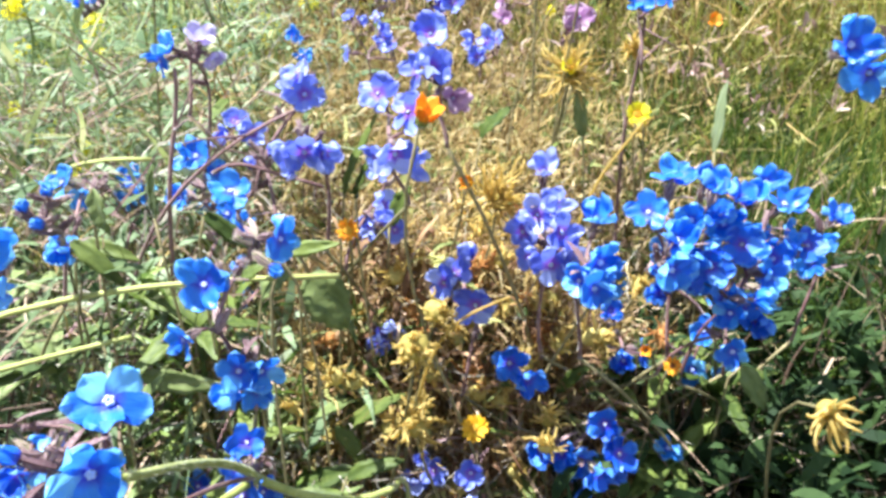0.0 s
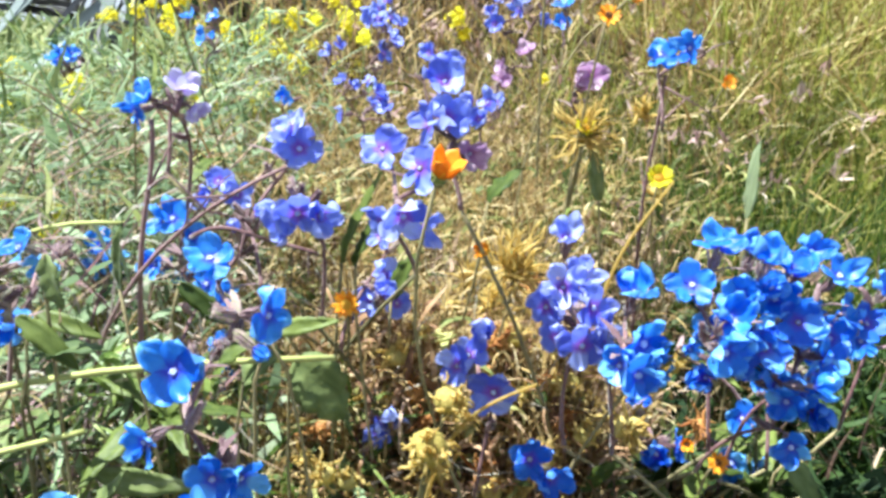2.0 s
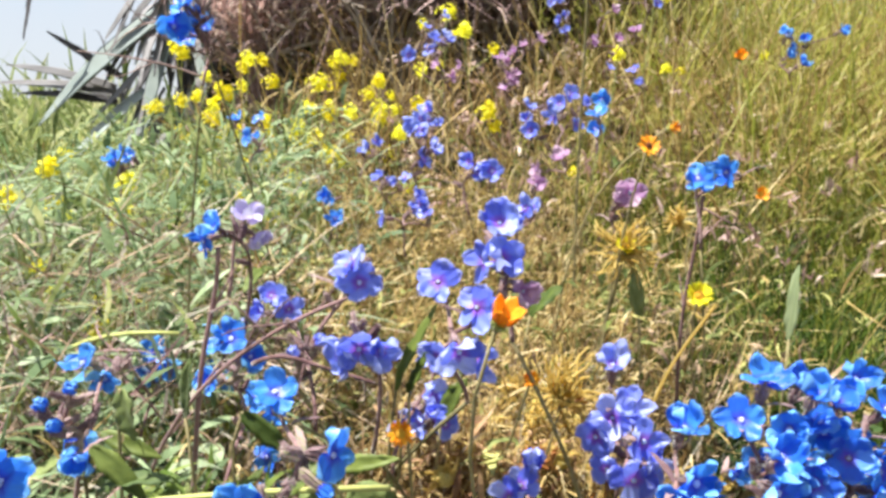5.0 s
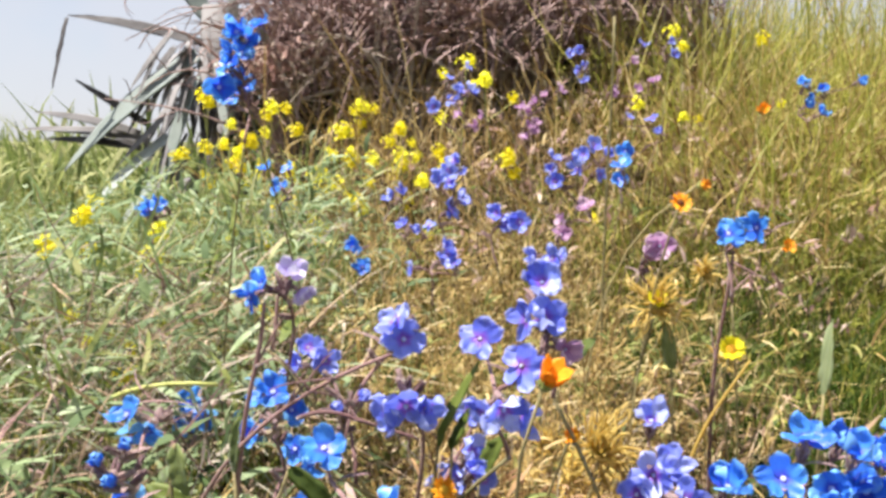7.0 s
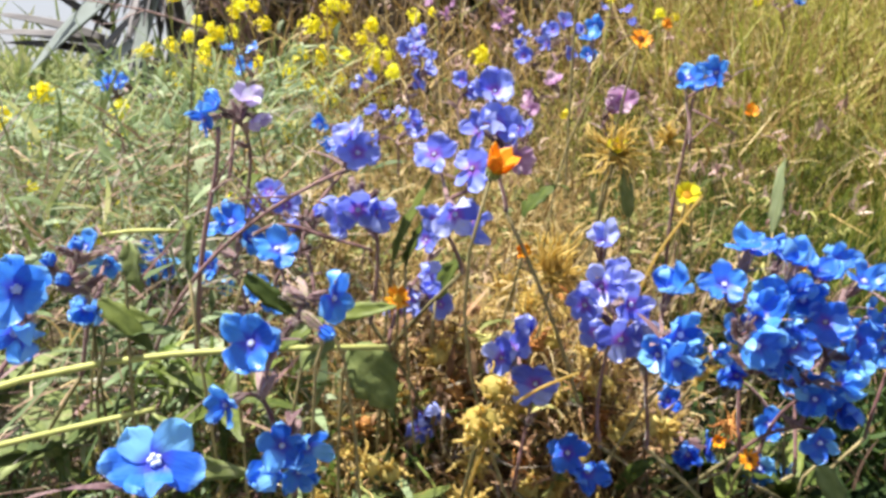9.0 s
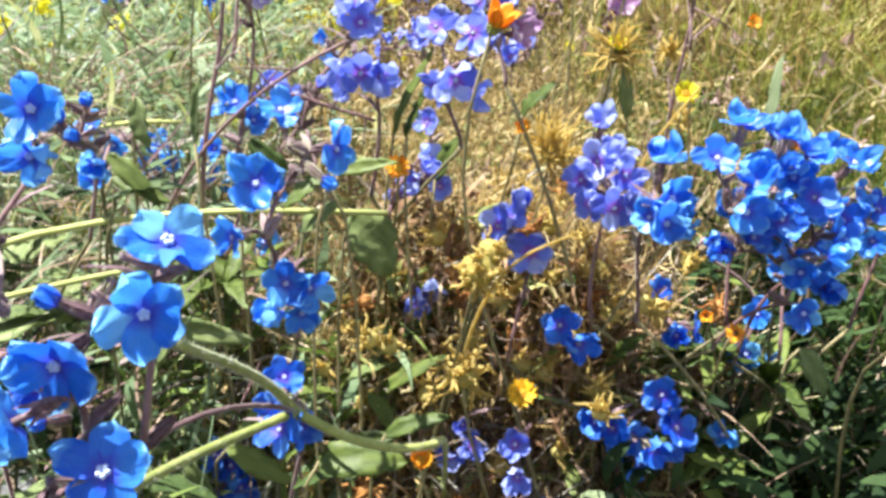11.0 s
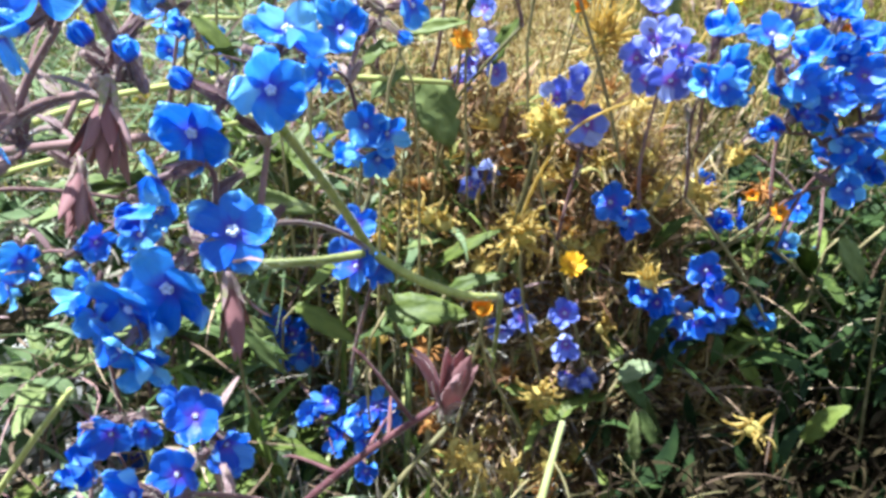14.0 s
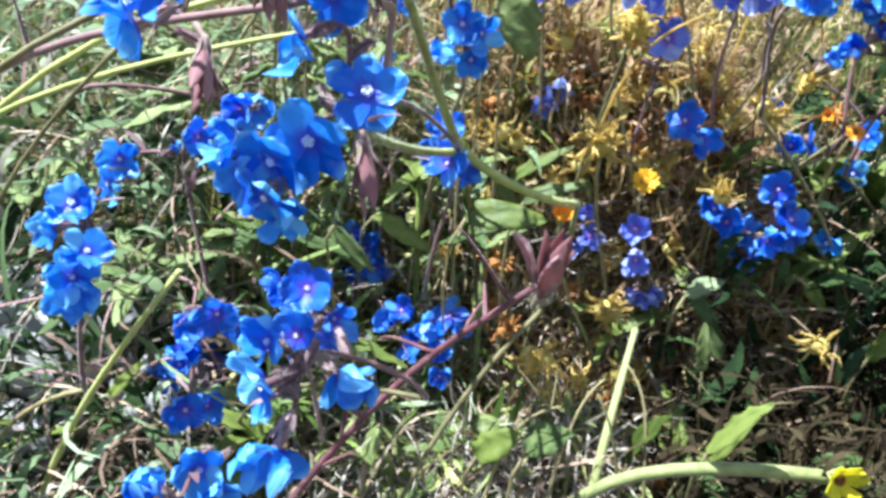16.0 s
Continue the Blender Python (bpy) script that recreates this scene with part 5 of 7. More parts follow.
# farther plants, in small heads of several blossoms
FAR = "blue wildflower head rising over dry grass"
for seed, (x, y, z, n, tone, wide) in enumerate([
        (-0.199, 0.756, 0.385, 4, "blue", 0.012), (0.087, 0.660, 0.4000, 9, "violet", 0.015), (0.115, 0.621, 0.4045, 3, "blue", 0.010), (0.074, 0.630, 0.361, 3, "pink", 0.010),
        (0.009, 0.548, 0.364, 3, "violet", 0.007), (-0.111, 0.656, 0.3165, 3, "blue", 0.008), (-0.039, 0.563, 0.331, 5, "violet", 0.014), (0.046, 0.570, 0.335, 4, "violet", 0.009),
        (0.1205, 0.3920, 0.372, 2, "blue", 0.003), (-0.299, 0.682, 0.360, 5, "blue", 0.009), (-0.031, 0.600, 0.382, 6, "violet", 0.015)]):
    rng = np.random.default_rng(100 + seed)
    rows = [(x + rng.normal(0, wide), y + rng.normal(0, wide), z + rng.normal(0, wide * 0.8), rng.uniform(14, 18), rng.uniform(0, 60), rng.uniform(-70, 70)) for _ in range(n)]
    flower_plant((x + rng.normal(0, 0.01), y + 0.02), (x, y + 0.004, z - 0.035), rows, tone, FAR if tone == "blue" else "violet wildflower head rising over dry grass", 200 + seed, 16, buds=1, leaves=1, hairy=0, lean=0.25, thick=0.0007)
for seed, (x, y, z, n, tone, wide) in enumerate([
        (-0.140, 0.425, 0.4535, 6, "blue", 0.009), (0.418, 0.900, 0.488, 5, "blue", 0.014), (0.405, 0.900, 0.455, 3, "blue", 0.008), (-0.010, 0.95, 0.500, 5, "violet", 0.016), (0.160, 1.05, 0.520, 5, "violet", 0.02),
        (0.093, 0.436, 0.3617, 2, "pink", 0.004), (0.088, 0.95, 0.474, 5, "pink", 0.018), (0.005, 0.95, 0.454, 3, "pink", 0.012), (0.194, 0.95, 0.491, 4, "pink", 0.014), (0.221, 0.97, 0.441, 3, "violet", 0.014), (0.075, 0.96, 0.437, 4, "pink", 0.014), (-0.019, 0.80, 0.466, 4, "violet", 0.012), (-0.020, 0.80, 0.39, 3, "violet", 0.012), (-0.100, 0.85, 0.36, 3, "violet", 0.012), (-0.060, 0.80, 0.33, 3, "violet", 0.014), (0.28, 1.1, 0.55, 3, "violet", 0.02), (-0.135, 0.417, 0.472, 4, "blue", 0.008)]):
    rng = np.random.default_rng(140 + seed)
    rows = [(x + rng.normal(0, wide), y + rng.normal(0, wide), z + rng.normal(0, wide * 0.8), rng.uniform(14, 18), rng.uniform(0, 60), rng.uniform(-70, 70)) for _ in range(n)]
    flower_plant((x + rng.normal(0, 0.01), y + 0.02), (x, y + 0.004, z - 0.035), rows, tone, FAR if tone == "blue" else "violet wildflower head among dry grass", 240 + seed, 16, buds=1, leaves=1, hairy=0, lean=0.25, thick=0.0007)


# ---- orange and yellow daisies ----
def ray_petal(mat, length, width, seed):
    return leaf_mesh("ray_petal", length, width, mat, -0.10, 0.12, 2.6, 5, 0.02, seed)


def disc_mesh(mat, radius):
    verts, faces = [], []
    rng = np.random.default_rng(5)
    ball(verts, faces, (0, 0, 0), radius, 4, 9, 0.5)
    for k in range(26):
        a, r = k * 2.4, radius * math.sqrt(k / 26)
        ball(verts, faces, (r * math.cos(a), r * math.sin(a), radius * 0.45 * (1 - (r / radius) ** 2) + 0.0002), radius * 0.17, 3, 5, 1.3)
    return mesh_of("flower_disc", verts, faces, mat)


RAYS = {"orange": [ray_petal(ORANGE, 0.0062, 0.0026, k) for k in range(3)], "yellow": [ray_petal(YELLOW, 0.0062, 0.0026, k) for k in range(3)]}
RAYS["amber"] = [ray_petal(AMBER, 0.0072, 0.0036, k) for k in range(3)]
RAYS["broad"] = [ray_petal(YELLOW, 0.0090, 0.0068, k) for k in range(3)]
RAYS["flame"] = [ray_petal(ORANGE, 0.0098, 0.0066, k) for k in range(3)]
DISCS = {"dark": disc_mesh(DISC_DARK, 0.0022), "yellow": disc_mesh(DISC_YELLOW, 0.0026)}


def daisy(at, size, tone, disc, el, az, lift, rays, label, seed):
    rng = np.random.default_rng(seed)
    foot = (at[0] + rng.uniform(0.02, 0.06) * rng.choice((-1, 1)), at[1] + rng.uniform(0.01, 0.05))
    root = np.array((*foot, float(ground_z(*foot))))
    plant = thing("orange_daisy" if tone in ("orange", "flame") else "yellow_daisy", tuple(root), label, "flower", "daisies")
    n = np.array(aim(el, az))
    end = np.array(at) - n * 0.003
    far = np.linalg.norm(end - root)
    path = bezier(root, root + np.array((0, 0, 0.5 * far)), end - n * 0.25 * far - np.array((0, 0, 0.1 * far)), end, 12)
    stem(plant, "stem", path, 0.0007, 0.0006, DRY_STEM, rng)
    for k in range(2):
        i = rng.integers(2, 8)
        part("leaf", LEAVES[rng.integers(5)], plant, Matrix.Translation(Vector(path[i] - root)) @ Matrix.Rotation(rng.uniform(0, 6), 4, "Z") @ Matrix.Rotation(radians(40), 4, "X") @ Matrix.Scale(0.35, 4))
    s = size / 0.015
    verts, faces = [], []
    sweep(verts, faces, [(0, 0, -0.004), (0, 0, -0.0032), (0, 0, -0.0012), (0, 0, 0.0)], [0.0008, 0.0021, 0.0025, 0.0021], 9)
    for k in range(9):
        a = 2 * math.pi * k / 9
        c, q = math.cos(a), math.sin(a)
        sweep(verts, faces, [(0.002 * c, 0.002 * q, -0.003), (0.0027 * c, 0.0027 * q, -0.001), (0.0030 * c, 0.0030 * q, 0.001)], [0.0006, 0.0005, 0.0001], 4)
    head = part("flower_head", mesh_of("flower_head", verts, faces, STEM_GREEN), plant, Matrix.Translation(Vector(at) - Vector(root)) @ facing(n, rng.uniform(0, 6)) @ Matrix.Scale(s, 4), "green bracts under the flower")
    for k in range(rays):
        m = Matrix.Rotation(2 * math.pi * k / rays + rng.normal(0, 0.06), 4, "Z") @ Matrix.Translation((0, 0.0016, 0.0002 * (k % 2))) @ Matrix.Rotation(radians(lift + rng.normal(0, 8)), 4, "X")
        part("ray_petal", RAYS[tone][k % 3], head, m)
    part("flower_disc", DISCS[disc], head, Matrix.Translation((0, 0, 0.0006)), "brown flower disc" if disc == "dark" else "golden flower disc")
    return plant


ORANGE_L = "orange daisy with a dark disc among dry straw"
for seed, (at, size, tone, disc, el, az, lift, rays, label) in enumerate([
        ((0.0027, 0.2368, 0.3474), 0.0125, "flame", "yellow", 55, 40, 58, 6, "half-closed orange daisy beside violet blossoms"),
        ((-0.0287, 0.2735, 0.2940), 0.0110, "orange", "yellow", 30, 0, 30, 13, "small orange daisy above a broad leaf"),
        ((0.0225, 0.2610, 0.2050), 0.0115, "amber", "yellow", 45, 0, 15, 15, "amber yellow daisy low in dry stalks"),
        ((0.1087, 0.2678, 0.2305), 0.0085, "orange", "dark", 35, -5, 8, 13, ORANGE_L),
        ((0.0980, 0.2720, 0.2360), 0.0070, "orange", "dark", 20, -30, 40, 11, ORANGE_L),
        ((-0.0178, 0.2176, 0.2023), 0.0118, "orange", "yellow", 50, 0, 50, 14, "small rust-orange daisy gone over"),
        ((0.0813, 0.3650, 0.3914), 0.0110, "orange", "dark", 35, 0, 10, 13, ORANGE_L),
        ((0.0960, 0.3800, 0.3990), 0.0095, "orange", "yellow", 10, 40, 50, 11, "half-closed orange daisy in wild grass")] + [
        ((0.1965, 0.5018, 0.3515), 0.0130, "orange", "yellow", 30, 10, 40, 12, "half-closed orange daisy in wild grass"),
        ((0.2107, 0.5869, 0.4440), 0.0140, "orange", "yellow", 30, -10, 45, 12, "half-closed orange daisy in wild grass"),
        ((0.0200, 0.2900, 0.3080), 0.0090, "orange", "yellow", 30, 0, 50, 11, "small orange daisy in dry straw"),
        ((0.1280, 0.2850, 0.3040), 0.0080, "orange", "yellow", 40, 0, 60, 9, "small orange daisy among azure blossoms"),
        ((0.1184, 0.3882, 0.3140), 0.0150, "yellow", "yellow", 35, -10, 30, 26, "bright yellow daisy over dry straw"),
        ((0.0820, 0.3973, 0.3374), 0.0135, "yellow", "yellow", 50, 0, 40, 22, "yellow daisy in a ring of dry bristles"),
        ((0.0790, 0.1610, 0.1340), 0.0140, "broad", "dark", 8, 15, 28, 6, "yellow daisy with drooping rays and a brown disc"),
        ((0.1700, 0.3000, 0.0900), 0.0120, "yellow", "yellow", 30, 0, 10, 13, "yellow daisy low in the shade")]):
    daisy(at, size, tone, disc, el, az, lift, rays, label, 300 + seed)


# ---- dry seed heads ----
def seed_head(at, radius, count, mat, label, seed, el=50, az=0, core=0.3):
    """A stalked head of curved claw-like bristles."""
    rng = np.random.default_rng(seed)
    foot = (at[0] + rng.uniform(0.02, 0.06) * rng.choice((-1, 1)), at[1] + rng.uniform(0.01, 0.05))
    root = np.array((*foot, float(ground_z(*foot))))
    head = thing("seed_head", tuple(root), label, "seed head", "seed heads")
    n = np.array(aim(el, az))
    end = np.array(at)
    far = np.linalg.norm(end - root)
    path = bezier(root, root + np.array((0, 0, 0.5 * far)), end - n * 0.2 * far - np.array((0, 0, 0.1 * far)), end, 10)
    stem(head, "stalk", path, 0.0007, 0.0006, DRY_STEM, rng)
    verts, faces = [], []
    ball(verts, faces, (0, 0, 0), radius * core, 5, 8, 0.8)
    part("core", mesh_of("core", verts, faces, SEED_CORE if mat == SEED else mat), head, Matrix.Translation(Vector(end - root)) @ facing(n))
    kinds = []
    for k in range(5):
        verts, faces = [], []
        bow = rng.uniform(-0.5, 0.7)
        t = np.linspace(0, 1, 6)
        sweep(verts, faces, np.stack([0.1 * radius * np.sin(5 * t + k), radius * (core * 0.7 + (1 - core * 0.7) * t), bow * radius * t * t * 0.6], 1), radius * (0.085 if radius < 0.0135 else 0.03) * (1 - 0.8 * t) + 0.00015, 4)
        kinds.append(mesh_of("bristle", verts, faces, mat))
    for k in range(count if radius < 0.0135 else 2 * count):
        m = Matrix.Translation(Vector(end - root)) @ facing(n) @ Matrix.Rotation(rng.uniform(0, 6.28), 4, "Z") @ Matrix.Rotation(radians(rng.uniform(-25, 85)), 4, "X") @ Matrix.Scale(rng.uniform(0.75, 1.15), 4)
        part("bristle", kinds[rng.integers(5)], head, m)
    return head


CLAW = "dry straw-coloured seed head with curved claws"
for seed, (at, r, count, mat, label, el, az, core) in enumerate([
        ((0.0830, 0.4020, 0.3330), 0.021, 40, SEED, "large bristly straw seed head", 45, 0, 0.22), ((0.0350, 0.3050, 0.2950), 0.019, 36, SEED, "bristly golden seed head", 50, 0, 0.25),
        ((-0.0015, 0.2140, 0.2740), 0.0090, 30, SEED, CLAW, 30, 0, 0.66), ((0.0060, 0.2500, 0.2690), 0.0085, 18, SEED, CLAW, 40, 10, 0.6),
        ((-0.0029, 0.2348, 0.2270), 0.0125, 34, SEED, CLAW, 50, 0, 0.42), ((0.0740, 0.2500, 0.2820), 0.0125, 11, SEED, "pale seed head with long drooping claws", 20, 0, 0.4),
        ((0.0520, 0.2500, 0.2040), 0.0100, 14, SEED, CLAW, 60, 0, 0.4), ((0.1370, 0.2000, 0.2550), 0.0130, 16, SEED, "pale seed head with long drooping claws", -20, 20, 0.3)] + [
        ((0.0780, 0.2900, 0.2330), 0.0120, 14, SEED, CLAW, 20, 20, 0.4), ((0.1100, 0.2900, 0.2330), 0.0080, 14, SEED_ORANGE, "rust-brown dry seed head", 30, 0, 0.4),
        ((0.1380, 0.2850, 0.2690), 0.0080, 14, SEED, CLAW, 40, 0, 0.5), ((0.0450, 0.3000, 0.1750), 0.0100, 16, SEED, CLAW, 40, 0, 0.4),
        ((-0.0400, 0.2450, 0.1700), 0.0090, 16, SEED_ORANGE, "rust-brown dry seed head", 50, 0, 0.4), ((-0.0200, 0.2000, 0.1500), 0.0095, 18, SEED, CLAW, 40, -20, 0.4),
        ((0.0150, 0.2250, 0.1300), 0.0090, 18, SEED, CLAW, 40, 10, 0.4), ((0.1250, 0.2600, 0.1150), 0.0100, 16, SEED_ORANGE, "rust-brown dry seed head", 20, 0, 0.4)] + [
        ((0.1600, 0.2900, 0.1200), 0.0110, 16, SEED, CLAW, 50, 0, 0.4), ((-0.0600, 0.2800, 0.2050), 0.0080, 14, SEED, CLAW, 50, 0, 0.4),
        ((-0.0340, 0.2300, 0.1450), 0.0090, 18, SEED_ORANGE, "rust-brown dry seed head", 50, 0, 0.4), ((0.0120, 0.2400, 0.1520), 0.0095, 20, SEED, CLAW, 60, 0, 0.5), ((0.1010, 0.2340, 0.1450), 0.0120, 14, SEED, "pale seed head with long drooping claws", -10, 0, 0.35),
        ((-0.0220, 0.2160, 0.1380), 0.0080, 18, SEED, CLAW, 50, 10, 0.5), ((0.0570, 0.2740, 0.2000), 0.0095, 16, SEED, CLAW, 50, 0, 0.45), ((0.0850, 0.2950, 0.2300), 0.0110, 14, SEED, CLAW, 30, 10, 0.4)] + [
        ((-0.0630, 0.2540, 0.1680), 0.0085, 16, SEED, CLAW, 60, 0, 0.45),
        ((0.1360, 0.4400, 0.2950), 0.0110, 16, SEED, CLAW, 50, 0, 0.4), ((-0.0050, 0.3600, 0.2450), 0.0120, 20, SEED, CLAW, 50, 0, 0.4), ((-0.0030, 0.2780, 0.2060), 0.0095, 20, SEED, CLAW, 60, 0, 0.5), ((0.1110, 0.3300, 0.2400), 0.0110, 16, SEED, CLAW, 40, 0, 0.45), ((0.0240, 0.3900, 0.2600), 0.0140, 30, SEED, "bristly golden seed head", 50, 0, 0.3),
        ((0.1500, 0.5200, 0.3300), 0.0130, 30, SEED, "bristly golden seed head", 50, 0, 0.25)]):
    seed_head(at, r, count, mat, label, 400 + seed, el, az, core)


for seed, (at, r, count, mat, label, el, az, core) in enumerate([
        ((0.0030, 0.2880, 0.2180), 0.0115, 20, SEED, CLAW, 45, 0, 0.5),
        ((0.0150, 0.3040, 0.2300), 0.0100, 18, SEED, CLAW, 55, 10, 0.5),
        ((-0.0150, 0.2740, 0.1970), 0.0100, 18, SEED, CLAW, 60, 0, 0.5),
        ((-0.0410, 0.2880, 0.2160), 0.0095, 16, SEED, CLAW, 50, 20, 0.5),
        ((0.0470, 0.2900, 0.2190), 0.0100, 18, SEED, CLAW, 45, -20, 0.5),
        ((0.0100, 0.2420, 0.1510), 0.0110, 18, SEED, CLAW, 55, 0, 0.5),
        ((-0.0230, 0.2220, 0.1380), 0.0095, 16, SEED, CLAW, 50, 10, 0.5),
        ((0.0650, 0.2960, 0.2260), 0.0105, 18, SEED, CLAW, 60, 0, 0.5)]):
    seed_head(at, r, count, mat, label, 450 + seed, el, az, core)


# small heads strewn over the matted litter
strew = np.random.default_rng(480)
for k in range(84):
    x, y = strew.uniform(-0.06, 0.13), strew.uniform(0.215, 0.37 if k < 52 else 0.32)
    if open_gap(x, y) > 0.3 or x > 0.05 + 0.25 * (y - 0.2):
        x = x * 0.4 - 0.01
    z = float(mat_top(x, y)) + strew.uniform(0.0, 0.014)
    seed_head((x, y, z), strew.uniform(0.0068, 0.0112), int(strew.integers(11, 16)), SEED if k % 4 else SEED_ORANGE, CLAW if k % 4 else "rust-brown dry seed head", 481 + k, strew.uniform(20, 70), strew.uniform(-40, 40), strew.uniform(0.35, 0.5))


# ---- yellow mustard ----
def mustard_head(seed, n, radius):
    """Cluster of small four-petalled flowers and round buds."""
    rng = np.random.default_rng(seed)
    verts, faces = [], []
    for _ in range(n):
        d = rng.normal(size=3)
        d /= np.linalg.norm(d)
        c = d * radius * rng.uniform(0.4, 1.0) * (0.9, 0.9, 0.9)
        d[2] = abs(d[2])
        m = facing(d, rng.uniform(0, 6))
        for k in range(4):
            a = 1.5708 * k
            base = len(verts)
            for u, w in ((0.0004, 0.0004), (0.0022, 0.0017), (0.0036, 0.0015), (0.0041, 0.0005)):
                for side in (-1, 1):
                    x, y = u * math.cos(a) - side * w * math.sin(a), u * math.sin(a) + side * w * math.cos(a)
                    verts.append(np.array(m @ Vector((x, y, 90 * u * u))) + c)
            for i in range(3):
                faces.append((base + 2 * i, base + 2 * i + 1, base + 2 * i + 3, base + 2 * i + 2))
    return mesh_of("flower_head", verts, faces, YELLOW)


MUSTARD = [mustard_head(k, 16 + 4 * k, 0.009 + 0.0015 * k) for k in range(4)]


def mustard(x, y, z, seed, heads=3, scale=1.0):
    rng = np.random.default_rng(seed)
    foot = (x + rng.normal(0, 0.03), y + rng.uniform(0, 0.05))
    root = np.array((*foot, float(ground_z(*foot))))
    plant = thing("yellow_mustard", tuple(root), "yellow mustard with small flower clusters on thin stems", "flower", "yellow mustards")
    top = np.array((x, y, z))
    path = bezier(root, root + np.array((0, 0, 0.4 * (z - root[2]))), top - np.array((0, 0, 0.3 * (z - root[2]))), top, 10)
    stem(plant, "stem", path, 0.0014, 0.0008, STEM_GREEN, rng)
    part("flower_head", MUSTARD[rng.integers(4)], plant, Matrix.Translation(Vector(top - root)) @ Matrix.Scale(scale, 4), "cluster of small yellow flowers")
    for k in range(heads - 1):
        i = rng.integers(4, 8)
        end = path[i] + np.array((rng.normal(0, 0.032), rng.normal(0, 0.032), rng.uniform(0.01, 0.06)))
        stem(plant, "branch", bezier(path[i], path[i] + (0, 0, 0.01), end - np.array((0, 0, 0.015)), end, 6), 0.0008, 0.0006, STEM_GREEN, rng)
        part("flower_head", MUSTARD[rng.integers(4)], plant, Matrix.Translation(Vector(end - root)) @ Matrix.Scale(scale * rng.uniform(0.6, 0.9), 4), "cluster of small yellow flowers")
    return plant


for k, (x, z) in enumerate([(-0.45, 0.495), (-0.33, 0.477), (-0.376, 0.421), (-0.448, 0.407), (-0.199, 0.384), (-0.217, 0.436), (-0.173, 0.478), (-0.112, 0.441), (-0.112, 0.394),
                            (-0.118, 0.361), (-0.258, 0.36), (-0.22, 0.346), (-0.365, 0.355), (-0.314, 0.307), (-0.094, 0.317), (0.003, 0.552), (0.032, 0.525)]):
    f = 1.0 + 0.12 * math.sin(2.3 * k)
    mustard(x * f, 0.03 + 1.27 * f, 0.416 + (z - 0.416) * f, 500 + k, 5, 1.55)
for k, (x, y, z) in enumerate([(-0.369, 0.70, 0.349), (-0.299, 0.70, 0.335), (-0.312, 0.71, 0.308), (0.321, 1.2, 0.59), (0.345, 1.22, 0.57), (0.462, 1.2, 0.58), (-0.36, 0.62, 0.33), (-0.42, 0.80, 0.30),
                               (-0.48, 0.95, 0.31), (-0.40, 0.90, 0.27), (-0.25, 0.90, 0.30), (-0.15, 0.98, 0.34), (-0.20, 0.85, 0.28), (-0.06, 0.95, 0.37), (0.22, 1.0, 0.47), (-0.55, 1.1, 0.33)]):
    mustard(x, y, z, 540 + k, 2, 1.2)


# ---- agave and dry brush behind ----
def agave_leaf(plant, base, tip, width, mat, sag, seed, label=""):
    """A thick channelled leaf from its base to its pointed tip."""
    rng = np.random.default_rng(seed)
    base, tip = np.array(base), np.array(tip)
    far = np.linalg.norm(tip - base)
    line = bezier(base, base + (tip - base) * 0.35 + (0, 0, sag * far), base + (tip - base) * 0.7 + (0, 0, sag * far * 0.8), tip, 14)
    root = np.array(plant.location)
    verts, faces, ring = [], [], 8
    tang = np.gradient(line, axis=0)
    for i, (p, t) in enumerate(zip(line, tang)):
        u = i / 13
        t = t / np.linalg.norm(t)
        side = np.cross(t, (-0.45, -0.75, 0.55))
        side /= np.linalg.norm(side)
        up = np.cross(side, t)
        hw = 0.5 * width * (0.75 + 1.45 * u - 2.18 * u ** 1.9) + 0.0015
        for k in range(ring):
            a = 2 * math.pi * k / ring
            x = hw * math.cos(a)
            verts.append(p - root + side * x + up * (0.16 * hw * math.sin(a) + 0.3 * abs(x) + rng.normal(0, 0.001)))
    for i in range(13):
        for k in range(ring):
            a, b = i * ring + k, i * ring + (k + 1) % ring
            faces.append((a, b, b + ring, a + ring))
    faces.append(tuple(range(ring))[::-1])
    faces.append(tuple(13 * ring + k for k in range(ring)))
    return part("leaf", mesh_of("leaf", verts, faces, mat), plant, None, label)


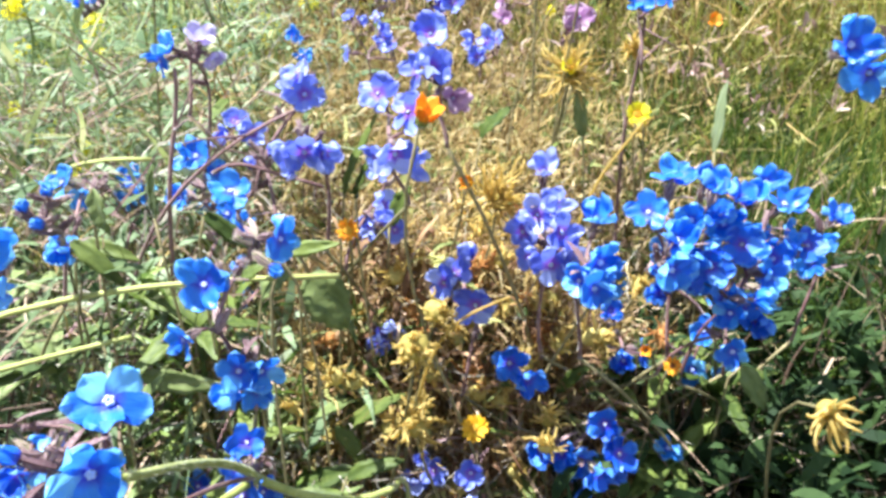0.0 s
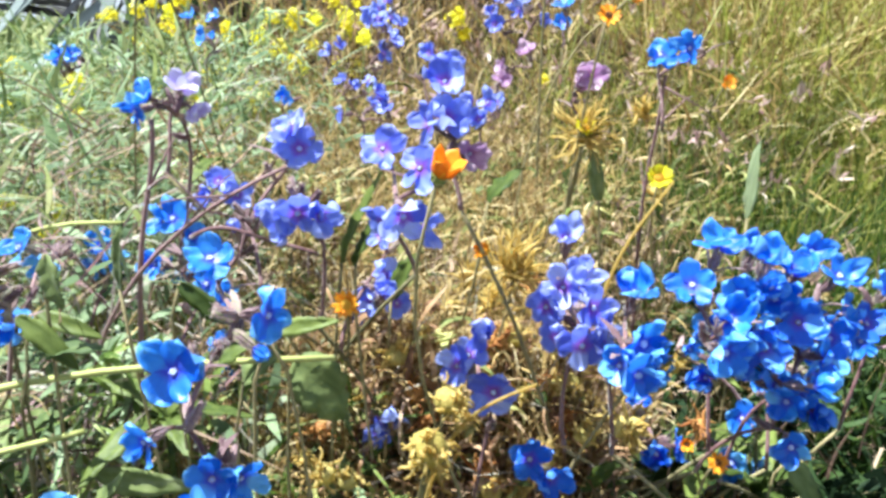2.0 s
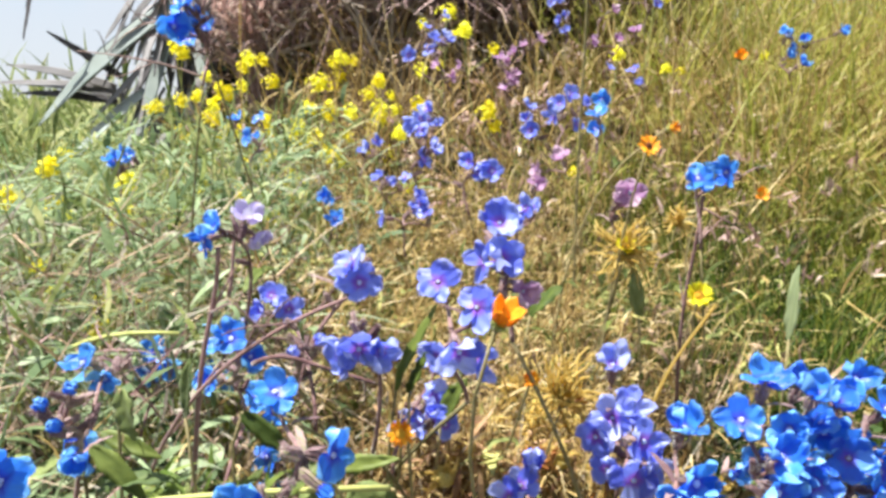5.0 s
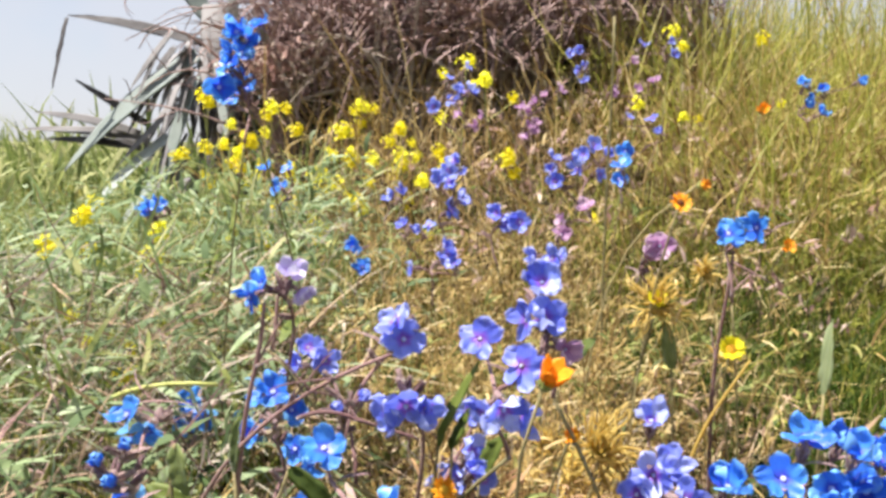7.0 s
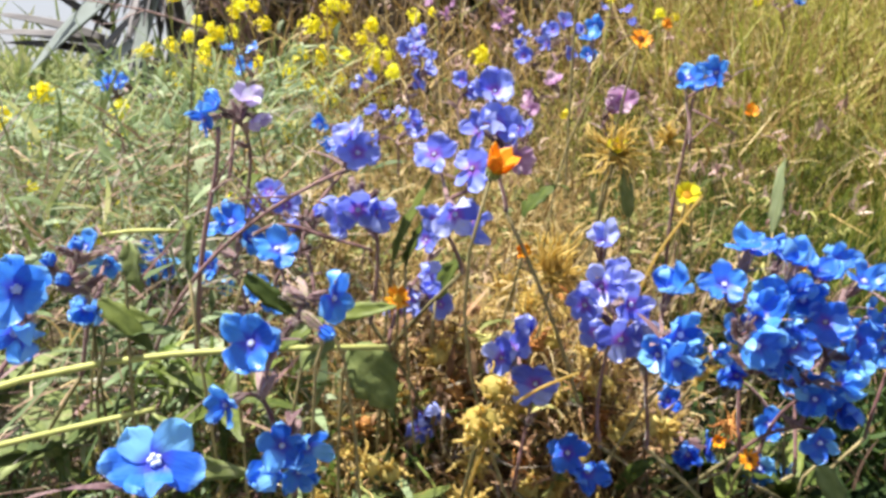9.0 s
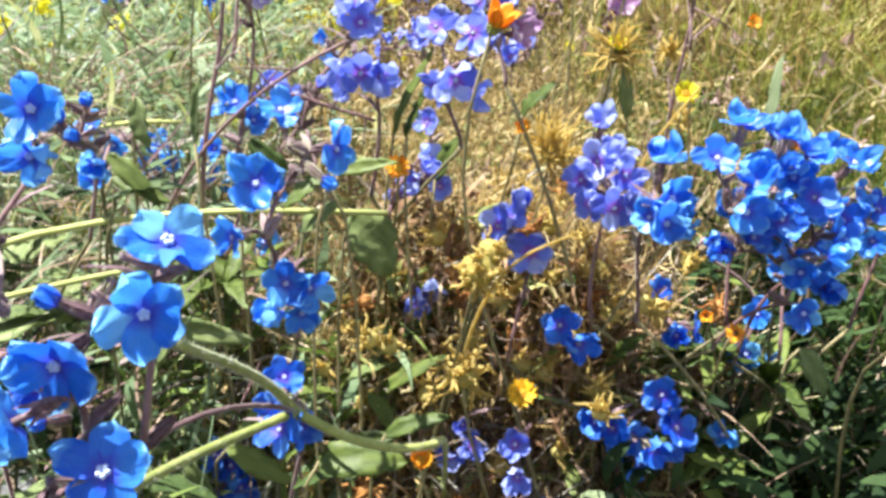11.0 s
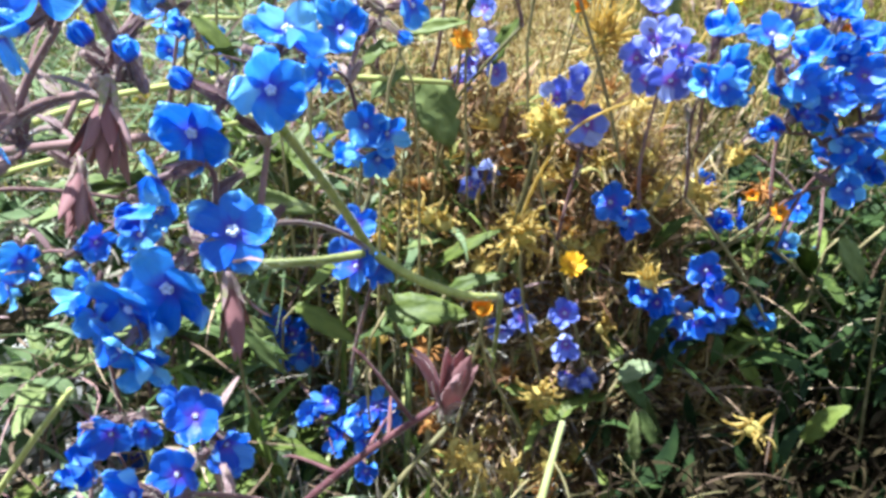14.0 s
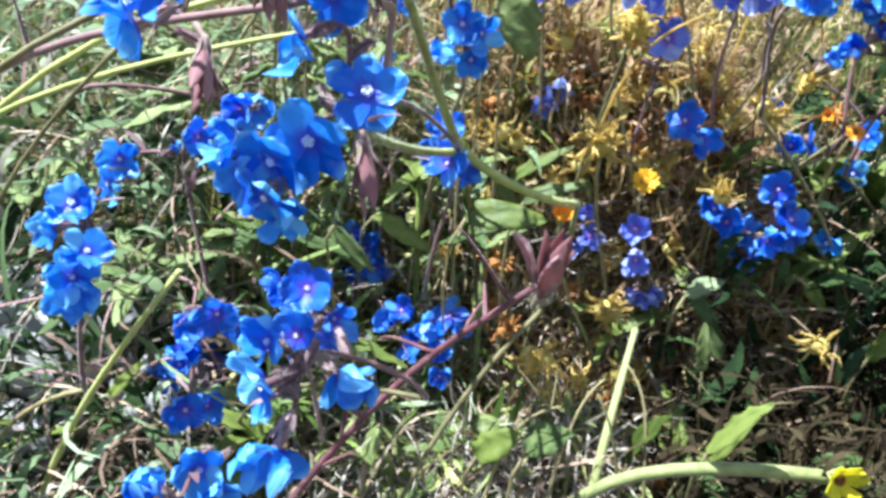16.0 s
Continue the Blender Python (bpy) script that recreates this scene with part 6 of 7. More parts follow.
def agave():
    """Few broad pale leaves hang before a dark thatch of dead ones; thin dead spikes stand out against the sky."""
    rng = np.random.default_rng(77)
    root = np.array((-0.70, 2.32, float(ground_z(-0.70, 2.32))))
    plant = thing("agave", tuple(root), "grey-green agave with dead drooping lower leaves", "agave")
    for k, (b, t, w, sag) in enumerate([
            ((-0.74, 2.16, 0.66), (-1.115, 2.09, 0.335), 0.092, 0.05), ((-0.735, 2.12, 0.60), (-0.822, 2.05, 0.285), 0.062, 0.04), ((-0.82, 2.12, 0.43), (-1.045, 2.05, 0.205), 0.050, 0.06),
            ((-0.77, 2.10, 0.38), (-0.945, 2.03, 0.175), 0.046, 0.08), ((-0.67, 2.12, 0.64), (-0.635, 2.05, 0.42), 0.042, 0.03), ((-0.43, 2.14, 0.60), (-0.475, 2.08, 0.445), 0.034, 0.03),
            ((-0.66, 2.25, 0.78), (-0.60, 2.20, 1.15), 0.060, 0.0), ((-0.74, 2.28, 0.78), (-0.98, 2.35, 1.12), 0.060, 0.0)]):
        agave_leaf(plant, b, t, w, AGAVE, sag, k)
    dead = "dead brown leaf"
    for k, (b, t, w, sag) in enumerate([
            ((-1.09, 2.12, 0.76), (-1.130, 2.09, 0.565), 0.020, 0.02), ((-0.74, 2.20, 0.70), (-1.10, 2.14, 0.77), 0.034, 0.04), ((-0.80, 2.16, 0.74), (-0.93, 2.12, 0.56), 0.030, 0.02), ((-0.76, 2.16, 0.70), (-0.84, 2.10, 0.50), 0.034, 0.02), ((-0.90, 2.16, 0.47), (-1.07, 2.10, 0.590), 0.020, 0.0), ((-0.92, 2.16, 0.44), (-1.19, 2.10, 0.500), 0.026, 0.05),
            ((-0.90, 2.16, 0.42), (-1.23, 2.10, 0.452), 0.030, 0.05), ((-0.92, 2.16, 0.40), (-1.17, 2.10, 0.425), 0.026, 0.04)] + [
        ((-0.80, 2.14, 0.62), (-0.90, 2.10, 0.470), 0.022, 0.02),
            ((-0.84, 2.14, 0.68), (-0.91, 2.10, 0.520), 0.018, 0.02), ((-0.79, 2.13, 0.52), (-0.96, 2.08, 0.345), 0.030, 0.05), ((-0.70, 2.14, 0.50), (-0.73, 2.06, 0.300), 0.030, 0.03)]):
        agave_leaf(plant, b, t, w, AGAVE_DEAD, sag, 40 + k, dead)
    for k in range(80):
        a, h = rng.uniform(0, 6.28), rng.uniform(0.22, 0.80)
        d = np.array((math.cos(a), math.sin(a), 0))
        b = np.array((root[0] - 0.06, root[1] - 0.05, root[2] + h * 0.8)) + d * 0.08
        agave_leaf(plant, b, b + d * rng.uniform(0.05, 0.20) + (0, 0, -rng.uniform(0.04, 0.30)), rng.uniform(0.014, 0.040), AGAVE_DEAD, 0.15, 60 + k, dead)
    verts, faces = [], []
    sweep(verts, faces, [(0, 0, -0.02), (0.01, 0, 0.2), (-0.01, 0, 0.45), (-0.02, -0.02, 0.72)], [0.09, 0.095, 0.095, 0.05], 14)
    part("stump", mesh_of("stump", verts, faces, AGAVE_DEAD), plant, None, "dark stump of dead leaf bases")
    return plant


agave()


def brush(at, seed, mat, count, spread, height, label, r=0.006):
    """A bare tangled bush: crooked branches that fork from its foot."""
    rng = np.random.default_rng(seed)
    root = np.array((*at, float(ground_z(*at))))
    bush = thing("dry_bush", tuple(root), label, "bush", "dry bushes")
    for k in range(count):
        a = rng.uniform(0, 6.28)
        end = np.array((math.cos(a) * spread * rng.uniform(0.3, 1), math.sin(a) * spread * 0.5 * rng.uniform(0.2, 1), height * rng.uniform(0.25, 1.0)))
        path = bezier((0, 0, 0), end * (0.1, 0.1, 0.9) + rng.normal(0, 0.06, 3), end * (0.6, 0.6, 1.25) + rng.normal(0, 0.08, 3), end * (1.15, 1.15, 0.85), 12)
        path[:, 2] = np.maximum(path[:, 2], -0.01)
        limb = stem(bush, "branch", path + root, r * rng.uniform(0.5, 1.1), r * 0.2, mat, rng)
        verts, faces = [], []
        for _ in range(7):
            i = rng.integers(3, 12)
            d = rng.normal(0, 1, 3) * (1, 1, 0.7)
            d *= rng.uniform(0.06, 0.16) / np.linalg.norm(d)
            sweep(verts, faces, bezier(path[i], path[i] + d * 0.4 + rng.normal(0, 0.012, 3), path[i] + d * 0.7 + rng.normal(0, 0.02, 3), path[i] + d, 6), np.linspace(r * 0.3, r * 0.1, 6), 4)
        tagged(part("twig", mesh_of("twig", verts, faces, mat), limb), "fine dry twigs", kind="stuff")
    return bush


for k, (x, y) in enumerate([(-0.42, 1.85), (-0.12, 1.80), (0.18, 1.90), (-0.55, 2.3), (-0.25, 2.3), (0.05, 2.35), (0.40, 2.3)]):
    brush((x, y), 600 + k, BARE if k in (1, 2) else TWIG, 24, 0.46, 0.55 if y < 2 else 0.8, "tangled leafless dry bush with pale branches" if k in (1, 2) else "tangled leafless brown dry bush")
def under_bushes(spread, height):
    def place(rng, n):
        k = rng.integers(0, 5, n)
        cx, cy = np.array([-0.52, -0.28, -0.02, 0.2, 0.42])[k], np.array([2.25, 2.15, 2.2, 2.3, 2.35])[k]
        x, y = cx + rng.normal(0, spread, n), cy + rng.normal(0, spread * 0.8, n)
        dome = np.exp(-((x - cx) ** 2 + (y - cy) ** 2) / (2 * (1.6 * spread) ** 2))
        return np.stack([x, y, ground_z(x, y) + height * rng.uniform(0, 1, n) * dome], 1)
    return place


def roof(rng, n):
    """Feet in a thick domed layer high in the bushes, ragged all round and at its lower edge; added to block the sun.
    """
    x, y = rng.uniform(-0.62, 0.74, n), rng.uniform(1.66, 2.95, n)
    d = ((x - 0.06) / 0.62) ** 4 + ((y - 2.30) / 0.58) ** 4 + 0.22 * np.sin(11 * x + 3) * np.sin(9 * y) + rng.normal(0, 0.14, n)
    low = 0.605 + 0.03 * np.sin(14 * x + 2) + 0.02 * np.sin(31 * x) + 0.10 * smooth(0.0, 0.4, x) - 0.22 * smooth(2.05, 2.6, y)
    thick = (0.32 + 0.2 * smooth(2.05, 2.6, y)) * (1 - 0.75 * np.clip(d, 0, 1))
    return np.stack([x, y, low + thick * rng.uniform(0, 1, n) ** 1.3], 1)[d < 1]


strands("brush_litter", STRAW_BROWN, 5000, under_bushes(0.16, 0.40), "brown dead leaves and twigs under the bushes", "litter", (0.05, 0.14), (0.004, 0.010), (20, 40), 8, 8, 4, 20)
# lower edge shows as twigs; the unseen bulk keeps sun out below
strands("brush_roof", TWIG, 19000, roof, "tangle of dead brown growth over the bushes, shading them", "litter", (0.08, 0.24), (0.003, 0.009), (5, 35), 8, 6, 5, 23, tuft=5, loose=0.03)
def husk_cloud(rng, n):
    """Feet spread through the twigs at the edge of the bushes."""
    return np.stack([rng.normal(-0.43, 0.05, n), rng.normal(1.74, 0.03, n), rng.normal(0.595, 0.03, n)], 1)


strands("bush_husks", MAUVE, 420, husk_cloud, "pale mauve dry husks caught on bush twigs", "dry leaves", (0.015, 0.045), (0.004, 0.010), (30, 45), 12, 14, 4, 24, belly=1.0, tuft=4, loose=0.012)
# dark mass that colours the bush interior as deep shade
strands("brush_leaves", SHADE_LEAF, 6500, under_bushes(0.13, 0.42), "near-black leaves in place of the shade inside the bushes", "foliage", (0.04, 0.10), (0.012, 0.028), (10, 40), 12, 12, 4, 22, belly=1.0)
strands("pale_stalks", STRAW, 350, field(-0.45, 0.7, 1.35, 1.85, 0.05), "pale dry stalks before the bushes", "dry grass", (0.18, 0.40), (0.002, 0.004), (70, 18), 5, 7, 7, 21)


# ---- single stalks and blades ----
def stalk(name, points, r0, r1, mat, label, category, seed, hairy=0, twigs=0):
    rng = np.random.default_rng(seed)
    pts = [np.array(p, float) for p in points]
    line = bezier(*pts, 16)
    line = line + 0.0007 * np.sin(np.linspace(0, 9, 16) + seed)[:, None] * rng.normal(0, 1, 3)
    ob = thing(name, tuple(line[0]), label, category, "single stalks")
    stem(ob, "stalk", line, r0, r1, mat, rng, hairy)
    for _ in range(twigs):
        i = rng.integers(4, 15)
        d = rng.normal(0, 1, 3)
        d *= rng.uniform(0.01, 0.03) / np.linalg.norm(d)
        stem(ob, "twig", bezier(line[i], line[i] + d * 0.3, line[i] + d * 0.8 + (0, 0, 0.003), line[i] + d, 6), r1 * 0.8, r1 * 0.3, mat, rng)
    return ob


FORK = "hairy yellow-green stem forking below blue blossoms"
rng = np.random.default_rng(719)
forked = thing("forked_stem", (-0.004, 0.300, 0.035), FORK, "stem", "single stalks")
for name, pts, thick, thin, hairy in (
        ("root", [(-0.004, 0.300, 0.035), (-0.012, 0.290, 0.120), (-0.006, 0.262, 0.190), (-0.011, 0.224, 0.206)], 0.0007, 0.0013, 0),
        ("stalk", [(-0.011, 0.224, 0.206), (-0.022, 0.208, 0.212), (-0.040, 0.205, 0.218), (-0.0572, 0.202, 0.230)], 0.0014, 0.0018, 260),
        ("branch", [(-0.0572, 0.202, 0.230), (-0.066, 0.195, 0.250), (-0.068, 0.160, 0.270), (-0.0715, 0.138, 0.284)], 0.0017, 0.0012, 200),
        ("branch", [(-0.0572, 0.202, 0.230), (-0.070, 0.185, 0.232), (-0.078, 0.150, 0.246), (-0.080, 0.126, 0.254)], 0.0016, 0.0012, 160)):
    line = bezier(*[np.array(q, float) for q in pts], 16)
    stem(forked, name, line + 0.0006 * np.sin(np.pi * np.linspace(0, 1, 16))[:, None] * rng.normal(0, 1, 3), thick, thin, STEM_GREEN, rng, hairy)
ARCH = "purple-brown arching flower branch"
stalk("purple_branch", [(-0.170, 0.345, 0.10), (-0.160, 0.335, 0.27), (-0.110, 0.312, 0.312), (-0.048, 0.290, 0.340)], 0.0012, 0.0007, STEM_PURPLE, ARCH, "branch", 730, 60, 9)
stalk("purple_branch", [(-0.340, 0.220, 0.04), (-0.280, 0.190, 0.285), (-0.137, 0.156, 0.268), (-0.088, 0.128, 0.284)], 0.0016, 0.0010, STEM_PURPLE, ARCH, "branch", 734, 50, 2)
stalk("purple_branch", [(-0.085, 0.290, 0.315), (-0.070, 0.282, 0.323), (-0.055, 0.280, 0.317), (-0.038, 0.280, 0.310)], 0.0009, 0.0006, STEM_PURPLE, ARCH, "branch", 731, 0, 5)
stalk("purple_branch", [(-0.128, 0.322, 0.20), (-0.118, 0.320, 0.29), (-0.108, 0.318, 0.32), (-0.104, 0.318, 0.353)], 0.0013, 0.0009, STEM_PURPLE, "dark purple upright flower stem", "branch", 732, 30, 2)
stalk("purple_branch", [(0.116, 0.402, 0.20), (0.114, 0.402, 0.30), (0.118, 0.401, 0.335), (0.122, 0.401, 0.364)], 0.0011, 0.0008, STEM_PURPLE, "thin purple-brown flower stem", "branch", 733, 0, 3)
DRY = "pale dry forked stalk lying over the litter"
stalk("pale_stalk", [(-0.004, 0.165, 0.040), (-0.006, 0.160, 0.120), (0.004, 0.180, 0.140), (0.0165, 0.215, 0.158)], 0.0024, 0.0012, STEM_PALE, "pale hairy stalk rising from a low crown", "stalk", 700, 220, 0)
stalk("dry_stalk", [(0.060, 0.215, 0.032), (0.055, 0.235, 0.08), (0.040, 0.255, 0.115), (0.026, 0.262, 0.135)], 0.0012, 0.0007, BARE, DRY, "stalk", 701, 0, 4)
stalk("dry_stalk", [(-0.055, 0.185, 0.035), (-0.045, 0.20, 0.07), (-0.02, 0.21, 0.105), (0.004, 0.215, 0.118)], 0.0013, 0.0007, BARE, DRY, "stalk", 702, 0, 4)
stalk("dry_stalk", [(0.095, 0.270, 0.032), (0.085, 0.28, 0.09), (0.075, 0.29, 0.10), (0.050, 0.300, 0.125)], 0.0011, 0.0006, BARE, DRY, "stalk", 703, 0, 5)
stalk("dry_stalk", [(0.14, 0.30, 0.032), (0.135, 0.28, 0.10), (0.120, 0.27, 0.12), (0.095, 0.262, 0.112)], 0.0011, 0.0006, BARE, DRY, "stalk", 704, 0, 5)
stalk("hairy_stem", [(-0.014, 0.185, 0.036), (-0.030, 0.160, 0.150), (0.040, 0.165, 0.137), (0.140, 0.174, 0.118)], 0.0022, 0.0026, STEM_PALE, "thick hairy pale green stem lying low", "stem", 705, 700)
stalk("purple_branch", [(-0.135, 0.145, 0.040), (-0.112, 0.150, 0.150), (-0.064, 0.150, 0.170), (-0.033, 0.147, 0.207)], 0.0016, 0.0010, STEM_RED, "wine-red slanting stem with short twigs", "branch", 736, 160, 7)
for k, pts in enumerate([[(-0.046, 0.172, 0.035), (-0.046, 0.166, 0.120), (-0.034, 0.165, 0.148), (-0.018, 0.166, 0.153)], [(0.012, 0.168, 0.035), (0.012, 0.166, 0.120), (0.004, 0.170, 0.140), (-0.003, 0.180, 0.150)],
                         [(0.022, 0.175, 0.035), (0.024, 0.172, 0.110), (0.018, 0.180, 0.142), (0.012, 0.200, 0.150)], [(0.030, 0.190, 0.035), (0.030, 0.195, 0.110), (0.055, 0.205, 0.135), (0.085, 0.212, 0.130)], [(-0.020, 0.180, 0.035), (-0.016, 0.175, 0.130), (-0.010, 0.180, 0.146), (0.002, 0.190, 0.150)]]):
    stalk("dry_stalk", pts, 0.0009, 0.0004, DRY_STEM, DRY, "stalk", 740 + k, 20, 4)
stalk("pale_stalk", [(-0.235, 0.190, 0.045), (-0.21, 0.18, 0.11), (-0.18, 0.17, 0.15), (-0.145, 0.165, 0.195)], 0.0017, 0.0010, STEM_GREEN, "pale green slanting stalk", "stalk", 706, 60)
stalk("pale_stalk", [(-0.30, 0.42, 0.04), (-0.27, 0.41, 0.27), (-0.22, 0.40, 0.297), (-0.150, 0.395, 0.292)], 0.0016, 0.0011, STEM_GREEN, "pale green stalk arching over herbs", "stalk", 707, 30)
stalk("pale_stalk", [(-0.34, 0.24, 0.04), (-0.31, 0.25, 0.27), (-0.15, 0.25, 0.282), (-0.032, 0.262, 0.280)], 0.0017, 0.0011, STEM_GREEN, "pale green stalk arching over herbs", "stalk", 708, 60)
stalk("pale_stalk", [(-0.36, 0.22, 0.04), (-0.32, 0.23, 0.25), (-0.17, 0.235, 0.25), (-0.11, 0.245, 0.262)], 0.0015, 0.0010, STEM_GREEN, "pale green stalk arching over herbs", "stalk", 709, 60)
stalk("straw_stalk", [(0.066, 0.322, 0.20), (0.068, 0.318, 0.285), (0.085, 0.33, 0.298), (0.110, 0.345, 0.322)], 0.0009, 0.0006, SEED, "single straw slanting over the blossoms", "stalk", 710)
stalk("straw_stalk", [(-0.004, 0.262, 0.205), (0.002, 0.250, 0.258), (0.010, 0.246, 0.266), (0.034, 0.243, 0.278)], 0.0008, 0.0005, SEED, "single straw slanting over the blossoms", "stalk", 711)
stalk("tall_stalk", [(0.075, 0.52, 0.04), (0.08, 0.52, 0.2), (0.082, 0.515, 0.38), (0.078, 0.51, 0.50)], 0.0011, 0.0008, DRY_STEM, "tall thin grey-green stalk", "stalk", 712)


def spanned_leaf(base, tip, width, mat, seed, label, roll=0.0):
    """A broad leaf from its base to its tip, on a stalk that rises from the soil beside it."""
    rng = np.random.default_rng(seed)
    base, tip = Vector(base), Vector(tip)
    foot = (base.x + rng.uniform(-0.02, 0.02), base.y + rng.uniform(0.0, 0.03))
    root = Vector((*foot, float(ground_z(*foot))))
    ob = thing("broad_leaf", root, label, "leaf", "broad leaves")
    along = (tip - base).normalized()
    up = Vector((rng.normal(-0.55, 0.2), -0.5, 0.8 + rng.normal(0, 0.15)))
    side = along.cross(up).normalized()
    up = side.cross(along)
    m = Matrix((side, along, up)).transposed().to_4x4()
    m = Matrix.Translation(base - root) @ m @ Matrix.Rotation(radians(roll + rng.normal(0, 12)), 4, "Y")
    part("blade", leaf_mesh("blade", (tip - base).length, width, mat, 0.10 + rng.uniform(0, 0.15), 0.3, 1.3, 14, 0.08, seed), ob, m)
    stem(ob, "leaf_stalk", bezier(root, root + Vector((0, 0, 0.03)), base - along * 0.02 - Vector((0, 0, 0.01)), base, 8), 0.0006, 0.0006, DRY_STEM, rng)
    return ob


GREEN = "broad hairy green leaf with a pale midrib"
OLD = "grey-green leaf withering among dry stalks"
for seed, (base, tip, mm) in enumerate([
        ((-0.045, 0.266, 0.278), (-0.028, 0.260, 0.256), 19.0), ((-0.031, 0.287, 0.305), (-0.020, 0.281, 0.340), 5.5), ((-0.026, 0.285, 0.304), (-0.021, 0.279, 0.323), 7.1), ((-0.084, 0.270, 0.304), (-0.066, 0.264, 0.290), 7.3),
        ((-0.104, 0.270, 0.302), (-0.102, 0.264, 0.327), 5.5), ((-0.149, 0.300, 0.282), (-0.124, 0.294, 0.274), 7.0), ((-0.235, 0.620, 0.298), (-0.220, 0.614, 0.333), 15.4), ((-0.053, 0.250, 0.294), (-0.069, 0.244, 0.288), 8.9),
        ((-0.063, 0.260, 0.272), (-0.050, 0.254, 0.286), 8.9), ((-0.128, 0.250, 0.301), (-0.108, 0.244, 0.287), 7.0), ((-0.049, 0.240, 0.299), (-0.028, 0.234, 0.305), 5.6), ((-0.014, 0.310, 0.282), (-0.005, 0.304, 0.303), 9.0)]):
    spanned_leaf(base, tip, mm / 1000, LEAF if seed % 4 else HERB, 800 + seed, GREEN)
for seed, (base, tip, mm) in enumerate([
        ((0.034, 0.400, 0.300), (0.048, 0.394, 0.320), 11.0), ((0.092, 0.400, 0.300), (0.086, 0.394, 0.327), 8.0), ((0.154, 0.298, 0.210), (0.170, 0.290, 0.190), 11.0),
        ((0.063, 0.288, 0.205), (0.074, 0.280, 0.226), 7.0), ((-0.128, 0.264, 0.204), (-0.111, 0.256, 0.239), 10.3), ((-0.125, 0.276, 0.227), (-0.088, 0.268, 0.221), 10.0), ((-0.036, 0.278, 0.194), (-0.012, 0.270, 0.221), 7.5),
        ((-0.140, 0.280, 0.242), (-0.135, 0.272, 0.266), 6.0), ((-0.113, 0.254, 0.178), (-0.100, 0.246, 0.160), 8.0), ((-0.059, 0.262, 0.172), (-0.030, 0.254, 0.191), 11.2), ((-0.105, 0.232, 0.143), (-0.094, 0.224, 0.121), 8.5)]):
    spanned_leaf(base, tip, mm / 1000, HERB if seed % 3 else LEAF, 820 + seed, GREEN if seed % 3 else OLD)
for seed, (base, tip, mm) in enumerate([
        ((-0.047, 0.198, 0.120), (-0.030, 0.190, 0.122), 9.5), ((-0.024, 0.196, 0.118), (-0.010, 0.188, 0.124), 9.5), ((0.048, 0.190, 0.115), (0.056, 0.182, 0.149), 7.5), ((0.056, 0.244, 0.146), (0.064, 0.236, 0.126), 6.6),
        ((0.015, 0.188, 0.112), (0.018, 0.180, 0.145), 9.5), ((0.088, 0.194, 0.116), (0.113, 0.186, 0.122), 7.0), ((-0.190, 0.192, 0.124), (-0.174, 0.184, 0.146), 7.0), ((-0.128, 0.228, 0.149), (-0.111, 0.220, 0.170), 6.0),
        ((0.126, 0.240, 0.137), (0.134, 0.232, 0.160), 10.3), ((-0.084, 0.190, 0.120), (-0.087, 0.182, 0.103), 8.0)] + [
        ((-0.041, 0.278, 0.195), (-0.024, 0.270, 0.180), 8.6), ((0.048, 0.254, 0.158), (0.060, 0.246, 0.146), 8.0),
        ((-0.045, 0.168, 0.127), (-0.032, 0.164, 0.143), 11.5), ((-0.027, 0.168, 0.131), (-0.014, 0.164, 0.146), 11.5), ((0.036, 0.168, 0.136), (0.050, 0.164, 0.161), 9.0), ((0.049, 0.222, 0.136), (0.046, 0.218, 0.159), 6.0)]):
    spanned_leaf(base, tip, mm / 1000, HERB if seed % 2 else LEAF, 840 + seed, OLD if seed % 2 else GREEN)
for seed, (base, tip, mm, mat) in enumerate([
        ((-0.117, 0.250, 0.321), (-0.113, 0.246, 0.304), 8.0, HERB), ((-0.127, 0.250, 0.286), (-0.103, 0.246, 0.297), 9.0, HERB), ((-0.031, 0.236, 0.201), (-0.009, 0.232, 0.214), 7.5, LEAF),
        ((-0.054, 0.224, 0.197), (-0.023, 0.218, 0.205), 13.0, LEAF), ((-0.093, 0.247, 0.187), (-0.066, 0.241, 0.176), 9.5, LEAF), ((-0.102, 0.202, 0.199), (-0.087, 0.197, 0.183), 5.5, HERB),
        ((-0.090, 0.207, 0.129), (-0.104, 0.201, 0.163), 14.0, LEAF), ((0.046, 0.251, 0.157), (0.059, 0.247, 0.168), 9.0, PALE_BLADE), ((0.058, 0.251, 0.150), (0.068, 0.247, 0.124), 6.0, HERB),
        ((0.106, 0.271, 0.160), (0.117, 0.266, 0.143), 6.5, LEAF), ((0.112, 0.272, 0.140), (0.102, 0.266, 0.152), 6.0, LEAF)]):
    spanned_leaf(base, tip, mm / 1000, mat, 880 + seed, GREEN if mat == LEAF else "pale sage-green leaf catching the sun")
spanned_leaf((0.1500, 0.3550, 0.302), (0.1505, 0.3540, 0.338), 0.0068, PALE_BLADE, 860, "pale upright grass blade", 0)


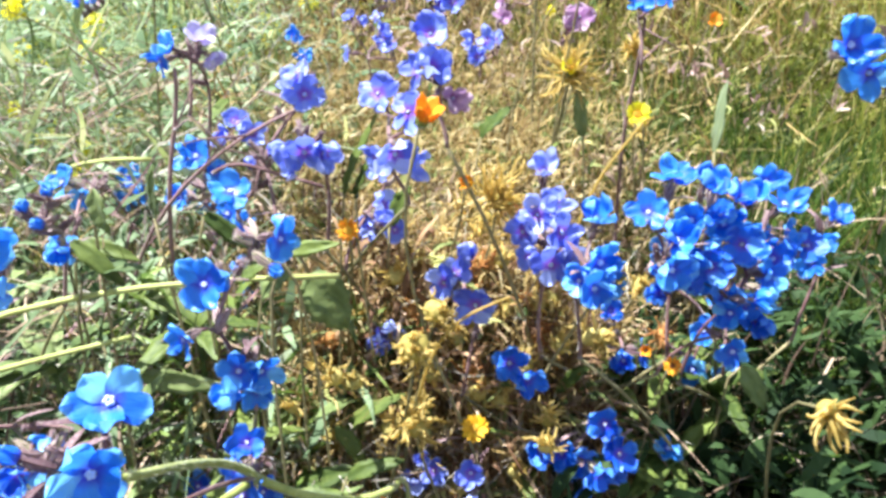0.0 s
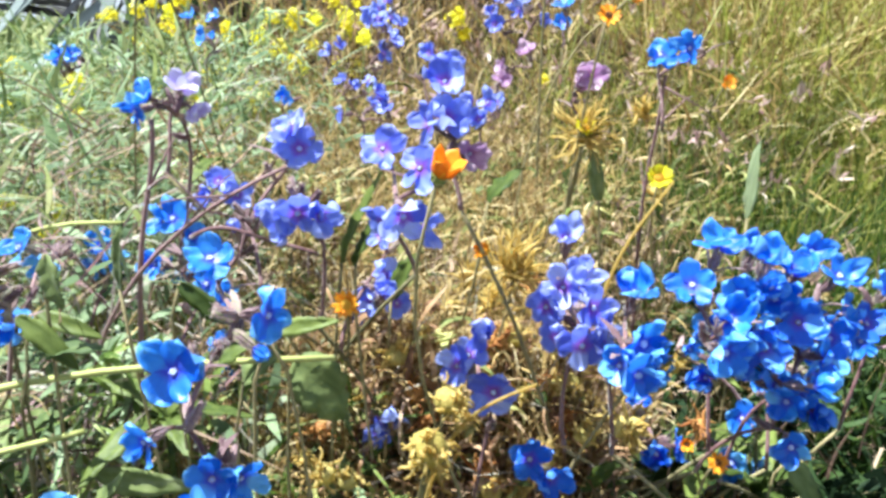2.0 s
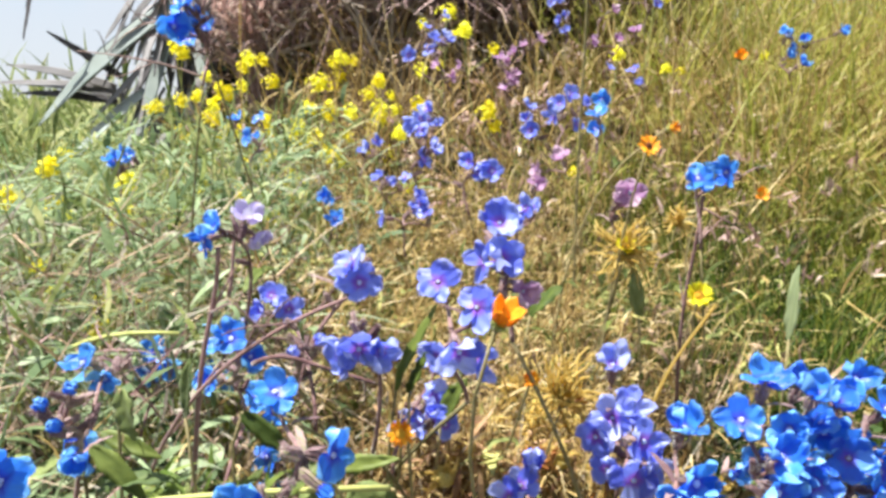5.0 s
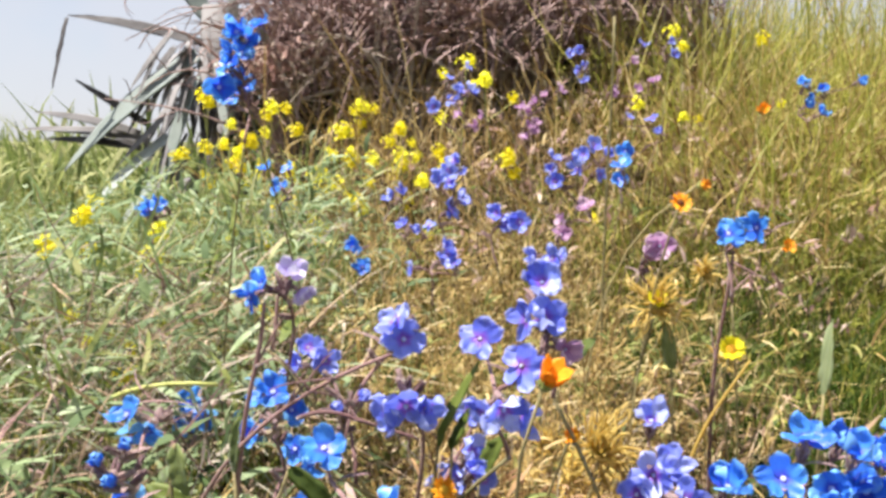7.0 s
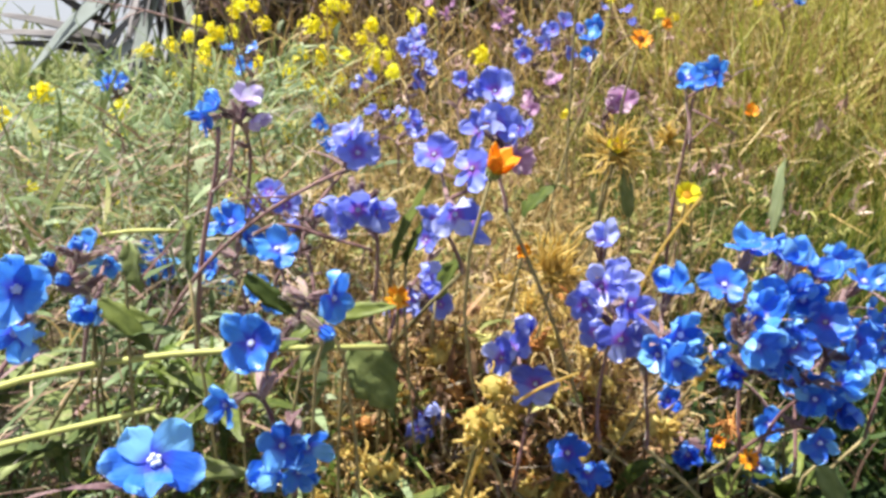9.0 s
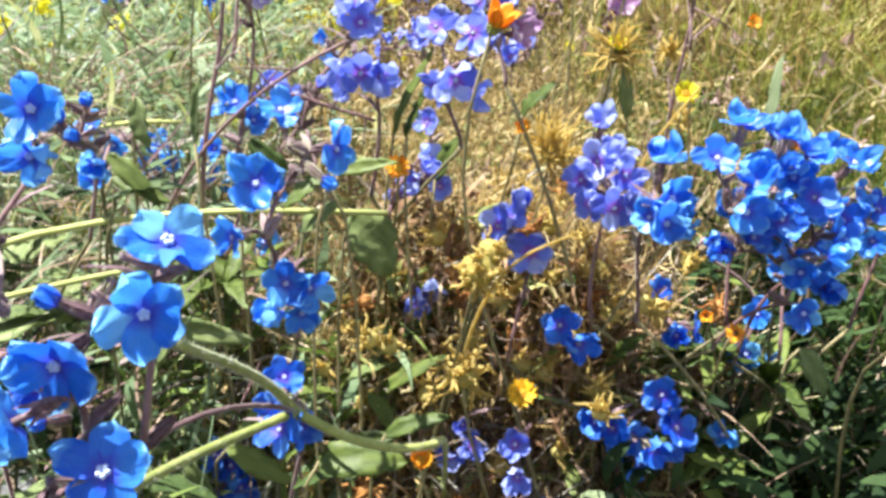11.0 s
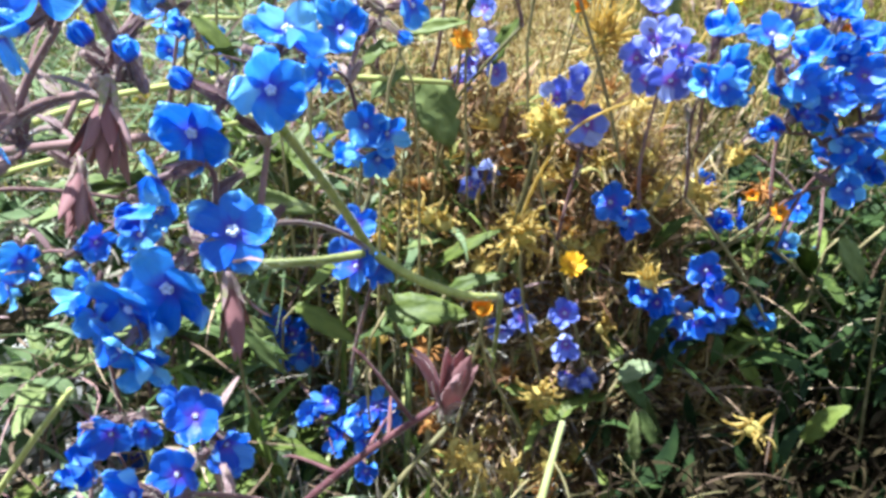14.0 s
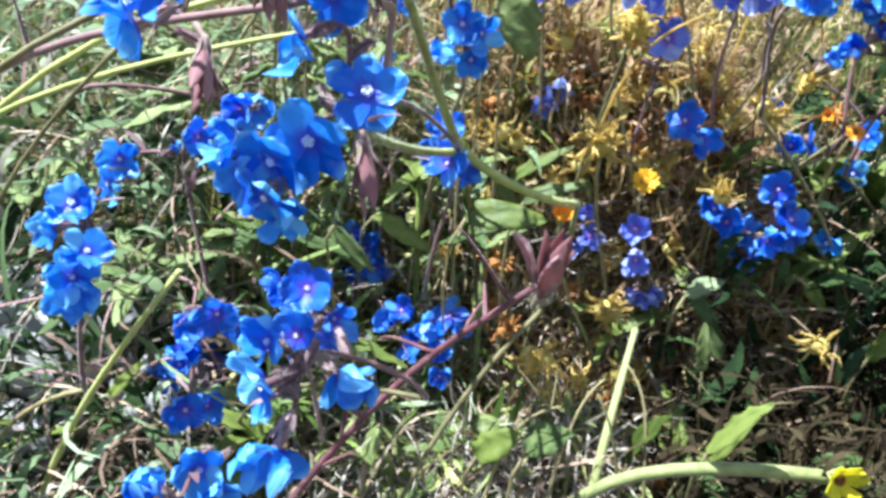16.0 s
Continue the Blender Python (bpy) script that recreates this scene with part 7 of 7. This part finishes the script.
def rosette(x, y, z, n, length, seed, mat):
    """A low tuft of long hairy leaves that spread from one crown."""
    rng = np.random.default_rng(seed)
    root = Vector((x, y, float(ground_z(x, y))))
    tuft = thing("leaf_rosette", root, "low tuft of long grey-green hairy leaves", "plant", "leaf rosettes")
    crown = Vector((0, 0, max(0.006, z - root.z - 0.015)))
    stem(tuft, "stem", bezier(root, root + crown * 0.3, root + crown * 0.7, root + crown, 5), 0.0016, 0.0014, mat, rng)
    for k in range(n):
        m = Matrix.Translation(crown) @ Matrix.Rotation(2.4 * k + rng.normal(0, 0.3), 4, "Z") @ Matrix.Rotation(radians(rng.uniform(15, 60)), 4, "X") @ Matrix.Scale(length / 0.045 * rng.uniform(0.75, 1.15), 4)
        part("leaf", ROSETTE[mat.name][rng.integers(4)], tuft, m)
    return tuft


ROSETTE = {q.name: [leaf_mesh("leaf", 0.045, 0.0105 + 0.0014 * k, q, 0.3 + 0.15 * k, 0.35, 1.4, 14, 0.13, 70 + k) for k in range(4)] for q in (LEAF, HERB)}
for k, (x, y, z, n, length) in enumerate([
        (-0.108, 0.222, 0.150, 4, 0.030), (-0.055, 0.195, 0.110, 4, 0.028), (-0.020, 0.215, 0.120, 3, 0.026), (-0.075, 0.260, 0.215, 4, 0.030), (-0.045, 0.245, 0.190, 3, 0.026), (-0.030, 0.290, 0.215, 4, 0.028),
        (-0.105, 0.300, 0.250, 6, 0.036), (-0.140, 0.240, 0.190, 7, 0.040), (-0.170, 0.290, 0.235, 7, 0.042), (-0.130, 0.185, 0.130, 7, 0.038), (-0.190, 0.230, 0.170, 7, 0.042), (-0.215, 0.330, 0.240, 7, 0.044),
        (0.020, 0.250, 0.150, 4, 0.028), (0.045, 0.215, 0.110, 4, 0.030)] + [
        (-0.250, 0.260, 0.190, 7, 0.044), (-0.030, 0.175, 0.090, 5, 0.032),
        # these seven are added, mostly hidden by blossoms, to shade the hollow
        (0.075, 0.305, 0.195, 7, 0.038), (0.100, 0.315, 0.205, 7, 0.040), (0.127, 0.322, 0.205, 7, 0.040), (0.050, 0.300, 0.175, 6, 0.034), (0.095, 0.292, 0.170, 7, 0.036), (0.125, 0.292, 0.175, 7, 0.038), (0.150, 0.312, 0.200, 7, 0.040)]):
    rosette(x, y, z, n, length, 870 + k, LEAF if k % 3 == 0 or x > 0.03 else HERB)


def stone(at, r, flat, seed):
    bm = bmesh.new()
    bmesh.ops.create_icosphere(bm, subdivisions=4, radius=r)
    off = Vector((seed * 3.1, seed, 0))
    for v in bm.verts:
        k = 1 + 0.35 * noise.noise(v.co * (0.8 / r) + off) + 0.06 * noise.noise(v.co * (5 / r) + off)
        v.co *= k
        v.co.z *= flat
    me = bpy.data.meshes.new("pale_stone")
    bm.to_mesh(me)
    bm.free()
    me.materials.append(STONE)
    me.polygons.foreach_set("use_smooth", [True] * len(me.polygons))
    ob = new("pale_stone", me)
    ob.location = (at[0], at[1], float(ground_z(*at)) + r * flat * 0.35)
    return tagged(ob, "pale weathered stone half hidden by herbs", "stone", "pale stones")


for k, (x, y, r) in enumerate([(-0.31, 0.36, 0.06), (-0.235, 0.325, 0.035), (-0.29, 0.27, 0.03)]):
    stone((x, y), r, 0.7, k + 1)


# long pale branches that arch out of the bushes
for k, pts in enumerate([
        [(-0.48, 1.78, 0.62), (-0.36, 1.75, 0.57), (-0.20, 1.75, 0.66), (-0.08, 1.78, 0.61)], [(-0.40, 1.74, 0.50), (-0.28, 1.75, 0.56), (-0.14, 1.74, 0.55), (0.01, 1.72, 0.52)],
        [(-0.20, 1.72, 0.62), (-0.16, 1.70, 0.55), (-0.10, 1.70, 0.44), (-0.07, 1.70, 0.36)], [(-0.46, 1.75, 0.66), (-0.40, 1.72, 0.58), (-0.38, 1.72, 0.52), (-0.37, 1.72, 0.46)],
        [(-0.10, 1.72, 0.62), (0.02, 1.70, 0.57), (0.10, 1.68, 0.48), (0.15, 1.66, 0.38)]] + [
        [(0.05, 1.80, 0.66), (0.14, 1.75, 0.62), (0.24, 1.72, 0.52), (0.30, 1.70, 0.42)],
        [(-0.31, 1.80, 0.55), (-0.38, 1.79, 0.60), (-0.46, 1.79, 0.66), (-0.54, 1.80, 0.70)], [(-0.20, 1.78, 0.57), (-0.27, 1.76, 0.60), (-0.36, 1.76, 0.60), (-0.47, 1.77, 0.63)], [(-0.30, 1.78, 0.61), (-0.34, 1.76, 0.65), (-0.37, 1.75, 0.69), (-0.39, 1.75, 0.74)],
        [(-0.16, 1.75, 0.50), (-0.20, 1.73, 0.58), (-0.26, 1.72, 0.63), (-0.36, 1.72, 0.64)]] + [
        [(0.00, 1.74, 0.50), (-0.05, 1.72, 0.58), (-0.03, 1.72, 0.63), (0.06, 1.72, 0.66)]]):
    foot = (pts[0][0] * 0.8, 1.95)
    full = bezier((*foot, float(ground_z(*foot))), (*foot, pts[0][2] * 0.8), np.array(pts[0]) - (0.02, -0.08, 0.0), pts[0], 8)
    rng = np.random.default_rng(900 + k)
    limb = thing("bare_branch", tuple(full[0]), "long pale leafless branch arching from a bush", "branch", "bare branches")
    line = np.vstack([full[:-1], bezier(*pts, 14)])
    wood = BARE if k < 6 else TWIG
    stem(limb, "bough", line, 0.0065 if k < 6 else 0.0045, 0.0025, wood, rng)
    for _ in range(8):
        i = rng.integers(6, 20)
        d = rng.normal(0, 1, 3) * (1, 0.5, 1)
        d *= rng.uniform(0.05, 0.16) / np.linalg.norm(d)
        stem(limb, "twig", bezier(line[i], line[i] + d * 0.4 + rng.normal(0, 0.01, 3), line[i] + d * 0.8 + rng.normal(0, 0.012, 3), line[i] + d, 7), 0.0022, 0.0010, wood, rng)
